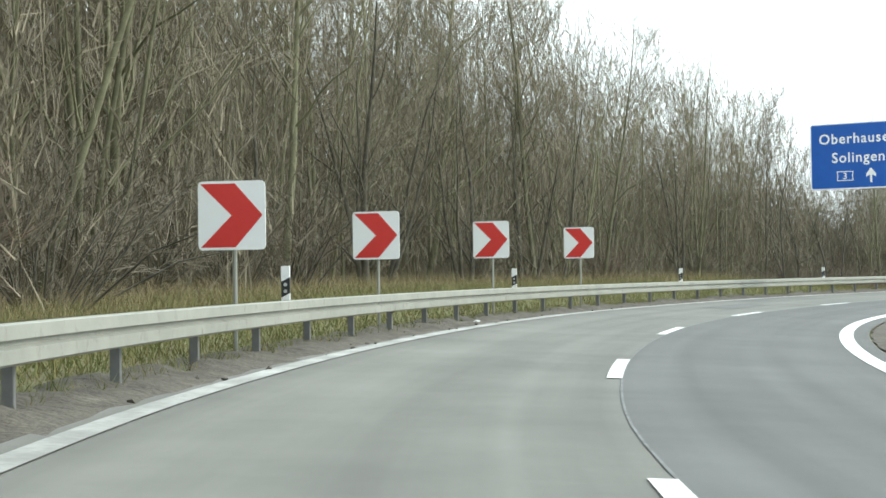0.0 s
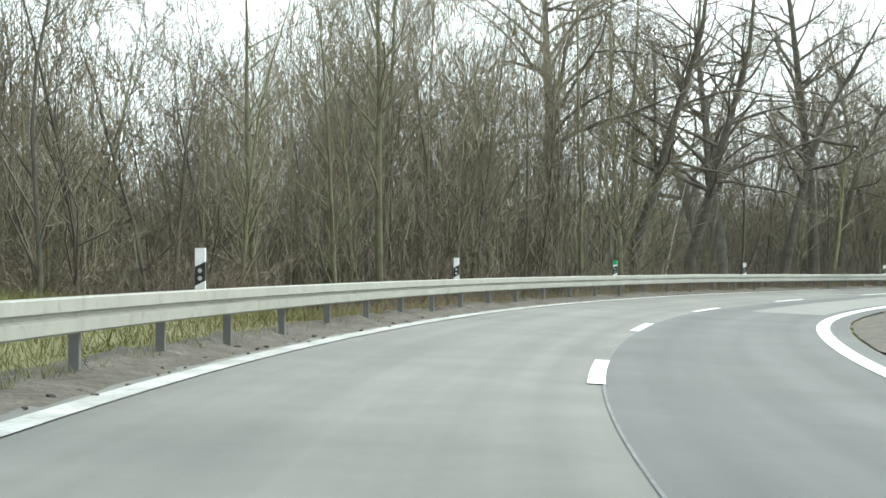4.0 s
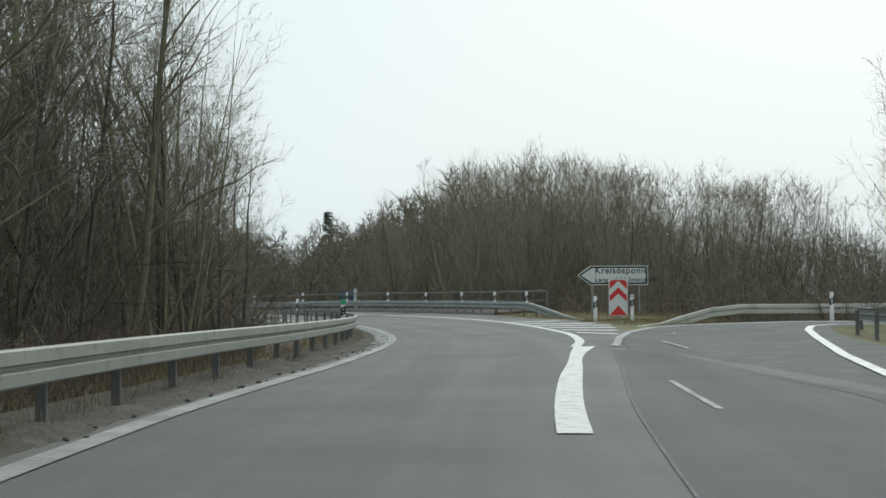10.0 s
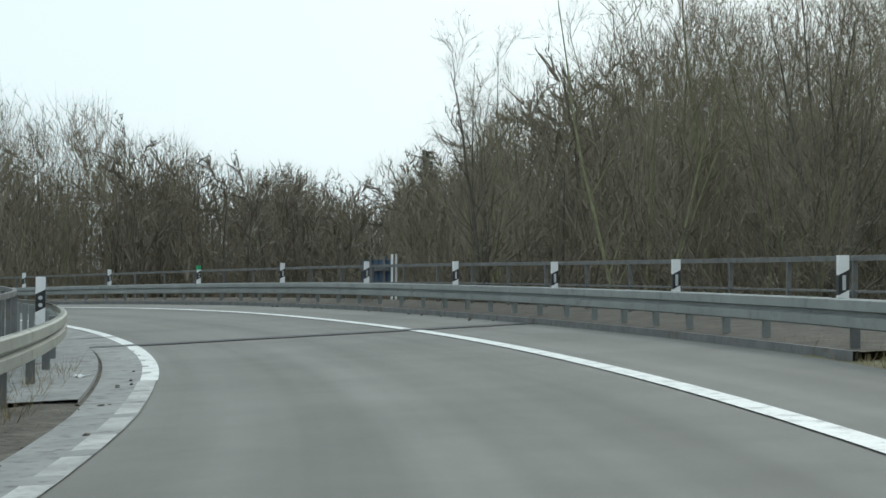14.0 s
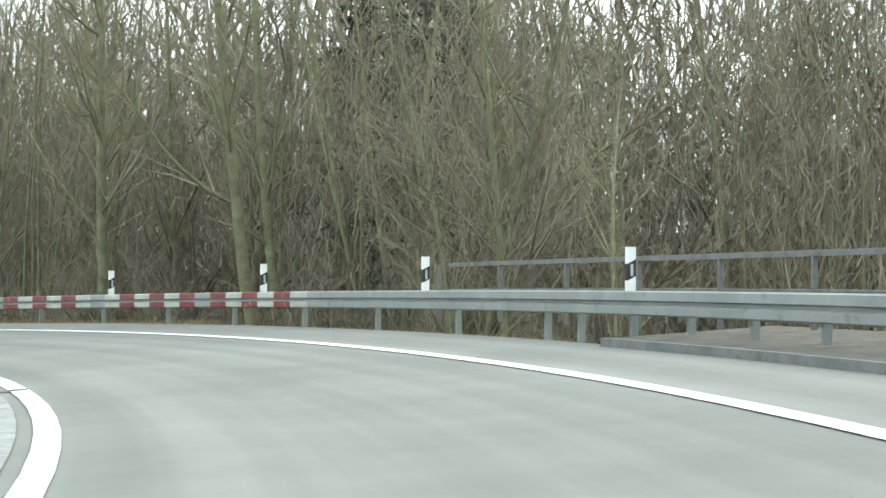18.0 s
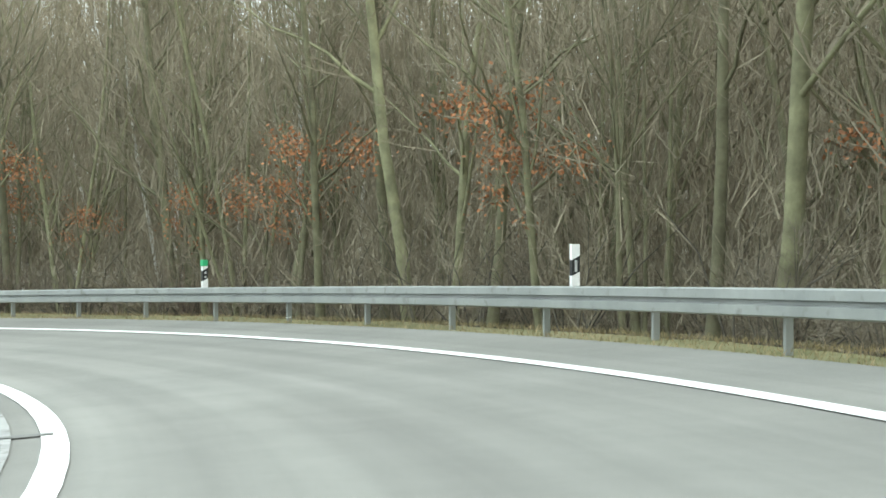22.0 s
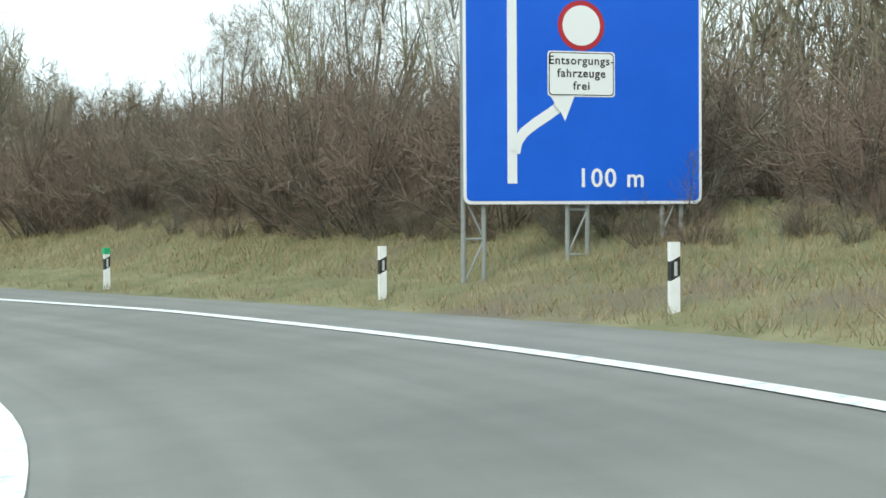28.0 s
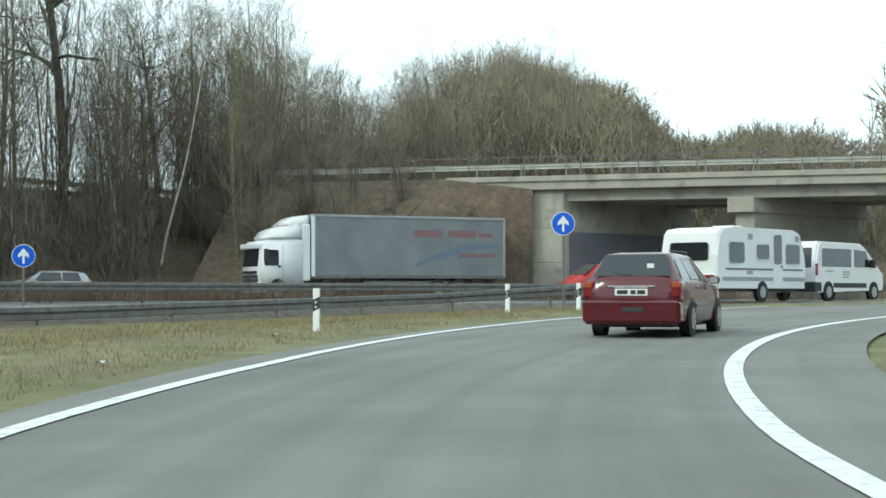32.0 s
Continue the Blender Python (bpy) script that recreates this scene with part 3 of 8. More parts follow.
marking("edge_line", -3.9, 12.6, lambda u: ll(u) - 0.14, lambda u: ll(u) + 0.1, M_WORN, "worn white edge line beside the verge")
marking("edge_line", 12.6, 15.3, lambda u: ll(u) - 0.12, lambda u: ll(u) + 0.08, M_WORN, "worn white edge line on the inside of the bend")
marking("edge_line", 15.3, 40, lambda u: ll(u) - 0.1, lambda u: ll(u) + 0.1, None, "white edge line on the inside of the bend")
marking("edge_line", -3.9, 9.25, lambda u: rl(u) - 0.14, lambda u: rl(u) + 0.14, None, "broad white edge line on the inside of the bend")
marking("edge_line", 12.35, 40, lambda u: rl(u) - 0.11, lambda u: rl(u) + 0.11, None, "bright white edge line on the outside of the bend")
# divider widening into the point where the branch leaves
marking("divider_line", 10.9, 12.35, lambda u: np.interp(u, [10.9, 11.55, 12.09, 12.4], [0.85, 1.18, 1.64, 2.0]), lambda u: np.interp(u, [10.9, 11.55, 11.9, 12.09, 12.4], [1.15, 1.5, 1.7, 1.92, 2.5]), None, "broad white dividing line at the fork")
bl = [(9.3, 4.2), (9.8, 4.4), (10.3, 4.6), (10.9, 5.1), (11.4, 5.5), (11.95, 6.35), (12.5, 7.6), (12.8, 8.45), (12.97, 9.2), (13.08, 10.4), (13.12, 13)]
tagged(part("edge_line", free_strip("edge_line", [(u, r - 0.1) for u, r in bl], [(u, r + 0.1) for u, r in bl], M_LINE, 0.014)), "broad white edge line of the branch road", "road marking", kind="structure")
nose = [(12.35, 2.75), (12.75, 3.45), (13.0, 4.2), (13.2, 5.3), (13.26, 7.0), (13.25, 10), (13.2, 16)]
tagged(part("edge_line", free_strip("edge_line", [(u, r) for u, r in nose], [(u - 0.035, r + 0.12) for u, r in nose], M_WORN, 0.018)), "worn white line at the nose of the fork", "road marking", kind="structure")
for k, (ua, ub, rb) in enumerate(((14.12, 13.98, 4.5), (13.91, 13.67, 4.85), (13.72, 13.49, 4.9), (13.51, 13.33, 4.6), (13.31, 13.14, 4.2), (13.1, 12.94, 3.8))):
    tagged(part("hatch_stripe", free_strip("hatch_stripe", [(ua, 2.95), (ub, rb)], [(ua - 0.06, 2.95), (ub - 0.06, rb)], M_LINE, 0.014)), "white hatching stripe at the fork", "road marking", "hatching stripes", "structure")
# lane dashes, 4 m long
dash_r = lambda u: np.interp(u, [-4, 4, 6, 9, 10.2, 11], [1.02, 0.95, 0.95, 0.75, 1.0, 1.15])
for s0 in [metres(5.15) + 12.9 * k for k in range(-6, 3)] + [metres(8.09), metres(9.09), metres(10.05)]:
    u0, u2 = station(s0), station(s0 + 4.0)
    marking("lane_dash", u0, u2, lambda u: dash_r(u) - 0.09, lambda u: dash_r(u) + 0.09, None, "white lane dash on the asphalt", n=5)["group"] = "lane dashes"
for u0, u2, r in ((11.1, 11.45, 2.6), (12.2, 12.5, 4.1)):
    marking("lane_dash", u0, u2, r - 0.04, r + 0.04, M_WORN, "faint remains of an old lane line")

# verge of bare soil under the rails, and the concrete gutter
dl = np.linspace(-3.9, 15, 200)
rough = np.array([0.10 * noise.noise(Vector((u * 5.1, 0, 0))) + 0.06 * noise.noise(Vector((u * 21, 3, 0))) for u in dl])


def verge(name, uu, a, b, material, h0, h1, lab, seed=0.0, cross=5, amp=0.05):
    rows = []
    for k in range(cross + 1):
        f = k / cross
        r = a(uu) * (1 - f) + b(uu) * f
        wob = np.array([noise.noise(Vector((u * 14 + seed, f * 3.1, seed))) for u in uu])
        wob2 = np.array([noise.noise(Vector((u * 47 + seed, f * 7.7, seed + 4))) for u in uu])
        hh = h0 * (1 - f) + h1 * f + amp * math.sin(math.pi * min(1, f * 1.1)) * (0.7 + 1.2 * wob + 0.8 * wob2)
        r = r + (0.14 * wob + 0.05 * wob2 if k == 0 else 0)
        rows.append(at(uu, r, hh))
    v = np.concatenate(rows)
    n = len(uu)
    f = np.array([[c * n + i, c * n + i + 1, (c + 1) * n + i + 1, (c + 1) * n + i] for c in range(cross) for i in range(n - 1)])
    return tagged(part(name, mesh_np(name, v, f, material, True)), lab, "verge", kind="structure")


verge("soil_verge", np.arange(-3.9, 13.2, 0.03), lambda u: np.interp(u, [0, 11, 13], [-2.98, -2.98, -2.55]), lambda u: 0 * u - 4.6, M_DIRT, 0.0, -0.05, "strip of crumbly bare soil under the guard rail", 1.0, 6, 0.11)
verge("soil_verge", np.arange(13.2, 16, 0.03), lambda u: np.interp(u, [13, 15, 16], [-2.55, -2.15, -2.1]), lambda u: 0 * u - 5.0, M_DIRT, 0.0, -0.3, "bare soil and stalks inside the bend", 2.0, 6, 0.1)
verge("soil_verge", np.arange(16, 30.5, 0.05), lambda u: 0 * u - 2.1, lambda u: 0 * u - 6.0, M_DIRT, -0.01, -0.1, "bare soil inside the bend", 3.0, 4, 0.06)
tagged(part("gutter", strip("gutter", np.arange(12.8, 30.6, 0.1), np.interp(np.arange(12.8, 30.6, 0.1), [12.8, 15, 30.6], [-2.75, -2.2, -2.2]), np.interp(np.arange(12.8, 30.6, 0.1), [12.8, 15, 30.6], [-2.25, -1.62, -1.62]), M_CONC, 0.012)), "cracked concrete gutter strip inside the bend", "gutter", kind="structure")
verge("grass_verge", np.arange(19.4, 27.0, 0.04), lambda u: 0 * u + 5.55, lambda u: 0 * u + 7.7, M_GRASS, -0.005, -0.4, "narrow grassy shoulder under the guard rail", 5.0, 4, 0.04)
verge("grass_verge", np.arange(13.9, 15.3, 0.04), lambda u: np.interp(u, [13.9, 14.4, 15.3], [5.0, 4.55, 5.3]), lambda u: 0 * u + 8.6, M_GRASS, -0.005, -0.1, "narrow grassy shoulder under the guard rail", 6.0, 4, 0.06)
verge("grass_verge", np.arange(26.8, 34, 0.04), lambda u: np.interp(u, [26.8, 27.5, 29.5, 31.5, 33, 34], [5.6, 5.55, 5.45, 4.55, 3.85, 3.85]), lambda u: np.interp(u, [26.8, 34], [9.0, 8.0]), M_GRASS, -0.005, np.interp(np.arange(26.8, 34, 0.04), [26.8, 28.2], [-0.15, 0.28]), "grassy foot of the roadside bank", 7.0, 5, 0.07)
verge("grass_verge", np.arange(30.4, 38, 0.04), lambda u: np.interp(u, [30.4, 31.3, 32, 33, 36, 38], [-1.95, -2.45, -3.1, -3.75, -5.3, -6]), lambda u: np.interp(u, [30, 34, 38], [-7, -9, -8]), M_GRASS, -0.005, 0.0, "mown grass island beside the motorway", 8.0, 5, 0.06)
verge("grass_verge", np.arange(-3.9, 9.2, 0.05), lambda u: 0 * u + 4.95, lambda u: 0 * u + 8.5, M_DIRT, -0.005, 0.12, "bare soil edge inside the first bend", 9.0, 4, 0.06)

# motorway
MZ = -6.15
MT = np.gradient(M3C, axis=0)
MT /= np.linalg.norm(MT, axis=1, keepdims=True)
MN = np.stack([-MT[:, 1], MT[:, 0]], 1)


def mstrip(name, a, b, material, lift, i0=0, i1=None):
    c, n = M3C[i0:i1], MN[i0:i1]
    v = np.vstack([np.c_[c + a * n, np.full(len(c), MZ + lift)], np.c_[c + b * n, np.full(len(c), MZ + lift)]])
    k = len(c)
    f = [[i, i + 1, k + i + 1, k + i] for i in range(k - 1)]
    return mesh_np(name, v, f, material, True)


tagged(part("motorway", mstrip("motorway", -17.5, 15.5, M_ASPH2, 0.0)), "grey asphalt of the motorway carriageways", "road", kind="structure")
tagged(part("median", mstrip("median", -2.0, 2.0, M_DIRT, 0.06)), "bare soil strip between the carriageways", "ground", kind="structure")
for o in (-14.2, -2.6, 2.6, 14.6):
    tagged(part("motorway_line", mstrip("motorway_line", o - 0.12, o + 0.12, M_LINE, 0.012)), "white edge line of the motorway", "road marking", kind="structure")


# the merging lane lies lower than the near carriageway and rises to meet it
zlow = lambda x: np.interp(x, [10, 22, 30, 43, 75, 110], [-6.16, -6.2, -6.6, -6.9, -7.0, -6.2])


def lowstrip(name, a, b, material, la, lb, x0=8, x1=100):
    """A band beside the motorway; la, lb: heights above the lane, or None for the carriageway's level."""
    k = (M3C[:, 0] > x0) & (M3C[:, 0] < x1)
    c, n = M3C[k], MN[k]
    za = np.full(len(c), MZ) if la is None else zlow(c[:, 0]) + la
    v = np.vstack([np.c_[c + a * n, za], np.c_[c + b * n, zlow(c[:, 0]) + lb]])
    m = len(c)
    return mesh_np(name, v, [[i, i + 1, m + i + 1, m + i] for i in range(m - 1)], material, True)


tagged(part("soil_verge", lowstrip("soil_verge", 15.5, 17.0, M_DIRT, None, 0.0)), "dark soil edge below the near carriageway", "verge", kind="structure")
tagged(part("merge_lane", lowstrip("merge_lane", 17.0, 19.6, M_ASPH2, 0.0, 0.0)), "narrow strip of grey asphalt before the motorway guard rail", "road", kind="structure")
tagged(part("edge_line", lowstrip("edge_line", 17.7, 17.9, M_LINE, 0.012, 0.012)), "white edge line before the motorway guard rail", "road marking", kind="structure")
tagged(part("soil_verge", lowstrip("soil_verge", 19.6, 21.0, M_GRASS, 0.0, -0.3)), "grassy edge of the merging lane", "verge", kind="structure")


# ---- guard rails ----
WAVE = [(0.0, 0.31), (0.055, 0.31), (0.08, 0.293), (0.083, 0.19), (0.022, 0.168), (0.022, 0.142), (0.083, 0.12), (0.08, 0.018), (0.055, 0.0), (0.0, 0.0)]


def beam_mesh(pts, side, material, groove=None):
    """A corrugated rail along places; side: +1 when its ridges face the right of travel."""
    pts = np.asarray(pts)
    t = np.gradient(pts, axis=0)
    t /= np.linalg.norm(t, axis=1, keepdims=True)
    nn = np.stack([t[:, 1], -t[:, 0], 0 * t[:, 0]], 1)
    nn /= np.linalg.norm(nn, axis=1, keepdims=True)
    prof = WAVE + [(x - 0.012, z) for x, z in WAVE[::-1]]
    v = np.concatenate([pts + side * x * nn + np.array([0, 0, z]) for x, z in prof])
    n, m = len(pts), len(prof)
    f = [[c * n + i, c * n + i + 1, ((c + 1) % m) * n + i + 1, ((c + 1) % m) * n + i] for c in range(m) for i in range(n - 1)]
    me = mesh_np("beam", v, np.array(f) if side > 0 else np.array(f)[:, ::-1], material)
    if groove is not None:
        me.materials.append(groove)
        me.polygons.foreach_set("material_index", np.repeat([1 if 3 <= c <= 5 else 0 for c in range(m)], n - 1).astype(np.int32))
    return me


POST = boxm("post", (-0.05, 0.05, -0.03, 0.03, 0, 0.62), M_POST, 0.008)
SPACER = boxm("spacer", (-0.10, 0.02, -0.04, 0.04, 0.40, 0.60), M_POST, 0.006)
POSTP = boxm("post", (-0.05, 0.05, -0.03, 0.03, 0, 0.62), M_STEEL2, 0.008)


def guard_rail(name, place, length, side, top, label, step=4.0, pitch=2.67, beam_m=None, post=None, drop0=0.0, drop1=0.0, colours=None, group=""):
    """place(s) gives the foot of the rail s metres along; drop0, drop1: lengths over which its ends dip into the ground."""
    root = thing(name, Matrix.Identity(4), label, "guard rail", group)
    def lift(s):
        k = 1.0
        if drop0:
            k = min(k, max(0.02, s / drop0))
        if drop1:
            k = min(k, max(0.02, (length - s) / drop1))
        return k * k * (3 - 2 * k) * (top - 0.31 + 0.3) - 0.3
    s = 0.0
    n = 0
    while s < length - 0.2:
        e = min(length, s + step)
        ss = np.linspace(s, e, 5)
        pts = np.array([np.array(place(q)) + (0, 0, lift(q)) for q in ss])
        part("beam", beam_mesh(pts, side, colours(s, n) if colours else beam_m or M_STEEL, M_STEEL2 if colours else None), root)
        s, n = e, n + 1
    s = 0.4
    while s < length:
        p0, p1 = np.array(place(s)), np.array(place(min(s + 0.5, length)))
        d = p1 - p0
        h = lift(s) + 0.31
        if h > 0.25:
            m = pose(p0[0], p0[1], p0[2] - 0.15, 0, 0, math.degrees(math.atan2(d[1], d[0])) - 90) @ pose(-0.12 * side, 0, 0) @ Matrix.Diagonal((1, 1, (h + 0.1) / 0.62, 1))
            part("post", post or POST, root, m)
        s += pitch
    return root


def along(u0, offset):
    s0 = metres(u0)
    return lambda s: at(float(station(s0 + s)), float(offset(station(s0 + s))) if callable(offset) else offset)


inner = lambda u: np.interp(u, [-4, 11.5, 13.0, 14.6, 16, 19], [-3.45, -3.45, -3.3, -2.9, -2.7, -2.7])
guard_rail("guard_rail", along(-3.5, inner), metres(15.7) - metres(-3.5), 1, 0.70, "weathered galvanised steel guard rail on posts beside the slip road", beam_m=M_STEEL)
guard_rail("guard_rail", along(15.7, inner), metres(18.6) - metres(15.7), 1, 0.70, "pale galvanised guard rail inside the bridge bend", pitch=1.33, beam_m=M_STEEL, post=POSTP)
outer_r = lambda u: np.interp(u, [13.9, 14.5, 15.2, 16.5, 18, 26, 27], [5.5, 5.2, 5.6, 6.0, 6.2, 6.35, 6.5])
guard_rail("guard_rail", along(13.95, outer_r), metres(15.3) - metres(13.95), -1, 0.62, "dark weathered guard rail rising from the ground at the fork", beam_m=M_STEEL2, drop0=10.5)
guard_rail("guard_rail", along(15.3, outer_r), metres(19.5) - metres(15.3), -1, 0.62, "dark weathered guard rail along the bridge edge", pitch=1.33, beam_m=M_STEEL2, post=POSTP)
guard_rail("guard_rail", along(19.5, outer_r), metres(20.1) - metres(19.5), -1, 0.62, "dark weathered guard rail outside the loop bend", beam_m=M_STEEL2, post=POSTP)
guard_rail("guard_rail", along(20.1, outer_r), metres(22.3) - metres(20.1), -1, 0.62, "guard rail painted in faded red and white bands", step=0.62, beam_m=M_STEEL2, post=POSTP, colours=lambda s, n: M_STEEL2 if n % 7 == 6 else M_REDPAINT if n % 2 else M_WHITEPAINT)
guard_rail("guard_rail", along(22.3, outer_r), metres(26.75) - metres(22.3), -1, 0.62, "grey weathered guard rail that dips into the ground", beam_m=M_STEEL2, post=POSTP, drop1=9.0)
guard_rail("guard_rail", along(-3.5, 6.4), metres(1.2) - metres(-3.5), -1, 0.70, "weathered guard rail inside the first bend", beam_m=M_STEEL2)
low_z = lambda u, r: ground_z(*at(u, r)[:2])
guard_rail("guard_rail", lambda s: (lambda q: np.array([q[0], q[1], -5.3]))(at(float(station(metres(22.2) + s)), 26.0)), metres(31.5) - metres(22.2), -1, 0.72, "distant pale guard rail along the lower road behind the shrubs", step=6.0, pitch=4.0, beam_m=M_STEEL_PALE)
tagged(part("lower_road", strip("lower_road", np.arange(21.5, 32, 0.2), 27.0, 34.0, M_ASPH2, 0.0)), "asphalt of the neighbouring slip road behind the shrubs", "road", kind="structure")
_lr = bpy.data.objects["lower_road"].data
for _v in _lr.vertices:
    _v.co.z = -5.22
pts_b = spline([at(13.42, 5.6)[:2], at(13.5, 8)[:2], at(13.5, 11)[:2], at(13.45, 16)[:2], at(13.4, 23)[:2]], 10)
pb_s = np.r_[0, np.cumsum(np.linalg.norm(np.diff(pts_b, axis=0), axis=1))]
guard_rail("guard_rail", lambda s: np.array([np.interp(s, pb_s, pts_b[:, 0]), np.interp(s, pb_s, pts_b[:, 1]), 0.15]), pb_s[-1], 1, 0.68, "pale guard rail rising from the ground along the branch road", beam_m=M_STEEL_PALE, drop0=4.0)
pts_c = np.array([(101.2, 75.4), (99.6, 75.5), (96, 74), (92, 72.3), (88, 70.6), (82, 68)])
pc_s = np.r_[0, np.cumsum(np.linalg.norm(np.diff(pts_c, axis=0), axis=1))]
guard_rail("guard_rail", lambda s: np.array([np.interp(s, pc_s, pts_c[:, 0]), np.interp(s, pc_s, pts_c[:, 1]), 0.05]), pc_s[-1], -1, 0.72, "dark guard rail beside the branch road", beam_m=M_STEEL2)
_k = (M3C[:, 0] > 23) & (M3C[:, 0] < 78)
_lp = M3C[_k] + 16.6 * MN[_k]
_ls = np.r_[0, np.cumsum(np.linalg.norm(np.diff(_lp, axis=0), axis=1))]
guard_rail("guard_rail", lambda s: np.array([np.interp(s, _ls, _lp[:, 0]), np.interp(s, _ls, _lp[:, 1]), float(zlow(np.interp(s, _ls, _lp[:, 0])))]), _ls[-1], -1, 0.76, "dark weathered guard rail along the near edge of the motorway", pitch=4.0, beam_m=M_POST)
for o, sd in ((-1.2, -1), (1.2, 1)):
    mi0 = 64
    mp = M3C[mi0:160] + o * MN[mi0:160]
    ms = np.r_[0, np.cumsum(np.linalg.norm(np.diff(mp, axis=0), axis=1))]
    guard_rail("guard_rail", (lambda mp, ms: lambda s: np.array([np.interp(s, ms, mp[:, 0]), np.interp(s, ms, mp[:, 1]), MZ]))(mp, ms), min(ms[-1], 200), -sd, 0.75, "dark guard rail between the motorway carriageways", pitch=4.0, beam_m=M_POST)

# ---- slip road bridge over the motorway ----
bridge = thing("slip_road_bridge", Matrix.Identity(4), "concrete slip road bridge with kerbs and steel handrails", "bridge")
ub = np.arange(15.1, 19.35, 0.1)


def slab(name, uu, a, b, h0, h1, material):
    """A solid band along the road from offset a to b and height h0 to h1."""
    rows = [at(uu, a, h0), at(uu, b, h0), at(uu, b, h1), at(uu, a, h1)]
    v, n = np.concatenate(rows), len(uu)
    f = [[c * n + i, c * n + i + 1, ((c + 1) % 4) * n + i + 1, ((c + 1) % 4) * n + i] for c in range(4) for i in range(n - 1)]
    me = mesh_np(name, v, np.array(f), material)
    return me


part("deck", slab("deck", ub, -3.6, 7.8, -1.1, -0.06, M_BRIDGE), bridge)
part("kerb", slab("kerb", ub, 5.45, 7.8, -0.06, 0.09, M_DIRT), bridge, label="raised concrete kerb with a dirty edge")
part("kerb", slab("kerb", ub, -3.6, -2.25, -0.06, 0.05, M_CONC), bridge)
part("kerb_face", slab("kerb_face", ub, 5.40, 5.46, -0.02, 0.1, M_POST), bridge, label="dark dirty kerb face")
for r in (7.55, -3.4):
    ra = thing("handrail", Matrix.Identity(4), "grey steel handrail on the bridge edge", "railing", "bridge handrails")
    part("top_bar", slab("top_bar", np.arange(15.0, 19.98, 0.1), r - 0.03, r + 0.03, 0.96, 1.03, M_POST), ra)
    if r > 0:
        part("middle_bar", slab("middle_bar", np.arange(15.0, 20.0, 0.1), r - 0.015, r + 0.015, 0.54, 0.57, M_POST), ra)
    s = metres(15.0)
    pm = boxm("post", (-0.035, 0.035, -0.025, 0.025, 0, 1.0), M_POST, 0.006)
    while s < metres(20.0):
        part("post", pm, ra, stand(float(station(s)), r))
        s += 1.9
tagged(part("expansion_joint", strip("expansion_joint", np.array([15.93, 15.95, 15.97]), -2.6, 5.4, M_TRIM, 0.016)), "dark open joint across the bridge deck", "road joint", kind="structure")
for u in (16.2, 17.0, 17.75, 18.5, 19.3, 20.4, 21.6, 23.0):
    tagged(part("gutter_crack", strip("gutter_crack", np.array([u, u + 0.006, u + 0.012]), -2.2, -1.3, M_PATCH, 0.02)), "dark crack across the gutter", "road joint", kind="structure")


# ---- delineator posts ----
def delineator_parts(root, low, black_dots=True, green=False):
    w, d = 0.12, 0.10
    def seg(name, z0, z1, material, slant0=0.0, slant1=0.0):
        bm = bmesh.new()
        lo = [(-w / 2, -d / 2, z0), (w / 2, -d / 2, z0 + slant0), (0.0, d / 2, z0 + slant0 / 2)]
        lo = [(-w / 2, -d / 2, z0), (w / 2, -d / 2, z0 + slant0), (w / 2 - 0.015, d / 2, z0 + slant0), (-w / 2 + 0.015, d / 2, z0)]
        hi = [(x, y, z - z0 + z1 + (slant1 - slant0) * (1 if x > 0 else 0)) for x, y, z in lo]
        a, b = [bm.verts.new(p) for p in lo], [bm.verts.new(p) for p in hi]
        bm.faces.new(a[::-1])
        bm.faces.new(b)
        for k in range(4):
            bm.faces.new((a[k], a[(k + 1) % 4], b[(k + 1) % 4], b[k]))
        return part(name, bm_mesh(name, bm, material), root)
    if low < 0.5:
        seg("shaft", low, 0.58, M_PLWHITE, 0, 0.06)
    else:
        seg("shaft", low, 0.60, M_PLWHITE, 0, 0.06)
    seg("band", 0.585 if low < 0.5 else 0.605, 0.80, M_PLBLACK, 0.06, 0.06)
    seg("head", 0.805, 1.02, M_PLWHITE, 0.06, 0.0)
    if green:
        part("cap", boxm("cap", (-w / 2 - 0.006, w / 2 + 0.006, -d / 2 - 0.006, d / 2 + 0.006, 0.90, 1.03), M_GREEN, 0.005), root, label="bright green cap")
    for z in (0.67, 0.76) if black_dots else ():
        bm = bmesh.new()
        plate(bm, [(0.026 * math.cos(k * math.tau / 10), z + 0.026 * math.sin(k * math.tau / 10)) for k in range(10)], -d / 2 - 0.006, -d / 2)
        part("reflector", bm_mesh("reflector", bm, M_REFLEX), root)
    if not black_dots:
        part("reflector", boxm("reflector", (-0.02, 0.02, -d / 2 - 0.006, -d / 2, 0.64, 0.80), M_REFLEX), root)


def delineator(kind, label, m, **kw):
    root = thing("delineator_post", m, label, "delineator", "delineator posts")
    delineator_parts(root, **kw)
    return root


far_off = pose(0, 0, -500)
proto = {}


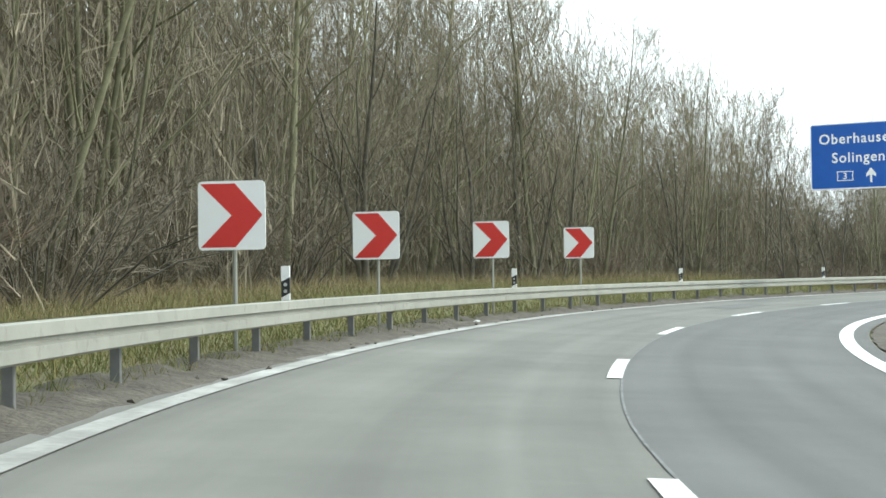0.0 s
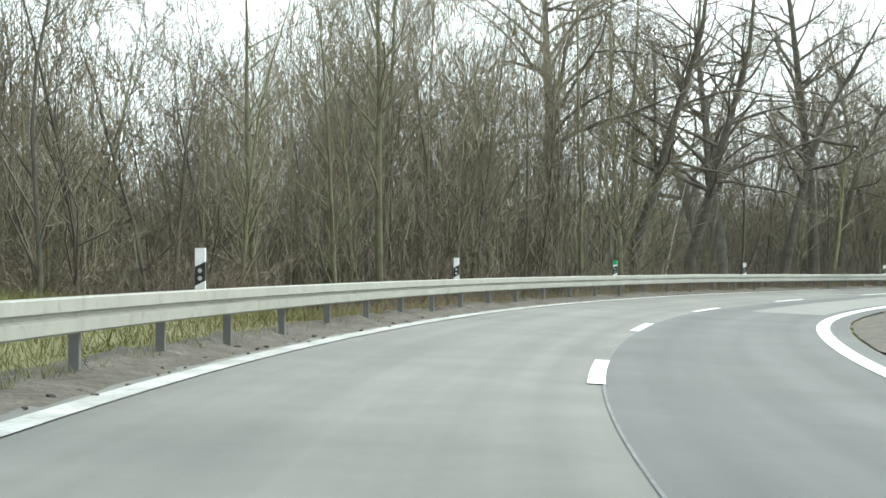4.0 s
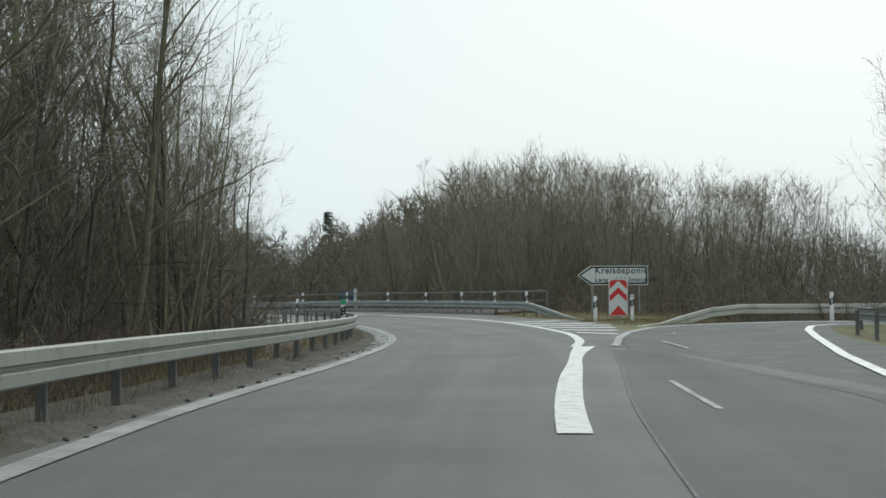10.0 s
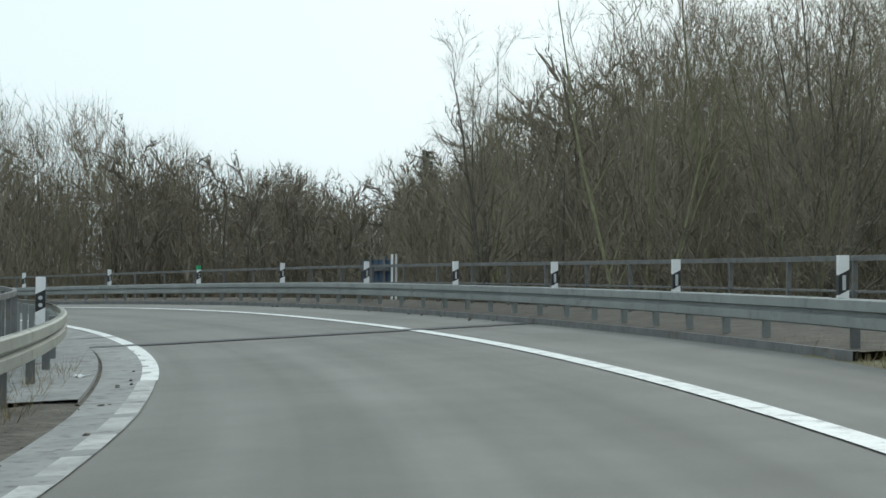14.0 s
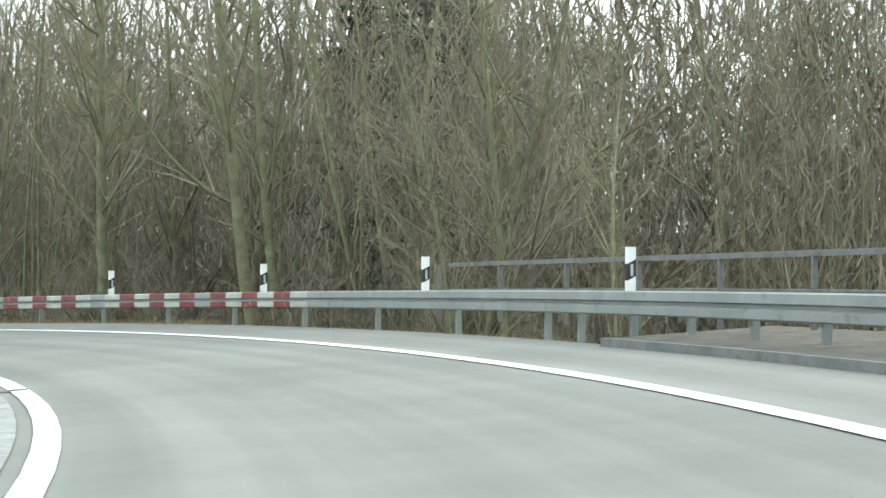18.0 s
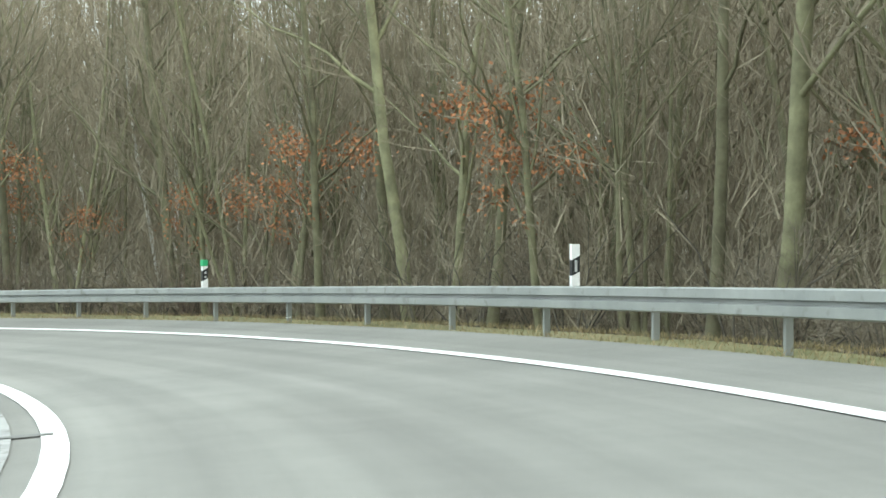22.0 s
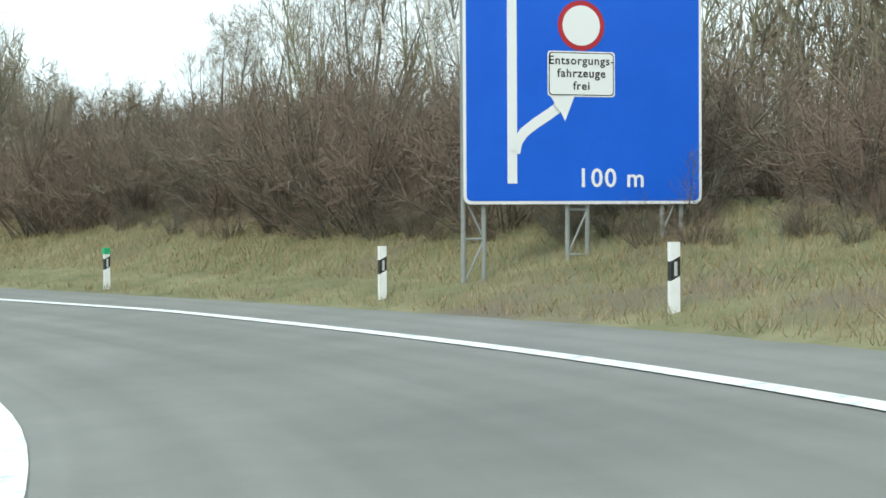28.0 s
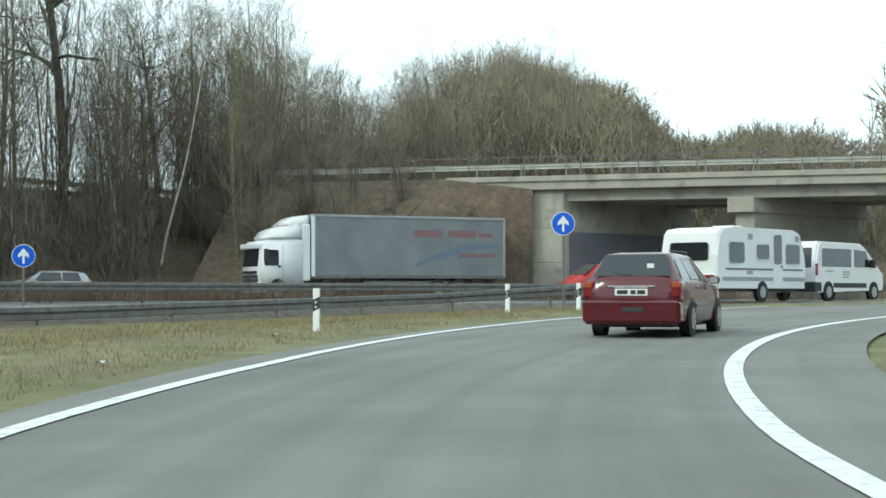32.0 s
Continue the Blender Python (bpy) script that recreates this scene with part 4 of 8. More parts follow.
def put_delineator(key, m):
    if key not in proto:
        spec = {"rail": ("white plastic delineator with a black band, fixed behind the guard rail", dict(low=0.42)),
                "rail_bar": ("white plastic delineator with one upright reflector, fixed behind the guard rail", dict(low=0.42, black_dots=False)),
                "rail_green": ("delineator with a bright green cap, fixed behind the guard rail", dict(low=0.42, green=True)),
                "foot": ("white plastic delineator post with a black band standing in the grass", dict(low=-0.05, black_dots=False)),
                "foot_green": ("white delineator post with a green cap standing in the grass", dict(low=-0.05, black_dots=False, green=True)),
                "dots": ("white delineator post with two round reflectors standing in the grass", dict(low=-0.05))}[key]
        proto[key] = delineator(key, spec[0], m, **spec[1])
    else:
        copy_thing(proto[key], m)


for u in (0.3, 1.56, 2.82, 4.08, 5.34, 6.62, 8.97, 10.45):
    put_delineator("rail", stand(u, inner(u) - 0.19, 0.14))
for u in (7.83, 12.95):
    put_delineator("rail_green", stand(u, inner(u) - 0.19, 0.14))
for u in (15.47, 17.27):
    put_delineator("rail", stand(u, -2.95, 0.2))
for u in (14.74, 15.18, 15.58, 15.98, 16.38, 16.78, 17.19, 18.07, 18.49, 18.94, 19.38, 19.82, 20.26, 20.73, 21.65, 22.61, 23.55, 25.44, 26.13):
    put_delineator("rail_bar", stand(u, float(outer_r(u)) + 0.19, float(np.interp(u, [14.7, 16, 17, 25, 26.1], [0.05, 0.05, 0.15, 0.17, 0.0]))))
for u in (17.62, 24.5):
    put_delineator("rail_green", stand(u, float(outer_r(u)) + 0.19, 0.16))


def on_ground(x, y, turn=0.0, dz=0.0):
    return pose(x, y, float(ground_z(x, y)) + dz, 0, 0, turn)


def facing(x, y, tx, ty):
    """The turn about z of a thing at x, y whose front (-y) looks to tx, ty."""
    return math.degrees(math.atan2(ty - y, tx - x)) + 90


for (x, y), key in (((78.6, 204.6), "foot"), ((63.5, 195.6), "foot"), ((55.6, 188.5), "foot"), ((51.0, 181.6), "foot"), ((47.75, 174.55), "foot"), ((45.6, 165.4), "foot_green"), ((43.6, 156.8), "foot"),
                    ((40.1, 145.6), "foot"), ((36.8, 138.0), "foot"), ((21.5, 116.3), "foot"), ((50.2, 147.8), "dots"), ((45.8, 134.2), "dots"), ((38.6, 121.5), "dots"), ((29.3, 108.6), "dots"), ((26.6, 107.6), "dots"),
                    ((109.4, 86.8), "foot"), ((109.6, 85.5), "foot"), ((107.9, 78.1), "foot")):
    k = ((np.array([x, y]) - RC) ** 2).sum(1).argmin()
    p = at(RU[k], float(((np.array([x, y]) - RC[k]) * RN[k]).sum()))
    put_delineator(key, pose(x, y, max(float(p[2]) - 0.16 if RU[k] > 13 and RU[k] < 34 else -9, float(ground_z(x, y)) - 0.1), 0, 0, math.degrees(math.atan2(RT[k][1], RT[k][0])) - 90))


# ---- signs ----
def chevron_sign(u, r, low, turn=0.0):
    root = thing("chevron_sign", stand(u, r, 0, turn), "square white sign with a red chevron on a steel post", "road sign", "chevron signs along the bend")
    s = 0.9
    z = low + s / 2
    bm = bmesh.new()
    plate(bm, rounded(s, s, 0.06, 4, 0, z), -0.012, 0.012)
    part("board", bm_mesh("board", bm, M_SIGNW), root)
    bm = bmesh.new()
    a = s / 2 - 0.035
    plate(bm, [(-a, z + a), (0.05, z + a), (a, z), (0.05, z - a), (-a, z - a), (0.0, z)], -0.016, -0.0125)
    part("chevron", bm_mesh("chevron", bm, M_SIGNR), root, label="red chevron pointing right")
    part("post", bm_mesh("post", rod(bmesh.new(), (0.02, 0.05, -0.3), (0.02, 0.05, z + 0.3), 0.03), M_STEEL), root)
    for dz in (-0.25, 0.25):
        part("clamp", boxm("clamp", (-0.05, 0.09, 0.012, 0.085, z + dz - 0.02, z + dz + 0.02), M_STEEL2), root)
    return root


for u, r, low in ((1.46, -4.0, 1.35), (2.11, -4.14, 1.30), (2.76, -4.0, 1.40), (3.31, -3.75, 1.45)):
    chevron_sign(u, r, low)


def badge(root, x, z, text, size=1.0, y=-0.02):
    """The white-rimmed motorway number."""
    w, h = 0.62 * size, 0.42 * size
    bm = bmesh.new()
    o = [(x - w * .5, z - h * .42), (x + w * .5, z - h * .42), (x + w * .46, z), (x + w * .5, z + h * .42), (x - w * .5, z + h * .42), (x - w * .46, z)]
    i = [(x + (px - x) * 0.88, z + (pz - z) * 0.82) for px, pz in o]
    plate(bm, o, y - 0.004, y)
    part("badge_rim", bm_mesh("badge_rim", bm, M_SIGNW), root)
    bm = bmesh.new()
    plate(bm, i, y - 0.008, y - 0.0045)
    part("badge_field", bm_mesh("badge_field", bm, M_BLUE), root)
    letters("number", text, 0.34 * size, M_SIGNW, root, pose(x, y - 0.012, z - 0.115 * size), "CENTER")


def arrow_plate(root, x, z, size, deg, y=-0.02, material=None):
    bm = bmesh.new()
    base = [(-0.07, -0.5), (0.07, -0.5), (0.07, 0.02), (0.34, -0.12), (0.34, 0.08), (0, 0.5), (-0.34, 0.08), (-0.34, -0.12), (-0.07, 0.02)]
    c, s = math.cos(radians(deg)), math.sin(radians(deg))
    plate(bm, [(x + size * (px * c - pz * s), z + size * (px * s + pz * c)) for px, pz in base], y - 0.005, y)
    part("arrow", bm_mesh("arrow", bm, material or M_SIGNW), root)


def panel(root, x0, x1, z0, z1, blue, border=0.06, r=0.12):
    w, h, cx, cz = x1 - x0, z1 - z0, (x0 + x1) / 2, (z0 + z1) / 2
    bm = bmesh.new()
    plate(bm, rounded(w, h, r, 4, cx, cz), 0.0, 0.04)
    part("panel_back", bm_mesh("panel_back", bm, M_SIGNBACK), root)
    bm = bmesh.new()
    plate(bm, rounded(w - 0.01, h - 0.01, r, 4, cx, cz), -0.006, -0.0005)
    part("panel_border", bm_mesh("panel_border", bm, M_SIGNW), root, label="white border")
    bm = bmesh.new()
    plate(bm, rounded(w - 2 * border, h - 2 * border, r * 0.7, 4, cx, cz), -0.012, -0.0065)
    part("panel_field", bm_mesh("panel_field", bm, blue), root, label="blue field")


def gantry(u, low, high, spans, arrows, beam_z, turn=0.0):
    root = thing("sign_gantry", stand(u, 0, -float(at(u, 0)[2]), turn), "overhead gantry with two blue direction signs with white lettering", "sign gantry", "overhead sign gantries")
    (a0, a1), (b0, b1) = spans
    for k, (x0, x1) in enumerate(spans):
        panel(root, x0, x1, low, high, M_BLUE)
        h = high - low
        cx = (x0 + x1) / 2
        if k == 0:
            letters("lettering", "Oberhausen", 0.6, M_SIGNW, root, pose(cx, -0.02, low + h * 0.69), "CENTER")
            letters("lettering", "Solingen", 0.6, M_SIGNW, root, pose(cx + 0.02, -0.02, low + h * 0.405), "CENTER")
            badge(root, cx - 0.55, low + h * 0.2, "3", 1.15)
            arrow_plate(root, cx + 0.55, low + h * 0.2, 0.62, arrows[0])
        else:
            letters("lettering", "Köln", 0.6, M_SIGNW, root, pose(cx - 0.2, -0.02, low + h * 0.62), "CENTER")
            badge(root, cx + 0.4, low + h * 0.24, "3", 1.15)
            arrow_plate(root, cx - 0.75, low + h * 0.24, 0.62, arrows[1])
        for fx in (0.2, 0.8):
            part("bracket", boxm("bracket", (x0 + (x1 - x0) * fx - 0.05, x0 + (x1 - x0) * fx + 0.05, 0.04, 0.25, low + 0.1, high - 0.1), M_GANTRY), root)
    part("beam", boxm("beam", (a0 + 0.4, 11.4, 0.26, 0.66, beam_z, beam_z + 0.5), M_GANTRY, 0.02), root, label="dark steel cantilever beam")
    part("column", boxm("column", (11.0, 11.5, 0.2, 0.75, -1.0, beam_z + 0.6), M_GANTRY, 0.03), root, label="dark steel column")
    part("foundation", boxm("foundation", (10.7, 11.8, -0.1, 1.05, -1.2, 0.35), M_CONC, 0.04), root)
    return root


gantry(5.08, 4.55, 7.35, ((-2.85, 1.25), (1.47, 5.4)), (0, 0), 5.6)
gantry(10.47, 4.62, 7.2, ((-2.2, 1.98), (2.25, 5.85)), (55, -55), 5.7)

# arrow shaped direction sign
tipx, tipy, endx, endy = 116.19, 90.34, 117.85, 87.95
dist = math.hypot(endx - tipx, endy - tipy)
sign = thing("direction_sign", pose(tipx, tipy, 0.35, 0, 0, math.degrees(math.atan2(endy - tipy, endx - tipx))), "white arrow shaped direction sign with black border on two posts", "road sign")
for nm, k, y0, y1, m in (("board", 1.0, 0.0, 0.03, M_SIGNG), ("rim", 0.985, -0.004, -0.0005, M_SIGNK), ("field", 0.955, -0.008, -0.0045, M_SIGNG)):
    bm = bmesh.new()
    w, h = dist, 0.78
    o = [(0, 0), (0.55, -h / 2), (w, -h / 2), (w, h / 2), (0.55, h / 2)]
    inset = (1 - k) * 2.2
    pts = [(inset * 1.6, 0), (0.55 + inset * 0.5, -h / 2 + inset), (w - inset, -h / 2 + inset), (w - inset, h / 2 - inset), (0.55 + inset * 0.5, h / 2 - inset)] if k < 1 else o
    plate(bm, [(x, z + 1.6) for x, z in pts], y0, y1)
    part(nm, bm_mesh(nm, bm, m), sign)
letters("lettering", "Kreisdeponie", 0.36, M_SIGNK, sign, pose(0.72, -0.012, 1.68))
letters("lettering", "Langenfeld-Immigrath", 0.265, M_SIGNK, sign, pose(0.72, -0.012, 1.34))
for x in (0.62, dist - 0.35):
    part("post", bm_mesh("post", rod(bmesh.new(), (x, 0.06, -0.8), (x, 0.06, 1.95), 0.035), M_STEEL2), sign)
# red and white board at the nose
board = thing("fork_board", pose(107.55, 85.2, 0.1, 0, 0, heading(12.6) - 90 - 2), "upright board with red and white upward chevrons on a short post", "road sign")
bm = bmesh.new()
plate(bm, rounded(0.64, 1.25, 0.05, 3, 0, 0.97), -0.01, 0.02)
part("board", bm_mesh("board", bm, M_SIGNG), board)
for k in range(3):
    z = 0.44 + k * 0.46
    bm = bmesh.new()
    pts = [(-0.29, z - 0.07), (0, z + 0.20), (0.29, z - 0.07), (0.29, z + 0.14), (0, z + 0.41), (-0.29, z + 0.14)]
    if k == 0:
        pts = [(-0.29, 0.37), (0.29, 0.37), (0.29, 0.38), (0, z + 0.26), (-0.29, 0.38)]
    if k == 2:
        pts = [(-0.29, 1.24), (-0.02, 1.52), (0.02, 1.52), (0.29, 1.24), (0.29, 1.50), (0.2, 1.56), (-0.2, 1.56), (-0.29, 1.50)]
    plate(bm, pts, -0.016, -0.0105)
    part("chevron", bm_mesh("chevron", bm, M_SIGNR), board, label="red upward chevron")
part("post", bm_mesh("post", rod(bmesh.new(), (0, 0.04, -0.3), (0, 0.04, 1.4), 0.03), M_STEEL), board)

# large blue advance sign on lattice legs
x0, y0, x1, y1 = 47.02, 175.6, 43.66, 177.94
wide = math.hypot(x1 - x0, y1 - y0)
zb = -5.12
big = thing("advance_sign", pose(x0, y0, zb, 0, 0, math.degrees(math.atan2(y1 - y0, x1 - x0))), "large blue advance direction sign on lattice steel legs", "road sign")
panel(big, 0, wide, 0, 5.15, M_BLUE2, 0.055, 0.12)
bm = bmesh.new()
plate(bm, [(0.73, 0.33), (0.89, 0.33), (0.89, 3.72), (1.05, 3.72), (0.81, 4.1), (0.57, 3.72), (0.73, 3.72)], -0.018, -0.0125)
part("straight_arrow", bm_mesh("straight_arrow", bm, M_SIGNW), big)
bm = bmesh.new()
path = [(0.86, 0.8), (0.90, 0.98), (1.0, 1.13), (1.2, 1.28), (1.45, 1.44), (1.58, 1.53)]
nrm = [(0.075, -0.01), (0.07, -0.035), (0.055, -0.06), (0.045, -0.07), (0.045, -0.07), (0.045, -0.07)]
plate(bm, [(x - a, z - b) for (x, z), (a, b) in zip(path, nrm)] + [(x + a, z + b) for (x, z), (a, b) in list(zip(path, nrm))[::-1]], -0.018, -0.0125)
part("bend_arrow_shaft", bm_mesh("bend_arrow_shaft", bm, M_SIGNW), big)
bm = bmesh.new()
plate(bm, [(1.88, 1.76), (1.44, 1.72), (1.52, 1.62), (1.50, 1.56), (1.56, 1.44), (1.63, 1.46), (1.70, 1.32)], -0.018, -0.0125)
part("bend_arrow_head", bm_mesh("bend_arrow_head", bm, M_SIGNW), big)
letters("lettering", "Oberhausen", 0.44, M_SIGNW, big, pose(1.25, -0.02, 4.42))
letters("lettering", "Solingen", 0.44, M_SIGNW, big, pose(1.25, -0.02, 3.95))
letters("lettering", "100 m", 0.42, M_SIGNW, big, pose(1.9, -0.02, 0.28))
badge(big, 0.76, 4.56, "3", 1.2, -0.014)
for rr, m, yy in ((0.40, M_RING, -0.018), (0.32, M_SIGNW, -0.023)):
    bm = bmesh.new()
    plate(bm, [(1.98 + rr * math.cos(k * math.tau / 28), 2.84 + rr * math.sin(k * math.tau / 28)) for k in range(28)], yy, yy + 0.0045)
    part("round_sign", bm_mesh("round_sign", bm, m), big, label="red ring of a no entry for vehicles sign" if m is M_RING else "white disc")
for k, (m, e, yy) in enumerate(((M_SIGNW, 0, -0.018), (M_SIGNK, 0.02, -0.0205), (M_SIGNW, 0.035, -0.023))):
    bm = bmesh.new()
    plate(bm, rounded(1.15 - 2 * e, 0.72 - 2 * e, 0.05, 3, 1.98, 2.07), yy, yy + 0.002)
    part("note_plate", bm_mesh("note_plate", bm, m), big)
for k, wd in enumerate(("Entsorgungs-", "fahrzeuge", "frei")):
    letters("lettering", wd, 0.19, M_SIGNK, big, pose(1.98, -0.026, 2.22 - 0.2 * k), "CENTER")
for x in (0.2, 1.95, 3.6):
    gz = float(ground_z(x0 + (x1 - x0) * x / wide, y0 + (y1 - y0) * x / wide)) - zb
    leg = part("lattice_leg", bm_mesh("lattice_leg", rod(rod(bmesh.new(), (x - 0.17, 0.1, gz - 0.3), (x - 0.17, 0.1, 4.6), 0.04), (x + 0.17, 0.1, gz - 0.3), (x + 0.17, 0.1, 4.6), 0.04), M_STEEL2), big, label="galvanised lattice leg")
    bm = bmesh.new()
    z = gz + 0.05
    flip = 1
    while z < 4.2:
        rod(bm, (x - 0.17 * flip, 0.1, z), (x + 0.17 * flip, 0.1, z + 0.7), 0.018, 6)
        rod(bm, (x - 0.17, 0.1, z), (x + 0.17, 0.1, z), 0.022, 6)
        z += 0.72
        flip = -flip
    part("bracing", bm_mesh("bracing", bm, M_STEEL2), leg)


def blue_disc(x, y, zc, turn, rad=0.3):
    gz = float(ground_z(x, y))
    root = thing("arrow_disc_sign", pose(x, y, gz, 0, 0, turn), "round blue sign with a white upward arrow on a thin post", "road sign", "round blue arrow signs")
    h = zc - gz
    for rr, m, yy in ((rad, M_SIGNW, -0.01), (rad * 0.94, M_BLUE2, -0.015)):
        bm = bmesh.new()
        plate(bm, [(rr * math.cos(k * math.tau / 28), h + rr * math.sin(k * math.tau / 28)) for k in range(28)], yy, yy + 0.02 if m is M_SIGNW else yy + 0.0045)
        part("disc", bm_mesh("disc", bm, m), root)
    arrow_plate(root, 0, h, rad * 1.35, 0, -0.017)
    part("post", bm_mesh("post", rod(bmesh.new(), (0, 0.03, -0.3), (0, 0.03, h + 0.2), 0.03), M_POST), root)


blue_disc(27.75, 109.0, -3.85, facing(27.75, 109.0, 46, 148), 0.34)
blue_disc(42.6, 108.0, -4.85, facing(42.6, 108.0, 50, 150), 0.3)


# sign panels hung outside the handrail, seen from behind
hung = thing("hung_sign", Matrix.Identity(4), "back of two blue-grey sign panels hung on the bridge handrail", "road sign")
for ua, ub_ in ((16.93, 16.985), (16.99, 17.06)):
    part("panel", slab("panel", np.array([ua, ub_]), 7.9, 7.96, 0.4, 1.15, M_CONTAINER), hung)
    part("bracket", slab("bracket", np.array([ua + 0.02, ua + 0.03]), 7.84, 7.9, 0.35, 1.25, M_POST), hung)
part("edge", slab("edge", np.array([16.918, 16.928]), 7.86, 7.98, 0.0, 1.3, M_SIGNW), hung, label="white edge")
part("crossbar", slab("crossbar", np.array([16.93, 17.06]), 7.82, 7.9, 0.85, 0.93, M_POST), hung)


# ---- trees: bare winter wood ----
class Grow:
    """Collects tubes and slivers as triangles."""

    def __init__(self):
        self.v, self.f, self.n = [], [], 0

    def tube(self, pts, rad, n):
        pts = np.asarray(pts, float)
        k = len(pts)
        t = np.gradient(pts, axis=0)
        t /= np.linalg.norm(t, axis=1, keepdims=True) + 1e-9
        ref = np.where(np.abs(t[:, 2:3]) < 0.9, np.array([[0, 0, 1.0]]), np.array([[1.0, 0, 0]]))
        a = np.cross(t, ref)
        a /= np.linalg.norm(a, axis=1, keepdims=True) + 1e-9
        b = np.cross(t, a)
        ang = np.arange(n) * math.tau / n
        ring = pts[:, None] + np.asarray(rad)[:, None, None] * (a[:, None] * np.cos(ang)[None, :, None] + b[:, None] * np.sin(ang)[None, :, None])
        i = (np.arange(k - 1)[:, None] * n + np.arange(n)[None]).ravel()
        j = (np.arange(k - 1)[:, None] * n + (np.arange(n)[None] + 1) % n).ravel()
        self.v.append(ring.reshape(-1, 3))
        self.f.append(np.concatenate([np.stack([i, j, j + n], 1), np.stack([i, j + n, i + n], 1)]) + self.n)
        self.n += k * n

    def sliver(self, a, d, w, rng):
        """Thin tapering twigs from places a along d, of base width w."""
        a, d = np.asarray(a, float), np.asarray(d, float)
        s = np.cross(d, rng.normal(size=d.shape))
        s /= np.linalg.norm(s, axis=1, keepdims=True) + 1e-9
        m = len(a)
        v = np.stack([a - s * w / 2, a + s * w / 2, a + d], 1).reshape(-1, 3)
        self.v.append(v)
        self.f.append(np.arange(3 * m).reshape(-1, 3) + self.n)
        self.n += 3 * m

    def ribbon(self, a, b, c, w):
        """Thin bent branches from places a over b to c, of base width w."""
        s = np.cross(c - a, np.array([0.31, -0.52, 0.2]))
        s *= (np.asarray(w) / 2 / (np.linalg.norm(s, axis=1) + 1e-9))[:, None]
        m = len(a)
        self.v.append(np.stack([a - s, a + s, b - s * 0.65, b + s * 0.65, c], 1).reshape(-1, 3))
        i = np.arange(m) * 5
        self.f.append(np.concatenate([np.stack([i, i + 1, i + 3], 1), np.stack([i, i + 3, i + 2], 1), np.stack([i + 2, i + 3, i + 4], 1)]) + self.n)
        self.n += 5 * m

    def out(self):
        return np.concatenate(self.v), np.concatenate(self.f)


def turned(d, rng, lo, hi):
    """Directions bent away from d by lo to hi degrees."""
    d = np.asarray(d, float)
    s = np.cross(d, rng.normal(size=d.shape))
    s /= np.linalg.norm(s, axis=-1, keepdims=True) + 1e-9
    a = np.radians(rng.uniform(lo, hi, d.shape[:-1]))[..., None]
    return d * np.cos(a) + s * np.sin(a)


def sprout(wood, crown, p0, d0, length, r0, rng, subs, twigs, tw, crook, lift, n=4, fine=1.0):
    """One limb with its side branches, twigs and twiglets."""
    k = 6
    pts, d = [np.array(p0, float)], np.array(d0, float)
    for _ in range(k):
        d = d + rng.normal(size=3) * crook + np.array([0, 0, lift])
        d /= np.linalg.norm(d)
        pts.append(pts[-1] + d * length / k)
    pts = np.array(pts)
    if n > 3:
        wood.tube(pts, r0 * np.linspace(1, 0.15, k + 1), 4)
    else:
        wood.tube(pts[::3], r0 * np.array([1, 0.6, 0.15]), 3)
    f = rng.uniform(0.1, 1.0, subs)
    i = np.minimum((f * k).astype(int), k - 1)
    seg = pts[i + 1] - pts[i]
    p = pts[i] + seg * (f * k - i)[:, None]
    e = turned(seg / np.linalg.norm(seg, axis=1, keepdims=True), rng, 22, 58) + np.array([0, 0, lift * 2])
    e /= np.linalg.norm(e, axis=1, keepdims=True)
    ln = (length * rng.uniform(0.25, 0.55, subs) * (1.15 - 0.55 * f) + 0.3)[:, None]
    q1 = p + e * ln * 0.5 + rng.normal(size=p.shape) * ln * 0.06
    e2 = e + rng.normal(size=p.shape) * 0.25 + np.array([0, 0, lift * 1.5])
    q2 = q1 + e2 / np.linalg.norm(e2, axis=1, keepdims=True) * ln * 0.5
    rr = r0 * 0.36 * (1.1 - 0.6 * f)
    if n > 4:
        for j in range(subs):
            crown.tube([p[j], q1[j], q2[j]], [rr[j], rr[j] * 0.6, rr[j] * 0.2], 3)
    else:
        crown.ribbon(p, q1, q2, np.maximum(rr * 2, tw * 1.3))
    g = rng.uniform(0.08, 1.0, (subs, twigs, 1))
    P, Q1, Q2, E = p[:, None], q1[:, None], q2[:, None], np.repeat(e[:, None], twigs, 1)
    a = np.where(g < 0.5, P + (Q1 - P) * g * 2, Q1 + (Q2 - Q1) * (g - 0.5) * 2).reshape(-1, 3)
    dd = turned(E.reshape(-1, 3), rng, 18, 58) + np.array([0, 0, 0.05 + lift])
    dd = dd * (rng.uniform(0.35, 1.0, len(dd)) * (1.15 - 0.5 * g.ravel()))[:, None] * fine
    crown.sliver(a, dd, tw, rng)
    dl = np.linalg.norm(dd, axis=1, keepdims=True)
    crown.sliver(a + dd * rng.uniform(0.2, 0.75, (len(a), 1)), turned(dd / dl, rng, 22, 55) * dl * rng.uniform(0.35, 0.65, (len(a), 1)), tw * 0.75, rng)


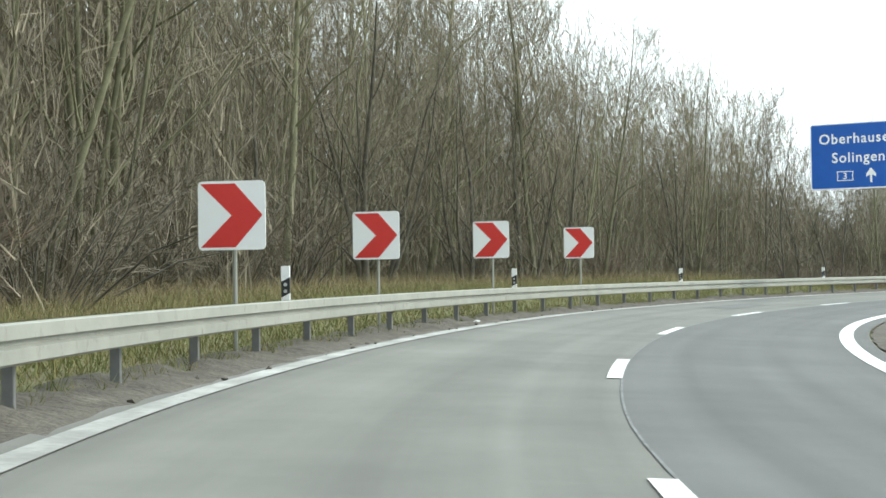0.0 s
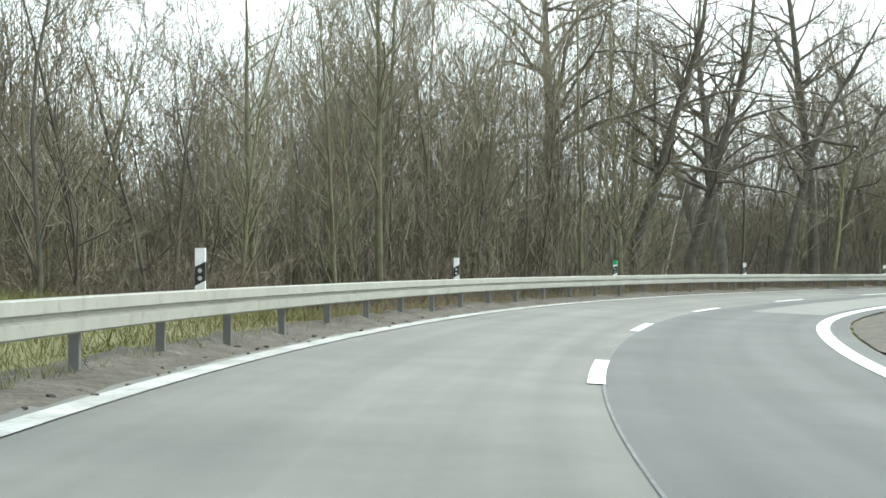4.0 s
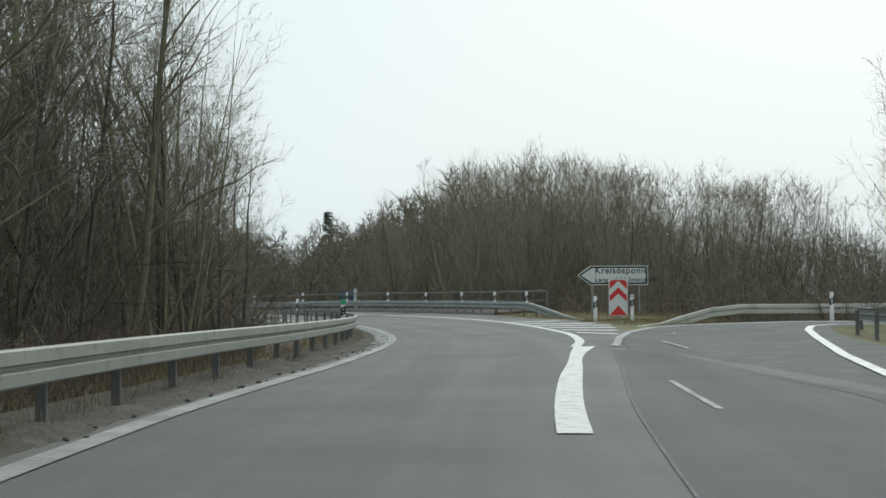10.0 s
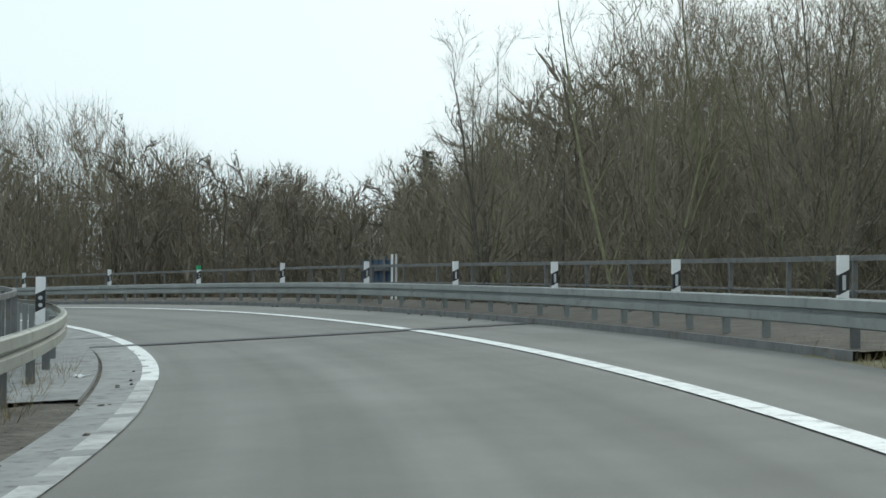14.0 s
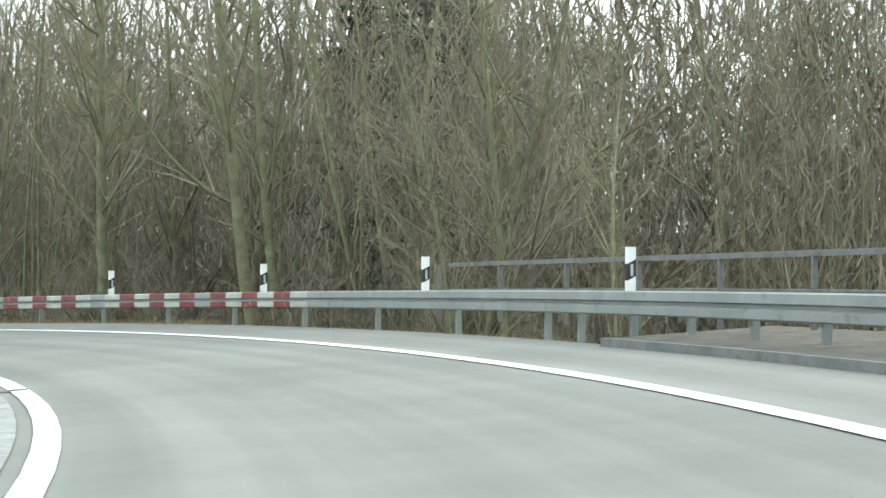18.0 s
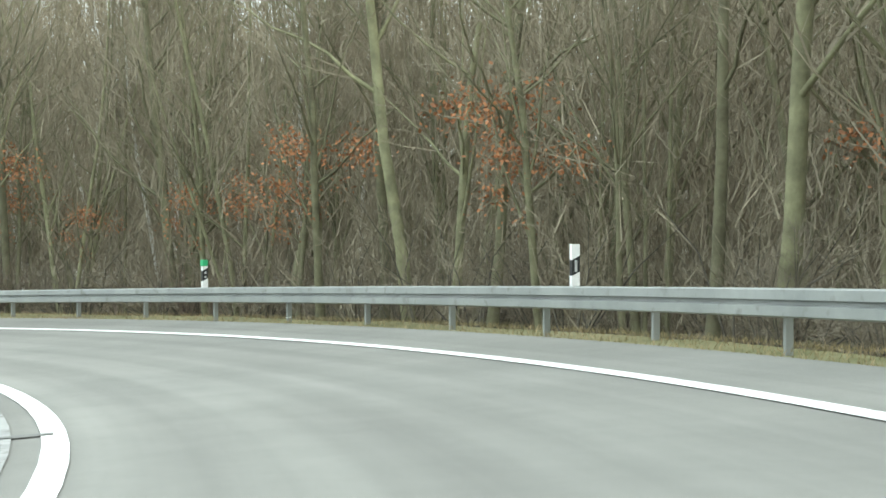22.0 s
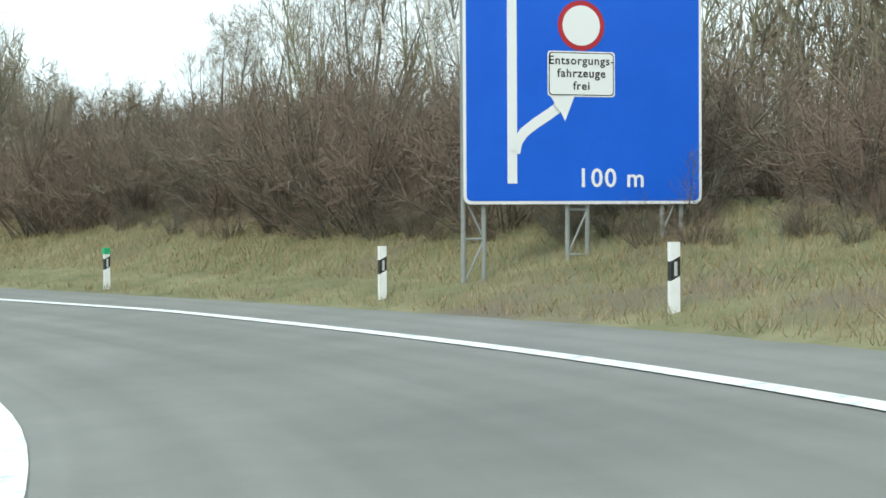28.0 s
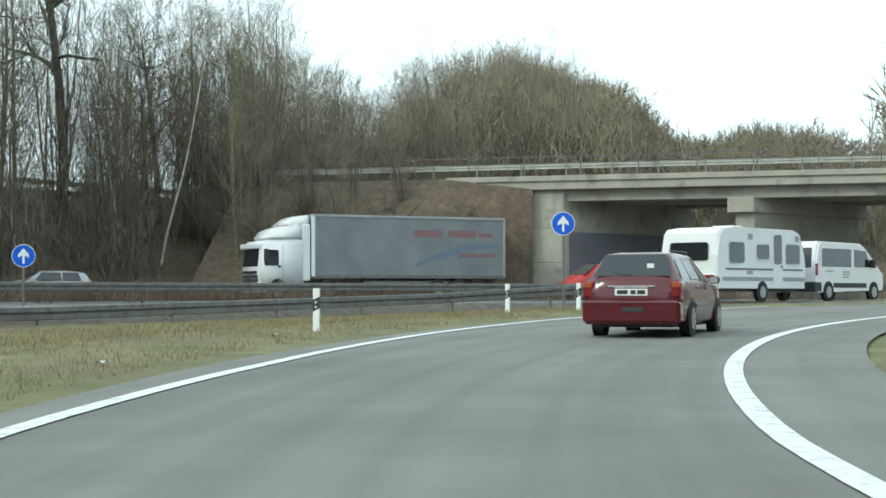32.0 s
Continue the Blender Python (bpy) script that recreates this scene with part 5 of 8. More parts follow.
def tree_arrays(seed, height, r0, limbs, subs, twigs, start=0.25, up=(25, 60), reach=0.32, crook=0.12, lift=0.06, tw=0.02, stems=1, lean=0.04, fine=1.0, sides=7, n=4, dark_limbs=False):
    rng = np.random.default_rng(seed)
    wood, crown = Grow(), Grow()
    for s in range(stems):
        a = rng.uniform(0, math.tau)
        off = np.array([math.cos(a), math.sin(a), 0]) * (0.0 if stems == 1 else rng.uniform(0.1, 0.5))
        tilt = lean if stems == 1 else rng.uniform(0.05, 0.32)
        d = np.array([math.cos(a) * tilt, math.sin(a) * tilt, 1.0])
        d /= np.linalg.norm(d)
        h = height * (1 if s == 0 else rng.uniform(0.6, 1.0))
        k = 8
        pts = [off - np.array([0, 0, 0.4])]
        for _ in range(k):
            d = d + rng.normal(size=3) * crook * 0.45 * np.array([1, 1, 0.2])
            d /= np.linalg.norm(d)
            pts.append(pts[-1] + d * (h + 0.4) / k)
        pts = np.array(pts)
        rad = r0 * (1 if s == 0 else rng.uniform(0.55, 0.9)) * np.array([1.25, 0.95, 0.84, 0.73, 0.61, 0.49, 0.36, 0.22, 0.08])
        wood.tube(pts, rad, sides)
        for _ in range(max(3, limbs // stems)):
            f = rng.uniform(start, 0.98)
            i = min(int(f * k), k - 1)
            p = pts[i] + (pts[i + 1] - pts[i]) * (f * k - i)
            az, el = rng.uniform(0, math.tau), radians(rng.uniform(*up))
            dd = np.array([math.cos(az) * math.cos(el), math.sin(az) * math.cos(el), math.sin(el)])
            ln = height * reach * rng.uniform(0.55, 1.1) * (1.15 - 0.75 * f)
            sprout(crown if dark_limbs else wood, crown, p, dd, ln + 0.4, max(0.012, np.interp(f * k, range(9), rad) * 0.5), rng, subs, twigs, tw, crook, lift, n, fine)
    return wood.out(), crown.out()


def shrub_arrays(seed, height, stems, twigs, tw=0.016, spread=0.5):
    rng = np.random.default_rng(seed)
    wood, crown = Grow(), Grow()
    for _ in range(stems):
        a = rng.uniform(0, math.tau)
        t = rng.uniform(0.05, spread * 1.5)
        d = np.array([math.cos(a) * t, math.sin(a) * t, 1.0])
        d /= np.linalg.norm(d)
        h = height * rng.uniform(0.5, 1.05)
        p = np.array([math.cos(a), math.sin(a), 0]) * rng.uniform(0, 0.5) * height * 0.3 - np.array([0, 0, 0.2])
        pts = [p]
        for _ in range(4):
            d = d + rng.normal(size=3) * 0.24
            d /= np.linalg.norm(d)
            pts.append(pts[-1] + d * h / 4)
        pts = np.array(pts)
        wood.tube(pts[::2], np.array([0.022, 0.013, 0.003]) * height / 3, 3)
        g = rng.uniform(0.2, 4, twigs)
        i = np.minimum(g.astype(int), 3)
        at_ = pts[i] + (pts[i + 1] - pts[i]) * (g - i)[:, None]
        dd = turned((pts[i + 1] - pts[i]) / (h / 4), rng, 15, 75) * rng.uniform(0.25, 0.9, twigs)[:, None] * height / 3.2
        crown.sliver(at_, dd, tw, rng)
    return wood.out(), crown.out()


def thicket_arrays(seed, height, radius, count, w):
    """A loose cloud of rising twigs, thinner towards its top."""
    rng = np.random.default_rng(seed)
    crown = Grow()
    z = height * (1 - rng.uniform(0, 1, count) ** 0.8)
    az, rad = rng.uniform(0, math.tau, count), radius * np.sqrt(rng.uniform(0, 1, count)) * np.interp(z, [0, height * 0.6, height], [1, 1, 0.4])
    a = np.stack([rad * np.cos(az), rad * np.sin(az), z - 0.4], 1)
    up = turned(np.repeat(np.array([[0, 0, 1.0]]), count, 0), rng, 3, 52)
    dd = up * rng.uniform(0.7, 2.0, count)[:, None]
    crown.sliver(a, dd, w, rng)
    crown.sliver(a + dd * 0.4, turned(up, rng, 15, 50) * rng.uniform(0.4, 1.1, count)[:, None], w * 0.7, rng)
    stems = Grow()
    stems.tube([(0, 0, -0.4), (0.1, 0, height * 0.4), (0.05, 0.1, height * 0.75)], [0.06, 0.045, 0.012], 3)
    return stems.out(), crown.out()


def leaf_arrays(arr, seed, count, low, high, size=0.09):
    """Dry leaves that hang on the twigs of a crown between two heights."""
    rng = np.random.default_rng(seed)
    v = arr[0]
    sel = v[(v[:, 2] > low) & (v[:, 2] < high)]
    c = sel[rng.integers(0, len(sel), max(3, count // 30))]
    p = (c[rng.integers(0, len(c), count)] + rng.normal(size=(count, 3)) * np.array([0.22, 0.22, 0.18]))
    a = rng.normal(size=(count, 3))
    a /= np.linalg.norm(a, axis=1, keepdims=True)
    b = np.cross(a, rng.normal(size=(count, 3)))
    b /= np.linalg.norm(b, axis=1, keepdims=True)
    s = size * rng.uniform(0.6, 1.2, count)[:, None]
    q = np.stack([p, p + a * s * 0.5 + b * s * 0.3, p + a * s, p + a * s * 0.5 - b * s * 0.3], 1).reshape(-1, 3)
    i = np.arange(count) * 4
    return q, np.concatenate([np.stack([i, i + 1, i + 2], 1), np.stack([i, i + 2, i + 3], 1)])


SPEC = {
    "slim": [tree_arrays(10 + k, 13.0 + k * 0.8, 0.085 + 0.016 * k, 25, 7, 7, 0.16, (30, 68), 0.28, 0.12, 0.07, 0.011) for k in range(4)],
    "pole": [tree_arrays(20 + k, 12.0 + k, 0.075, 30, 7, 6, 0.14, (42, 74), 0.32, 0.09, 0.06, 0.011, stems=3 + k) for k in range(3)],
    "oak": [tree_arrays(30 + k, 15.5 + k, 0.27, 30, 9, 9, 0.36, (12, 58), 0.4, 0.22, 0.04, 0.011, sides=9, fine=1.0, n=5) for k in range(3)],
    "birch": [tree_arrays(40 + k, 12.5 + k, 0.08, 24, 6, 8, 0.34, (38, 68), 0.2, 0.09, 0.02, 0.01, lean=0.05 + 0.05 * k, dark_limbs=True) for k in range(3)],
    "round": [tree_arrays(50 + k, 9.5, 0.11, 30, 8, 8, 0.1, (34, 74), 0.4, 0.1, 0.07, 0.011, stems=3) for k in range(3)],
}
SHRUB = [shrub_arrays(60 + k, 3.2, 24, 62, 0.012, 0.6) for k in range(4)]
LOW = {"wood": [tree_arrays(80 + k, 13.0, 0.095, 16, 7, 5, 0.1, (30, 70), 0.32, 0.12, 0.07, 0.016, sides=5, n=3) for k in range(5)],
       "mass": [tree_arrays(100 + k, 13.0, 0.085, 16, 7, 4, 0.08, (30, 70), 0.34, 0.12, 0.07, 0.022, sides=4, n=3) for k in range(5)],
       "vase": [tree_arrays(110 + k, 12.0, 0.085, 24, 7, 4, 0.18, (46, 76), 0.36, 0.09, 0.05, 0.017, sides=4, n=3, stems=3) for k in range(4)],
       "far": [tree_arrays(70 + k, 12.0, 0.14, 10, 6, 3, 0.06, (24, 68), 0.42, 0.13, 0.07, 0.075, sides=3, n=3, fine=1.15) for k in range(4)],
       "thicket": [thicket_arrays(130 + k, 12.0, 2.6, 380, 0.1) for k in range(5)],
       "fine_thicket": [thicket_arrays(150 + k, 12.0, 2.4, 700, 0.028) for k in range(5)],
       "low_thicket": [thicket_arrays(140 + k, 5.5, 2.3, 230, 0.036) for k in range(5)],
       "brush": [shrub_arrays(90 + k, 3.6, 8, 54, 0.016, 0.55) for k in range(4)]}


def protos(name, arrs, bark, twig, label, category, group, leaves=None):
    out = []
    for k, (w, c) in enumerate(arrs):
        root = thing(name, pose(0, 0, -300 - 20 * k), label, category, group)
        part("trunk", mesh_np("trunk", *w, bark, True), root)
        part("crown", mesh_np("crown", *c, twig), root)
        if leaves:
            part("dry_leaves", mesh_np("dry_leaves", *leaf_arrays(c, 7 + k, *leaves), M_LEAF), root, label="clusters of dry brown leaves")
        out.append(root)
    return out


M_BIRCH = mottled("birch_bark", [(0.36, (0.06, 0.055, 0.05)), (0.43, (0.55, 0.54, 0.5)), (0.75, (0.74, 0.73, 0.69))], 3.0, 0.85, bump=0.3, bscale=20)
for _node in M_BIRCH.node_tree.nodes:
    if _node.type == "TEX_NOISE" and abs(_node.inputs["Scale"].default_value - 3.0) < 0.01:
        _map = M_BIRCH.node_tree.nodes.new("ShaderNodeMapping")
        _map.inputs["Scale"].default_value = (1.2, 1.2, 5.0)
        _src = _node.inputs["Vector"].links[0].from_socket
        M_BIRCH.node_tree.links.new(_src, _map.inputs["Vector"])
        M_BIRCH.node_tree.links.new(_map.outputs[0], _node.inputs["Vector"])
PRO = {
    "slim": protos("tree", SPEC["slim"], M_BARK, M_TWIG, "bare slender broadleaf tree with greenish mossy bark", "tree", "trees at the wood's edge"),
    "pole": protos("tree", SPEC["pole"], M_BARK, M_TWIG, "bare tree with several thin mossy stems", "tree", "many-stemmed trees"),
    "oak": protos("oak_tree", SPEC["oak"], M_BARKD, M_TWIGD, "old bare oak with a dark trunk and crooked limbs", "tree", "oaks"),
    "birch": protos("birch_tree", SPEC["birch"], M_BIRCH, M_TWIGD, "bare birch with a white and black bark", "tree", "birches"),
    "round": protos("tree", SPEC["round"], M_BARKD, M_TWIG, "bare spreading tree with a rounded crown", "tree", "round-crowned trees"),
    "leafy": protos("young_beech", SPEC["slim"][:2], M_BARK, M_TWIG, "slender young beech with clusters of dry brown leaves", "tree", "young beeches", (700, 1.6, 4.2, 0.11)),
    "shrub": protos("shrub", SHRUB[:2], M_BARKD, M_TWIGD, "bare dark brown shrub", "shrub", "bare shrubs"),
    "redshrub": protos("shrub", SHRUB[2:], M_BARKD, M_TWIGR, "bare reddish brown shrub", "shrub", "reddish shrubs"),
    "yellow": protos("willow_shrub", SHRUB[1:3], M_BARK, M_TWIGY, "bare shrub with yellowish twigs", "shrub", "yellowish shrubs"),
}
HIGH = {k: float(np.mean([np.percentile(c[0][:, 2], 99.5) for _, c in v])) for k, v in SPEC.items()}
HIGH["leafy"] = HIGH["slim"]
rng0 = np.random.default_rng(5)
free_proto = {k: list(v) for k, v in PRO.items()}


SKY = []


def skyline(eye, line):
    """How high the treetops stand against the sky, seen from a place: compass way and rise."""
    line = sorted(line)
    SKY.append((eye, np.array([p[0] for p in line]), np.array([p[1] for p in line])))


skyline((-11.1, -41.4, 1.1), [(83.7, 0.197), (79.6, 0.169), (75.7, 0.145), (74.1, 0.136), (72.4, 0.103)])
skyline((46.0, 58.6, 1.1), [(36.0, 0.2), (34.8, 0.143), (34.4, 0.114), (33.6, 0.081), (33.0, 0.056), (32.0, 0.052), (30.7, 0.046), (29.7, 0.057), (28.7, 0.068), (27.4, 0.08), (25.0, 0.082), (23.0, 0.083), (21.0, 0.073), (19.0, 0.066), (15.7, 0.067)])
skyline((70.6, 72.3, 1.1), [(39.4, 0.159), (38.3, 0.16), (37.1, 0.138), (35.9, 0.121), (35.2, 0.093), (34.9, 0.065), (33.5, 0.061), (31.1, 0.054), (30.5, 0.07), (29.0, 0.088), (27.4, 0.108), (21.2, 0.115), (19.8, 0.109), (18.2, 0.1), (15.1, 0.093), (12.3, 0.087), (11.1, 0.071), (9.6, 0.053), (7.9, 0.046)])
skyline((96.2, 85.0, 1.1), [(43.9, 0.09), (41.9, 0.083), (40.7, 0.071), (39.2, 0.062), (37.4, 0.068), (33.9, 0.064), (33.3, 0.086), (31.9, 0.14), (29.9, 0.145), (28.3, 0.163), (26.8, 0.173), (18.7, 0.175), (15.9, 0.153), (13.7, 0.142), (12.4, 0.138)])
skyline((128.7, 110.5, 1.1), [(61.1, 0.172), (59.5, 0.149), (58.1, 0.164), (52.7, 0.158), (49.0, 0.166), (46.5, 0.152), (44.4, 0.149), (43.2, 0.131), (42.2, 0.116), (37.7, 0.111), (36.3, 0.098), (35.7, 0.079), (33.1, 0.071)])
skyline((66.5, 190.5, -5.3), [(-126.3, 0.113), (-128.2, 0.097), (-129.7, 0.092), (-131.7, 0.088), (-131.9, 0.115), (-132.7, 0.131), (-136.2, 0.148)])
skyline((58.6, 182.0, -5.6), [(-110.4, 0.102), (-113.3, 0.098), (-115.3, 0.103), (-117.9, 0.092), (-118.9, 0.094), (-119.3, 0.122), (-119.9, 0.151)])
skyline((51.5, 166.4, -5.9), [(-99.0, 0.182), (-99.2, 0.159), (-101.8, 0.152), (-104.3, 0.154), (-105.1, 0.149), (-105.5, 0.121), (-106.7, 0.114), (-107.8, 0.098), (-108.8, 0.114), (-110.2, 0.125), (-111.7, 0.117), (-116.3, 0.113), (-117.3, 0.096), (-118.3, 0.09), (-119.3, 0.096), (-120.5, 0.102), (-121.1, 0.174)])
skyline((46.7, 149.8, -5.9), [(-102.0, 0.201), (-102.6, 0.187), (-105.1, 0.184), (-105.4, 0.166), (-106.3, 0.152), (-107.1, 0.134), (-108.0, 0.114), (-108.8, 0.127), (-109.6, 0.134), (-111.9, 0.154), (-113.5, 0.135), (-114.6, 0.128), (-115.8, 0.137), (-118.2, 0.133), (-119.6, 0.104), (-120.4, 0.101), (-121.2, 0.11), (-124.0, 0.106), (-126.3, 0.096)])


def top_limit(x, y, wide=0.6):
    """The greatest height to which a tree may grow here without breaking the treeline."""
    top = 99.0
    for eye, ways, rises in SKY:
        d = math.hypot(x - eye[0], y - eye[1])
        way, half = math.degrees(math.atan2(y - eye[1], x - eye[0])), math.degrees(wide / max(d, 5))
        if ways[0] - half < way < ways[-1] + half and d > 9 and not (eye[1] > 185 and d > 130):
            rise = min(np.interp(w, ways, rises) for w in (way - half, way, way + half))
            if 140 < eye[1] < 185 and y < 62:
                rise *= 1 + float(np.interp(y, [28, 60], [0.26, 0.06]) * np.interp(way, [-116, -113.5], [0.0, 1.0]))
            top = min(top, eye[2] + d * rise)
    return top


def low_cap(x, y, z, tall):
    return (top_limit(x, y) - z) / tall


# shrubs of the back rows, past what one could count, are joined
BACK, BACK_ROW = {"shrub": [], "redshrub": []}, 12.6


def plant(kind, x, y, size=1.0, turn=None, dz=0.0, tilt=0.0):
    pool = PRO[kind]
    src = pool[int(rng0.integers(len(pool)))]
    z = float(ground_z(np.array([x]), np.array([y]))[0]) + dz
    m = pose(x, y, z - 0.05, tilt * rng0.normal(), tilt * rng0.normal(), rng0.uniform(0, 360) if turn is None else turn)
    s = size * rng0.uniform(0.88, 1.12)
    if kind not in ("shrub", "redshrub", "yellow"):
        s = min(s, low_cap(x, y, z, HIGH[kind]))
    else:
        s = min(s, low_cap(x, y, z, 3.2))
    if s < (0.12 if "shrub" in kind or kind == "yellow" else 0.3):
        return None
    if kind in BACK and ((RC - np.array([x, y])) ** 2).sum(1).min() > BACK_ROW ** 2:
        BACK[kind].append((SHRUB[2 * (kind == "redshrub") + pool.index(src)], m @ Matrix.Diagonal((s, s, s, 1))))
        return None
    if free_proto[kind] and src in free_proto[kind]:
        free_proto[kind].remove(src)
        src.matrix_basis = m @ Matrix.Diagonal((s, s, s, 1))
        return src
    ob = copy_thing(src, m)
    ob.scale = (s, s, s)
    return ob


def clear(x, y, road=7.5, motor=20.0):
    """Whether a tree may stand here, away from the roads."""
    q = np.array([x, y])
    d2 = ((RC - q) ** 2).sum(1)
    k = d2.argmin()
    r = float(((q - RC[k]) * RN[k]).sum())
    if abs(d2[k]) < road ** 2 or (-5.6 < r < road and d2[k] < 100):
        return False
    return ((M3C - q) ** 2).sum(1).min() > motor ** 2


def spot(u, r):
    p = at(u, r)
    return float(p[0]), float(p[1])


# front rows along the first bend
edge = lambda u: np.interp(u, [-3, 1.2, 2.2, 3.4, 4.4, 5.8, 6.6, 7.2, 9, 12, 13.2], [-8.0, -8.0, -10.0, -11.5, -11.0, -11.5, -9, -7.5, -7.0, -6.8, -6.0])


def pick(*kinds):
    return kinds[int(rng0.integers(len(kinds)))]


def grove(u0, u1, step, lo, hi, kinds, size, tilt=2.5, road=7.0, motor=19.5):
    """Trees or shrubs along the road from station u0 to u1, between two offsets."""
    for u in np.arange(u0, u1, step):
        a, b = (lo(u) if callable(lo) else lo), (hi(u) if callable(hi) else hi)
        x, y = spot(u + rng0.uniform(-0.4, 0.4) * step, rng0.uniform(a, b))
        if clear(x, y, road, motor):
            plant(pick(*kinds), x, y, rng0.uniform(*size), tilt=tilt)


grove(-3.0, 6.0, 0.2, lambda u: edge(u) - 4.0, lambda u: edge(u) - 0.5, ("slim", "pole", "pole", "slim"), (1.1, 1.4))
grove(-3.0, 3.2, 0.2, lambda u: edge(u) - 1.2, lambda u: edge(u) + 0.8, ("shrub", "redshrub", "shrub"), (0.8, 1.5))
grove(3.0, 6.4, 0.24, lambda u: edge(u) - 1.6, lambda u: edge(u) + 0.2, ("shrub", "redshrub", "round"), (0.6, 1.1))
# oaks behind the rail
for (x, y), s in (((57.1, 74.5), 1.25), ((51.3, 71.8), 1.15), ((61.5, 77.4), 1.2), ((47.0, 70.0), 1.15), ((36.5, 64.0), 1.1), ((30.5, 60.5), 1.05), ((66.0, 80.3), 1.15), ((70.5, 82.3), 1.0), ((53.5, 75.5), 1.25), ((41.5, 66.5), 1.1)):
    plant("oak", x, y, s)
grove(6.2, 12.6, 0.16, lambda u: edge(u) - 4.5, lambda u: edge(u) - 0.1, ("slim", "slim", "pole", "slim"), (0.85, 1.15), 3)
grove(6.3, 13.6, 0.2, lambda u: edge(u) - 0.8, lambda u: edge(u) + 1.2, ("shrub", "redshrub"), (0.5, 0.9), road=5.3)
# outer side of the bridge and loop
for u, r, kind, s in ((16.0, 12, "round", 0.9), (16.3, 14, "round", 0.9), (16.6, 15, "slim", 0.75), (15.2, 17, "slim", 0.7), (15.9, 18, "round", 0.95)):
    x, y = spot(u, r)
    plant(kind, x, y, s, tilt=3)
for x, y, kind, s in ((141, 112.5, "round", 1.0), (144.5, 114.5, "pole", 0.9), (140, 108, "pole", 0.85), (146.5, 110.5, "slim", 0.85), (150, 113.5, "slim", 0.9), (143.5, 106, "pole", 0.8), (148, 105, "slim", 0.8), (152, 108, "pole", 0.85), (137.5, 103.5, "pole", 0.7), (134, 99, "slim", 0.65), (131, 95, "pole", 0.6), (139, 98, "slim", 0.7)):
    if clear(x, y, 8.6, 18):
        plant(kind, x, y, s * 0.84, tilt=3)
grove(18.4, 26.4, 0.15, 8.8, 12.5, ("slim", "slim", "slim", "slim", "pole"), (0.95, 1.25))
for u, r in ((19.7, 9.4), (20.1, 9.8), (23.38, 9.8), (25.9, 9.9), (26.13, 9.6), (22.2, 9.6), (24.6, 9.8), (24.9, 10.2), (25.3, 10.4), (26.3, 10.3)):
    x, y = spot(u, r)
    plant("leafy", x, y, 0.8, tilt=2)
grove(18.6, 26.8, 0.18, 8.4, 11.0, ("shrub", "redshrub", "shrub"), (0.4, 0.85))
for u, r, s in ((17.6, 11.5, 1.25), (17.85, 12.5, 1.1), (18.1, 11, 1.2), (18.35, 10.6, 1.0), (17.3, 13, 1.2)):
    x, y = spot(u, r)
    plant("yellow", x, y, s, dz=0.8)
grove(24.6, 30.6, 0.09, 34.3, 39, ("birch", "birch", "birch", "birch", "slim"), (1.0, 1.35), 3)
for u, r in ((25.1, 16), (25.35, 14), (25.6, 18), (26.5, 13), (26.35, 17), (25.9, 16)):
    x, y = spot(u, r)
    plant("birch", x, y, 1.05, tilt=1)
for u, r, s in ((26.01, 8.6, 0.85), (25.83, 9.6, 0.9), (25.44, 8.8, 1.0), (25.51, 10.5, 0.8), (24.45, 9.0, 0.9), (24.01, 8.8, 0.95), (23.93, 9.2, 0.85)):
    x, y = spot(u, r)
    plant("leafy", x, y, s, tilt=1)
plant("birch", 75.4, 205.2, 1.15, tilt=0.5)
grove(26.2, 27.3, 0.05, 8.8, 12.5, ("redshrub", "shrub"), (0.35, 0.7), road=8.4)
# shrubs on the roadside bank
grove(27.2, 31.6, 0.06, 9.7, 11.6, ("shrub", "redshrub"), (0.22, 0.4), road=9.3)
REDS = ("redshrub", "redshrub", "shrub", "redshrub")
grove(26.7, 29.3, 0.055, 11.0, 19, REDS, (0.35, 0.6), road=9.5)
grove(29.3, 30.1, 0.05, 11.0, 18, REDS, (0.75, 1.1), road=9.5)
grove(30.1, 31.6, 0.04, 10.5, 18, REDS, (1.0, 1.5), road=9.5)
grove(31.4, 33.5, 0.04, 9.6, 17, REDS, (0.8, 1.4), road=8.5)
for x, y, s in ((28.0, 158.0, 1.0), (26.5, 155.5, 0.9), (27.5, 160.5, 1.05), (24.0, 153.0, 0.9), (30.5, 162.5, 0.95)):
    plant("birch", x, y, s, tilt=3)
for x, y, k, s in ((35.0, 148.5, "round", 0.85), (33.5, 152, "round", 1.0), (36.5, 155, "round", 0.9), (32, 144, "round", 0.8), (30, 139, "redshrub", 1.1), (33, 141.5, "redshrub", 1.2)):
    if clear(x, y, 8.0):
        plant(k, x, y, s)
for k in range(16):
    x, y = rng0.uniform(25, 36.5), rng0.uniform(133, 158)
    if clear(x, y, 8.0):
        plant(pick("round", "round", "redshrub"), x, y, rng0.uniform(0.8, 1.1))
for x, y, k, s in ((15.5, 135.5, "birch", 0.85), (17.0, 138.0, "birch", 0.9), (17, 141, "round", 1.15), (14, 144, "round", 1.2), (18, 146, "pole", 0.9), (20, 150, "pole", 0.9), (9, 114.6, "round", 0.9), (6, 118, "round", 0.95)):
    if clear(x, y, 8.0):
        plant(k, x, y, s)
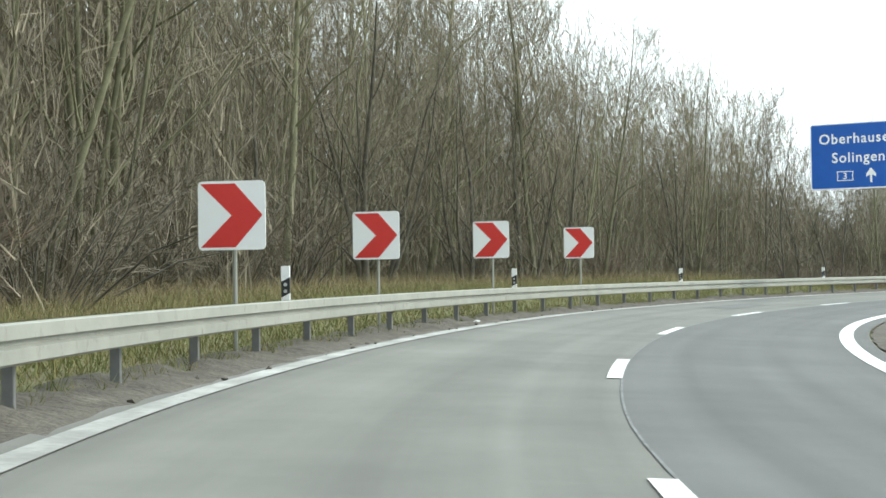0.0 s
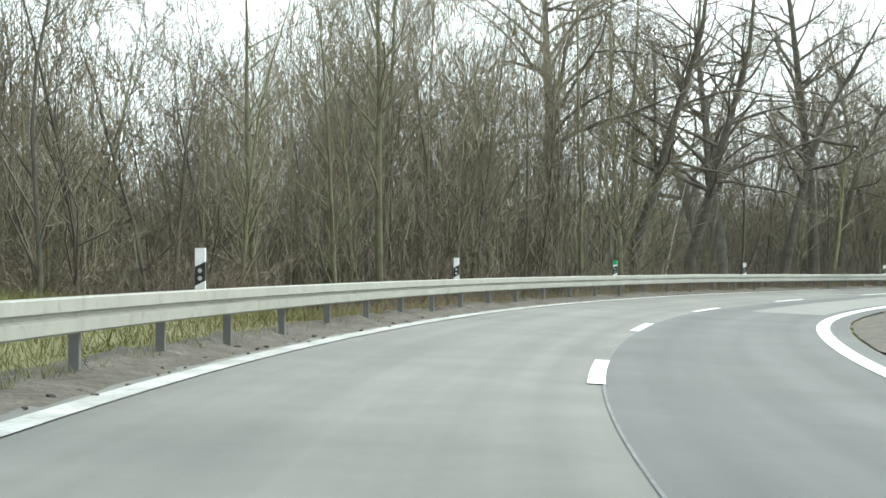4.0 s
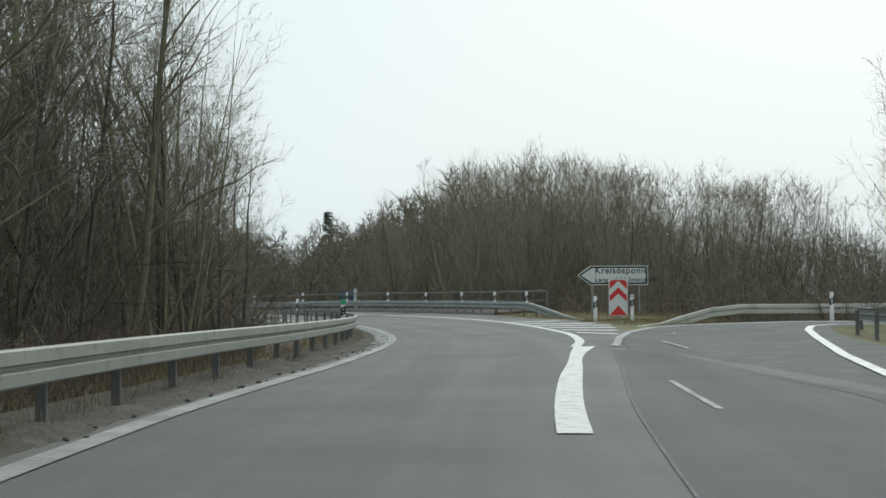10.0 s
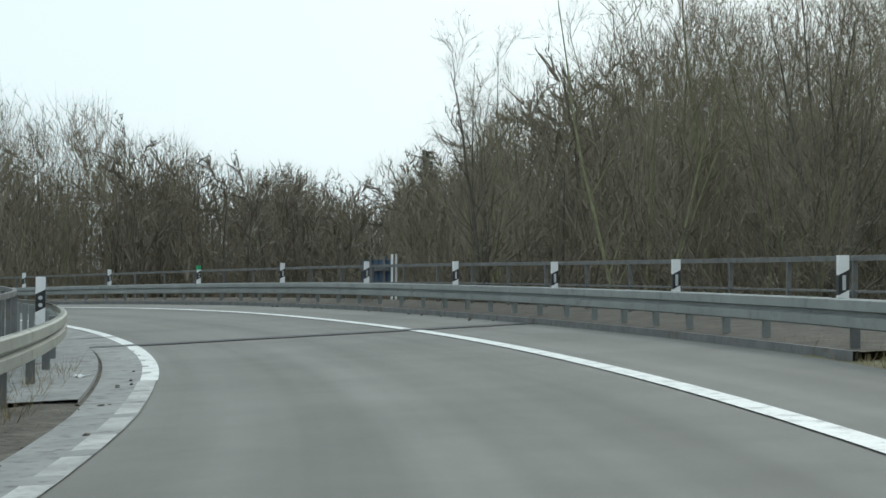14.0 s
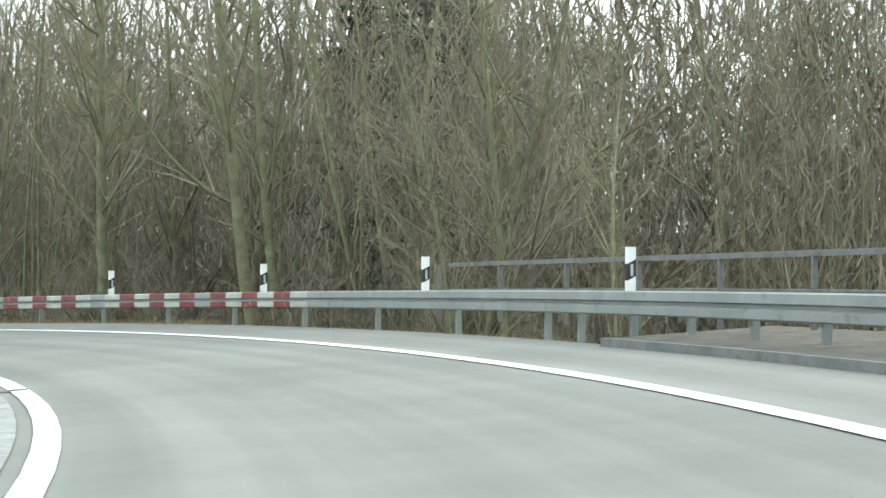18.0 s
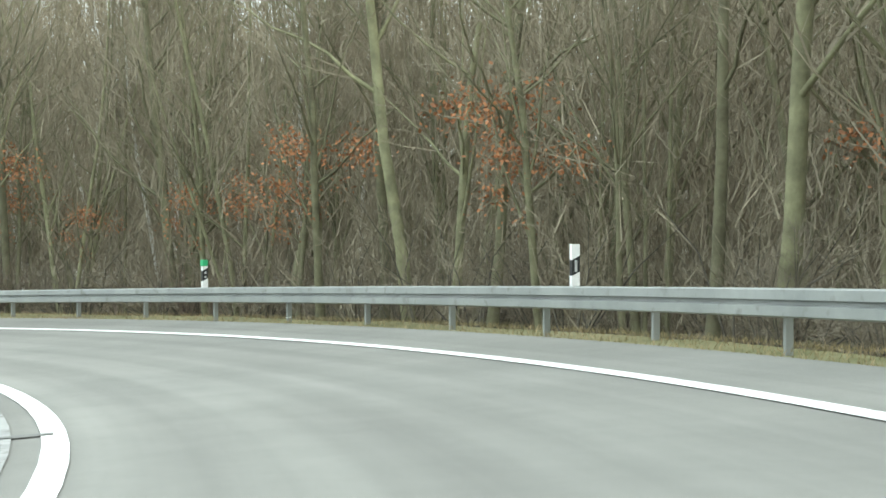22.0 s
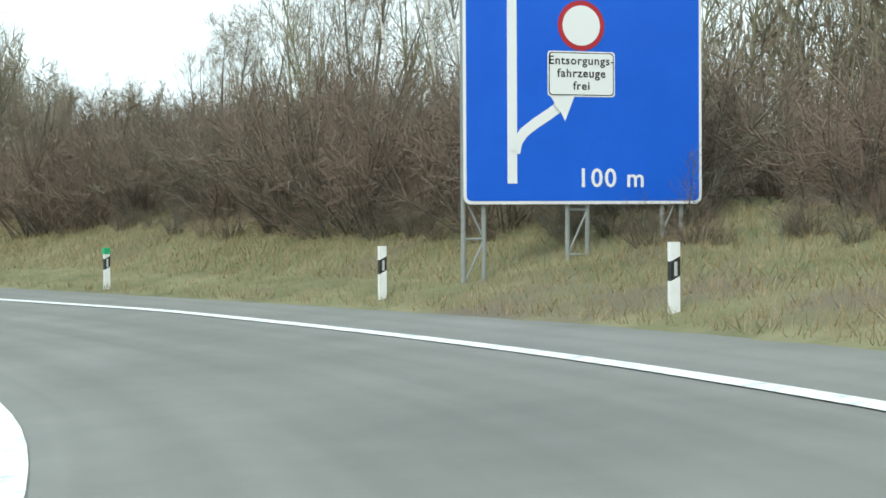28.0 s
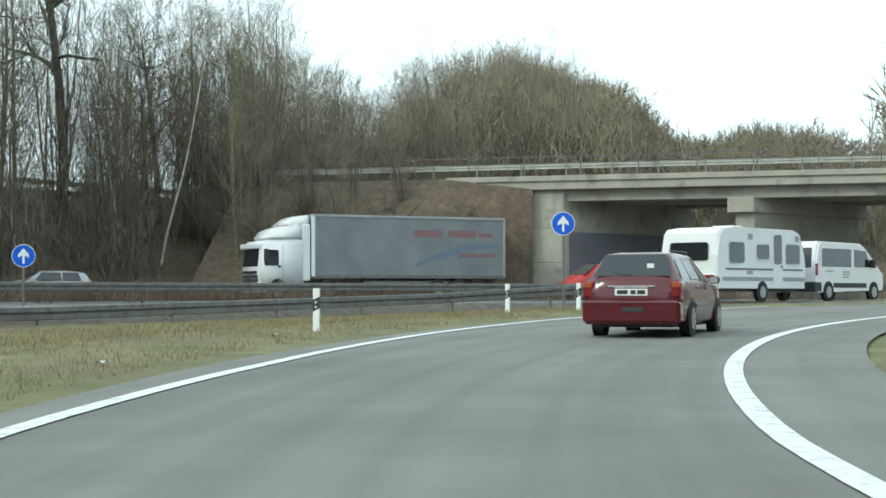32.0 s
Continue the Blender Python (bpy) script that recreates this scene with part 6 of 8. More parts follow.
# thin trees where the slope's wood ends
for x, y, k, s in ((94, 91.5, "round", 1.0), (97, 94, "round", 0.95), (92, 92.5, "round", 1.05), (99, 97, "round", 0.9), (96, 97, "pole", 0.8), (90.5, 90.0, "round", 1.0), (88, 89, "pole", 0.9)):
    plant(k, x, y, s)
# far side of the motorway
for x, y, s in ((31.5, 66.5, 1.1), (33.5, 65.8, 0.85), (39, 68, 0.8), (46, 72, 0.8)):
    plant("birch", x, y, s, tilt=4)
for k in range(54):
    x = rng0.uniform(16, 84)
    i = ((M3C[:, 0] - x) ** 2).argmin()
    x, y = M3C[i] - MN[i] * rng0.uniform(20, 30)
    if clear(x, y, 9.0, 19.0):
        plant(pick("slim", "pole", "slim", "round"), x, y, rng0.uniform(0.75, 1.0), tilt=3)
for k in range(60):
    x = rng0.uniform(8, 84)
    i = ((M3C[:, 0] - x) ** 2).argmin()
    x, y = M3C[i] - MN[i] * rng0.uniform(19, 27)
    if clear(x, y, 8.5, 18.8):
        plant(pick("shrub", "redshrub"), x, y, rng0.uniform(0.5, 1.0))
for x, y, s in ((13, 64, 1.05), (17, 66, 0.95), (9, 60, 1.0), (21, 62, 1.0), (-18, 66, 1.0), (-26, 70, 1.0), (2, 56, 1.0)):
    plant("round", x, y, s, dz=0.5)

# conifers
def conifer(x, y, h, seed):
    rng = np.random.default_rng(seed)
    root = thing("conifer_tree", pose(x, y, float(ground_z(x, y))), "tall dark spruce above the bare woods", "tree", "spruces")
    wood, crown = Grow(), Grow()
    wood.tube([(0, 0, -0.5), (0, 0, h * 0.5), (0, 0, h)], [0.22, 0.13, 0.02], 6)
    for z in np.linspace(h * 0.15, h * 0.97, 34):
        for k in range(6):
            a = rng.uniform(0, math.tau)
            ln = (h - z) * 0.32 * rng.uniform(0.55, 1.2) + 0.25
            d = np.array([math.cos(a), math.sin(a), -0.12])
            wood.tube([(0, 0, z), tuple(np.array([0, 0, z]) + d * ln)], [0.03, 0.008], 3)
            g = rng.uniform(0.1, 1, 22)[:, None]
            crown.sliver(np.array([0, 0, z]) + d * ln * g, turned(np.repeat(d[None], 22, 0), rng, 25, 70) * 0.45 + np.array([0, 0, -0.1]), 0.09, rng)
    part("trunk", mesh_np("trunk", *wood.out(), M_BARKD), root)
    part("crown", mesh_np("crown", *crown.out(), M_NEEDLE), root)


conifer(156.5, 176, 15, 6)
conifer(159.5, 181, 14, 7)
conifer(157.5, 186.5, 14, 8)
conifer(214, 163, 15, 1)
conifer(136, 214, 14, 4)
conifer(131, 219, 13, 5)


# ---- the woods behind, too many to count ----
def wood_mass(name, places, arrs, bark, twig, label, least=0.22, share=1.0):
    """Joins many cheap trees into one crown mesh and one stem mesh."""
    rng = np.random.default_rng(len(places))
    wv, wf, cv, cf, nw, nc = [], [], [], [], 0, 0
    ground_at = ground_z(np.array([p[0] for p in places]), np.array([p[1] for p in places]))
    tops = [float(np.percentile(c[0][:, 2], 99.5)) for _, c in arrs]
    for (x, y, s), z in zip(places, ground_at):
        pick_ = int(rng.integers(len(arrs)))
        w, c = arrs[pick_]
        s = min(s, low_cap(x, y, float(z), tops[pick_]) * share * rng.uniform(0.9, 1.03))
        if s < least:
            continue
        a = rng.uniform(0, math.tau)
        side = max(s, min(0.75, s * 1.6))
        rot = np.array([[math.cos(a) * side, -math.sin(a) * side, 0], [math.sin(a) * side, math.cos(a) * side, 0], [0, 0, s]])
        base = np.array([x, y, z])
        wv.append(w[0] @ rot.T + base)
        wf.append(w[1] + nw)
        cv.append(c[0] @ rot.T + base)
        cf.append(c[1] + nc)
        nw, nc = nw + len(w[0]), nc + len(c[0])
    tagged(part(name, mesh_np(name, np.concatenate(wv), np.concatenate(wf), bark, True)), label[0], "woodland", kind="stuff")
    tagged(part(name + "_crowns", mesh_np(name, np.concatenate(cv), np.concatenate(cf), twig)), label[1], "woodland", kind="stuff")


def scatter(u0, u1, r0, r1, step, size=(0.8, 1.1), road=10.0, motor=20.5):
    out = []
    for u in np.arange(u0, u1, step / 13.0):
        for r in np.arange(min(r0, r1), max(r0, r1), step):
            x, y = spot(u + rng0.uniform(-0.5, 0.5) * step / 13, r + rng0.uniform(-0.5, 0.5) * step)
            if clear(x, y, road, motor):
                out.append((x, y, rng0.uniform(*size)))
    return out


def rect(x0, x1, y0, y1, step, size=(0.8, 1.1), road=12.0, motor=21.0):
    out = []
    for x in np.arange(x0, x1, step):
        for y in np.arange(y0, y1, step):
            a, b = x + rng0.uniform(-0.5, 0.5) * step, y + rng0.uniform(-0.5, 0.5) * step
            if clear(a, b, road, motor):
                out.append((a, b, rng0.uniform(*size)))
    return out


def beyond_edge(p, more):
    d2 = ((RC - np.array(p[:2])) ** 2).sum(1)
    return d2.min() > (abs(edge(RU[d2.argmin()])) + more) ** 2


MOSSY = ("mossy stems of the bare wood beside the road", "bare brown crowns of the wood beside the road")
left_woods = [p for p in scatter(-3.5, 6.2, -17, -9, 3.4, (1.05, 1.35)) + scatter(2.0, 6.2, -25, -16, 3.6, (1.05, 1.3)) if beyond_edge(p, 2.0)]
wood_mass("woodland", left_woods, LOW["wood"], M_BARK, M_TWIG, MOSSY)
deep = [p for p in scatter(-4.0, 6.6, -40, -10, 2.9, (1.25, 1.65), 9, 22) + scatter(6.6, 9.5, -30, -9, 2.9, (1.25, 1.6), 9, 20) + scatter(9.5, 11.5, -30, -10, 3.8, (0.9, 1.2), 9, 20) + scatter(2.5, 8.5, -52, -34, 4.5, (1.2, 1.5), 10, 22) if beyond_edge(p, 1.4)]
near = [p for p in scatter(-4.0, 9.4, -34, -8.5, 2.6, (1.25, 1.65), 8.5, 22) if beyond_edge(p, 1.2) and not beyond_edge(p, 14)]
wood_mass("thicket", near, LOW["fine_thicket"], M_BARK, M_TWIG, ("thin stems in the wood beside the road", "fine bare twigs in the wood beside the road"))
wood_mass("thicket", [p for p in deep if beyond_edge(p, 9)], LOW["thicket"], M_BARK, M_TWIG, ("thin stems deep in the wood beside the road", "dense bare twigs deep in the wood"), share=0.96)
wood_mass("woodland", scatter(6.0, 13.4, -22, -8.5, 3.0, (0.85, 1.15), 7.5, 19.5), LOW["mass"], M_BARKD, M_TWIGD, ("dark stems of the wood on the slope", "dark bare crowns of the wood on the slope"))
outer_woods = scatter(17.9, 26.4, 12, 19, 3.3, (0.95, 1.25), 11)
wood_mass("woodland", outer_woods, LOW["wood"], M_BARK, M_TWIG, ("mossy stems of the wood outside the loop", "bare brown crowns of the wood outside the loop"))
near = scatter(16.6, 22.0, 11.5, 22, 3.2, (0.65, 0.95), 10.5, 19) + scatter(22.0, 26.4, 11.5, 22, 3.2, (0.9, 1.3), 10.5, 19) + scatter(16.6, 20.4, 22, 42, 3.2, (1.1, 1.5), 11, 19)
wood_mass("thicket", near, LOW["fine_thicket"], M_BARK, M_TWIG, ("thin stems in the wood outside the loop", "fine bare twigs in the wood outside the loop"))
deep = scatter(20.4, 24.6, 22, 38, 3.4, (1.1, 1.5), 11)
wood_mass("thicket", deep, LOW["thicket"], M_BARK, M_TWIG, ("thin stems deep in the wood outside the loop", "dense bare twigs deep in the wood outside the loop"), share=0.9)
wood_mass("thicket", rect(172, 232, 122, 190, 5.0, (0.8, 1.1), 20, 20), LOW["thicket"], M_BARKD, M_TWIGD, ("thin stems of the wood on the far rise", "dense bare twigs on the far rise"), share=0.92)
beside = rect(130, 190, 78, 122, 4.4, (0.95, 1.15), 13, 19)
wood_mass("woodland", beside, LOW["vase"], M_BARKD, M_TWIG, ("stems of the wood beside the bridge", "bare crowns of the wood beside the bridge"))
wood_mass("woodland", rect(114, 176, 44, 80, 4.6, (0.9, 1.1), 13, 20), LOW["vase"], M_BARKD, M_TWIG, ("stems of the wood beyond the branch road", "bare crowns of the wood beyond the branch road"))
wood_mass("thicket", rect(140, 205, 104, 152, 4.0, (0.9, 1.2), 11, 19) + rect(116, 190, 46, 122, 4.2, (0.45, 0.7), 10.5, 19.5), LOW["low_thicket"], M_BARKD, M_TWIGD, ("thin stems of the dark thicket under the trees", "dark dense thicket under the trees"), 0.1)
beyond = scatter(23.0, 30.0, 36, 54, 4.1, (1.2, 1.45)) + scatter(30.0, 32.2, 35, 52, 4.1, (0.95, 1.15)) + [p for p in scatter(33.0, 37, 24, 56, 5.0) if p[1] > 116]
wood_mass("woodland", beyond, LOW["mass"], M_BARK, M_TWIG, ("stems of the wood beyond the lower road", "bare crowns of the wood beyond the lower road"))
wood_mass("thicket", scatter(23.0, 32.2, 37, 56, 3.8, (0.9, 1.3)) + scatter(22.0, 29.0, 56, 74, 5.0, (1.2, 1.5)), LOW["thicket"], M_BARK, M_TWIG, ("thin stems deep in the wood beyond the lower road", "dense bare twigs beyond the lower road"))
wood_mass("thicket", scatter(24.0, 31.0, 35, 50, 3.4, (1.1, 1.45)), LOW["fine_thicket"], M_BARK, M_TWIG, ("thin stems at the edge of the wood beyond the lower road", "fine bare twigs at the edge of the wood beyond the lower road"))
slope = []
for x in np.arange(-95, 92, 3.6):
    i = ((M3C[:, 0] - x) ** 2).argmin()
    for o in np.arange(20.5, 34, 3.4):
        a, b = M3C[i] - MN[i] * (o + rng0.uniform(-1, 1)) + MT[i] * rng0.uniform(-1.5, 1.5)
        if clear(a, b, 8.5, 19.2) and not -30 < a < 12:
            slope.append((a, b, rng0.uniform(0.75, 1.05)))
wood_mass("woodland", slope, LOW["vase"], M_BARKD, M_TWIGD, ("dark stems of trees on the motorway bank", "dark bare crowns on the motorway bank"))
wood_mass("thicket", slope, LOW["low_thicket"], M_BARKD, M_TWIGD, ("thin stems of the thicket on the motorway bank", "dark dense thicket on the motorway bank"), 0.1)
steep = slope[::2] + [(x + rng0.uniform(-1, 1), y + rng0.uniform(-1, 1), s * 1.25) for x, y, s in slope if 16 < x < 80]
wood_mass("thicket", steep, LOW["fine_thicket"], M_BARKD, M_TWIGD, ("thin dark stems on the motorway bank", "fine dark twigs on the motorway bank"), share=0.85)
north = rect(158, 190, 118, 150, 4.5, (0.9, 1.2), 16, 14) + rect(160, 290, 128, 290, 9.5, (0.95, 1.2), 24, 21)
wood_mass("woodland", north, LOW["far"], M_BARKD, M_TWIGD, ("stems of the woods beyond the motorway", "bare crowns of the woods beyond the motorway"))
wood_mass("woodland", rect(180, 290, 10, 128, 7.5, (0.95, 1.2), 20, 24), LOW["far"], M_BARKD, M_TWIGD, ("stems of the far woods behind the branch road", "bare crowns of the far woods behind the branch road"), share=0.6)
beyond_bridge = rect(-120, 14, -25, 74, 7.5, (0.9, 1.2), 20, 22)
wood_mass("woodland", beyond_bridge, LOW["far"], M_BARKD, M_TWIGD, ("stems of the woods beyond the road bridge", "bare crowns of the woods beyond the road bridge"))
far = [p for p in rect(-120, 330, -40, 330, 18, (0.95, 1.25), 48, 30) if not (p[0] > 150 and p[1] > 10) and not (-120 < p[0] < 14 and -25 < p[1] < 74)]
wood_mass("woodland", far, LOW["far"], M_BARKD, M_TWIGD, ("stems of the distant woods", "bare crowns of the distant woods"))
hedge = scatter(23.0, 32.0, 35, 47, 3.0, (0.9, 1.5)) + scatter(18.4, 26.4, 9.8, 20, 2.4, (0.6, 1.0), 8.3) + [p for p in scatter(-3, 6.3, -20, -8, 2.6, (0.5, 0.9), 8.0) if beyond_edge(p, 0.2)]
wood_mass("undergrowth", hedge, LOW["brush"], M_BARKD, M_TWIG, ("stalks of the undergrowth", "thin bare twigs of the undergrowth"))
bank = scatter(26.8, 29.5, 13, 22, 2.0, (0.3, 0.5), 9.5) + scatter(29.5, 33.2, 13, 24, 2.0, (0.7, 1.15), 9.5) + scatter(6.2, 13.4, -14, -6.0, 2.1, (0.4, 0.75), 5.6, 19.5) + scatter(14.2, 15.2, 9, 20, 2.4, (0.5, 0.9), 8.5)
wood_mass("undergrowth", bank, LOW["brush"], M_BARKD, M_TWIGR, ("stalks of reddish undergrowth", "reddish bare twigs of the undergrowth"))
low_belt = rect(108, 176, 62, 92, 3.4, (0.8, 1.2), 9.5, 20.5) + scatter(15.4, 18.6, 10, 34, 3.2, (0.8, 1.3), 9.5, 19.5)
wood_mass("undergrowth", low_belt, LOW["brush"], M_BARKD, M_TWIGD, ("stalks of dense thicket", "dense bare thicket"))


# ---- grasses ----
def blades(name, spots_, material, label, h=(0.08, 0.25), w=0.012):
    rng = np.random.default_rng(len(spots_))
    p = np.asarray(spots_, float)
    n = len(p)
    a = rng.uniform(0, math.tau, n)
    d = np.stack([np.cos(a), np.sin(a), 0 * a], 1)
    hh = rng.uniform(*h, n)[:, None]
    tip = p + np.stack([rng.normal(size=n) * 0.5, rng.normal(size=n) * 0.5, np.ones(n)], 1) * hh
    v = np.stack([p - d * w / 2, p + d * w / 2, tip], 1).reshape(-1, 3)
    tagged(part(name, mesh_np(name, v, np.arange(3 * n).reshape(-1, 3), material)), label, "grass", kind="stuff")


def sown(u0, u1, ra, rb, n, seed, rise=None):
    rng = np.random.default_rng(seed)
    u = rng.uniform(u0, u1, n)
    f = rng.uniform(0, 1, n)
    lo = ra(u) if callable(ra) else ra
    hi = rb(u) if callable(rb) else rb
    r = lo + (hi - lo) * f
    p = at(u, r)
    g = ground_z(p[:, 0], p[:, 1])
    p[:, 2] = np.where(np.abs(r) < 9.5, np.maximum(g, p[:, 2] + (rise(r) if rise else -0.05)), g) if rise else g + 0.02
    return p


blades("grass", sown(-2, 6.4, -4.4, lambda u: np.maximum(edge(u) + 0.5, -16), 60000, 1), M_BLADEG, "green and straw coloured grass behind the rail", (0.08, 0.3), 0.018)
blades("grass", sown(-2, 5.5, -4.6, -3.45, 14000, 11, lambda r: np.interp(r, [-4.6, -3.45], [0.0, 0.03])), M_BLADEG, "short green grass under the guard rail", (0.04, 0.16), 0.012)
blades("tall_dry_grass", sown(0.6, 5.8, lambda u: edge(u) - 1, lambda u: edge(u) + 2.6, 14000, 2), M_REED, "tall pale dry grass before the wood", (0.25, 0.6), 0.01)
blades("grass", sown(19.4, 26.9, 5.6, 7.6, 30000, 3, lambda r: np.interp(r, [5.5, 7.7], [0.0, -0.4])), M_BLADE, "short winter grass under the guard rail", (0.02, 0.1), 0.01)
blades("grass", sown(26.8, 33.5, lambda u: np.interp(u, [26.8, 29.5, 31.5, 33.5], [5.7, 5.6, 4.7, 4.0]), 13.0, 90000, 4, lambda r: np.interp(r, [5.5, 9], [0.0, 0.28])), M_BLADE, "pale winter grass on the roadside bank", (0.06, 0.24), 0.014)
blades("grass", sown(30.5, 37, lambda u: np.interp(u, [30.4, 32, 34, 37], [-2.2, -3.4, -4.8, -6.4]), lambda u: np.interp(u, [30, 34, 37], [-12, -15, -10]), 70000, 5, lambda r: 0 * r - 0.0), M_BLADE, "winter grass of the island beside the motorway", (0.04, 0.16), 0.013)
blades("dry_stalks", sown(5.5, 15.5, lambda u: np.interp(u, [5, 13, 15.5], [-5.2, -4.8, -4.2]), lambda u: np.interp(u, [5, 12, 15.5], [-3.4, -3.2, -2.5]), 16000, 6, lambda r: 0 * r - 0.04), M_REED, "dry stalks and withered grass under the rail", (0.06, 0.35), 0.009)
blades("grass", sown(13.4, 15.3, lambda u: np.interp(u, [13.4, 14.4, 15.3], [5.3, 4.7, 5.5]), 9.0, 9000, 7, lambda r: np.interp(r, [5, 9], [0, -0.1])), M_BLADE, "short grass at the fork", (0.05, 0.2), 0.012)


_k = np.where((M3C[:, 0] > 4) & (M3C[:, 0] < 82))[0]
_r = np.random.default_rng(21)
_i = _r.choice(_k, 26000)
_o = _r.uniform(-1.3, 1.3, len(_i))[:, None]
_p = M3C[_i] + _o * MN[_i] + _r.uniform(-1.2, 1.2, (len(_i), 1)) * MT[_i]
blades("median_brush", np.c_[_p, np.full(len(_p), MZ + 0.05)], M_TWIGR, "low bare brown brush between the carriageways", (0.4, 1.05), 0.022)
def evergreen_bush(x, y, wide, tall, seed):
    """A rounded bush of short leafy sprays round a few lobes."""
    rng, g = np.random.default_rng(seed), Grow()
    z = float(ground_z(x, y))
    for k in range(9):
        a, q = rng.uniform(0, math.tau), rng.uniform(0.15, 0.6)
        lobe = np.array([x + wide * q * math.cos(a), y + wide * q * math.sin(a), z + tall * rng.uniform(0.25, 0.72)])
        d = rng.normal(size=(620, 3))
        d = d / np.linalg.norm(d, axis=1, keepdims=True) * rng.uniform(0.55, 1.05, (620, 1))
        g.sliver(lobe + d * np.array([0.5, 0.5, 0.42]) * wide, d * 0.24 + np.array([0, 0, 0.1]), 0.055, rng)
    tagged(part("evergreen_bush", mesh_np("evergreen_bush", *g.out(), M_BUSH)), "dark olive green rounded evergreen bush on the bank", "shrub")


evergreen_bush(33.9, 140.7, 0.95, 1.9, 4)


# ---- vehicles ----
def loft(rings):
    """A closed shell through rings of equal length."""
    bm = bmesh.new()
    vs = [[bm.verts.new(p) for p in ring] for ring in rings]
    n = len(rings[0])
    for a, b in zip(vs, vs[1:]):
        for k in range(n):
            bm.faces.new((a[k], a[(k + 1) % n], b[(k + 1) % n], b[k]))
    bm.faces.new(vs[0][::-1])
    bm.faces.new(vs[-1])
    return bm


def car_shell(secs):
    """Rings across a car: (x, half width, sill z, waist z, roof z, roof half width)."""
    rings = []
    for x, w, z0, zw, zr, wr in secs:
        half = [(w * 0.86, z0), (w * 0.97, z0 + 0.10), (w, z0 + (zw - z0) * 0.55), (w * 0.975, zw - 0.03), (w * 0.95, zw), (wr * 1.02, zr - 0.10), (wr * 0.93, zr - 0.025), (wr * 0.6, zr)]
        rings.append([(x, y, z) for y, z in half] + [(x, -y, z) for y, z in half[::-1]])
    return loft(rings)


def quad_panel(name, pts, off, material, root, label=""):
    """A thin pane laid off metres proud of a body, through coplanar corners."""
    bm = bmesh.new()
    a, b, c = Vector(pts[0]), Vector(pts[1]), Vector(pts[2])
    n = (b - a).cross(c - a).normalized()
    lo = [bm.verts.new(Vector(p) + n * (off - 0.012)) for p in pts]
    hi = [bm.verts.new(Vector(p) + n * off) for p in pts]
    bm.faces.new(hi)
    bm.faces.new(lo[::-1])
    for k in range(len(pts)):
        bm.faces.new((lo[k], lo[(k + 1) % len(pts)], hi[(k + 1) % len(pts)], hi[k]))
    return part(name, bm_mesh(name, bm, material), root, None, label)


def disc(bm, y0, y1, r, n=20):
    a = [bm.verts.new((r * math.cos(k * math.tau / n), y0, r * math.sin(k * math.tau / n))) for k in range(n)]
    b = [bm.verts.new((r * math.cos(k * math.tau / n), y1, r * math.sin(k * math.tau / n))) for k in range(n)]
    for k in range(n):
        bm.faces.new((a[k], a[(k + 1) % n], b[(k + 1) % n], b[k]))
    bm.faces.new(a)
    bm.faces.new(b[::-1])
    return bm


def wheel(root, x, y, r, side, width=0.2, rim_m=None):
    """side: +1 on the left, -1 on the right."""
    ty = part("wheel", bm_mesh("wheel", disc(bmesh.new(), -width / 2, width / 2, r, 24), M_RUBBER), root, pose(x, y, r))
    part("rim", bm_mesh("rim", disc(disc(bmesh.new(), side * width / 2 - 0.01, side * (width / 2 + 0.012), r * 0.62, 16), side * width / 2 - 0.01, side * (width / 2 + 0.03), r * 0.16, 10), rim_m or M_RIM), ty)
    bm = bmesh.new()
    for k in range(5):
        a = k * math.tau / 5
        disc_at = (r * 0.4 * math.cos(a), 0, r * 0.4 * math.sin(a))
        box(bm, disc_at[0] - r * 0.08, disc_at[0] + r * 0.08, side * (width / 2 + 0.004), side * (width / 2 + 0.016), disc_at[2] - r * 0.08, disc_at[2] + r * 0.08)
    part("rim_hole", bm_mesh("rim_hole", bm, M_TRIM), ty)
    return ty


def arch(root, x, y, r, side):
    bm = disc(bmesh.new(), y, y + side * 0.012, r * 1.16, 24)
    part("wheel_arch", bm_mesh("wheel_arch", bm, M_TRIM), root, pose(x, 0, r + 0.01))


def ground_pose(x, y, z, deg):
    return pose(x, y, z, 0, 0, deg)


# red estate car seen from behind; x is forward, its rear axle at x = 0
CARZ = float(at(34.55, 0)[2])
car = thing("estate_car", ground_pose(33.4, 124.6, CARZ + 0.005, 230), "dark red estate car with roof rails driving along the slip road", "car")
CAR = [(-1.01, 0.70, 0.34, 0.80, 0.86, 0.60), (-0.98, 0.80, 0.27, 0.90, 0.97, 0.66), (-0.93, 0.84, 0.23, 0.97, 1.05, 0.68), (-0.86, 0.86, 0.21, 0.995, 1.10, 0.68), (-0.72, 0.868, 0.2, 1.0, 1.29, 0.645), (-0.58, 0.87, 0.19, 1.0, 1.43, 0.62), (-0.42, 0.875, 0.18, 0.995, 1.475, 0.615), (0.0, 0.88, 0.18, 0.985, 1.495, 0.612),
       (0.6, 0.88, 0.18, 0.975, 1.50, 0.61), (1.2, 0.88, 0.18, 0.965, 1.485, 0.608), (1.55, 0.88, 0.18, 0.955, 1.45, 0.60), (1.95, 0.88, 0.18, 0.945, 1.33, 0.60), (2.5, 0.87, 0.18, 0.925, 1.02, 0.64), (3.1, 0.85, 0.2, 0.84, 0.90, 0.66), (3.45, 0.78, 0.24, 0.70, 0.76, 0.6), (3.56, 0.68, 0.3, 0.6, 0.64, 0.5)]
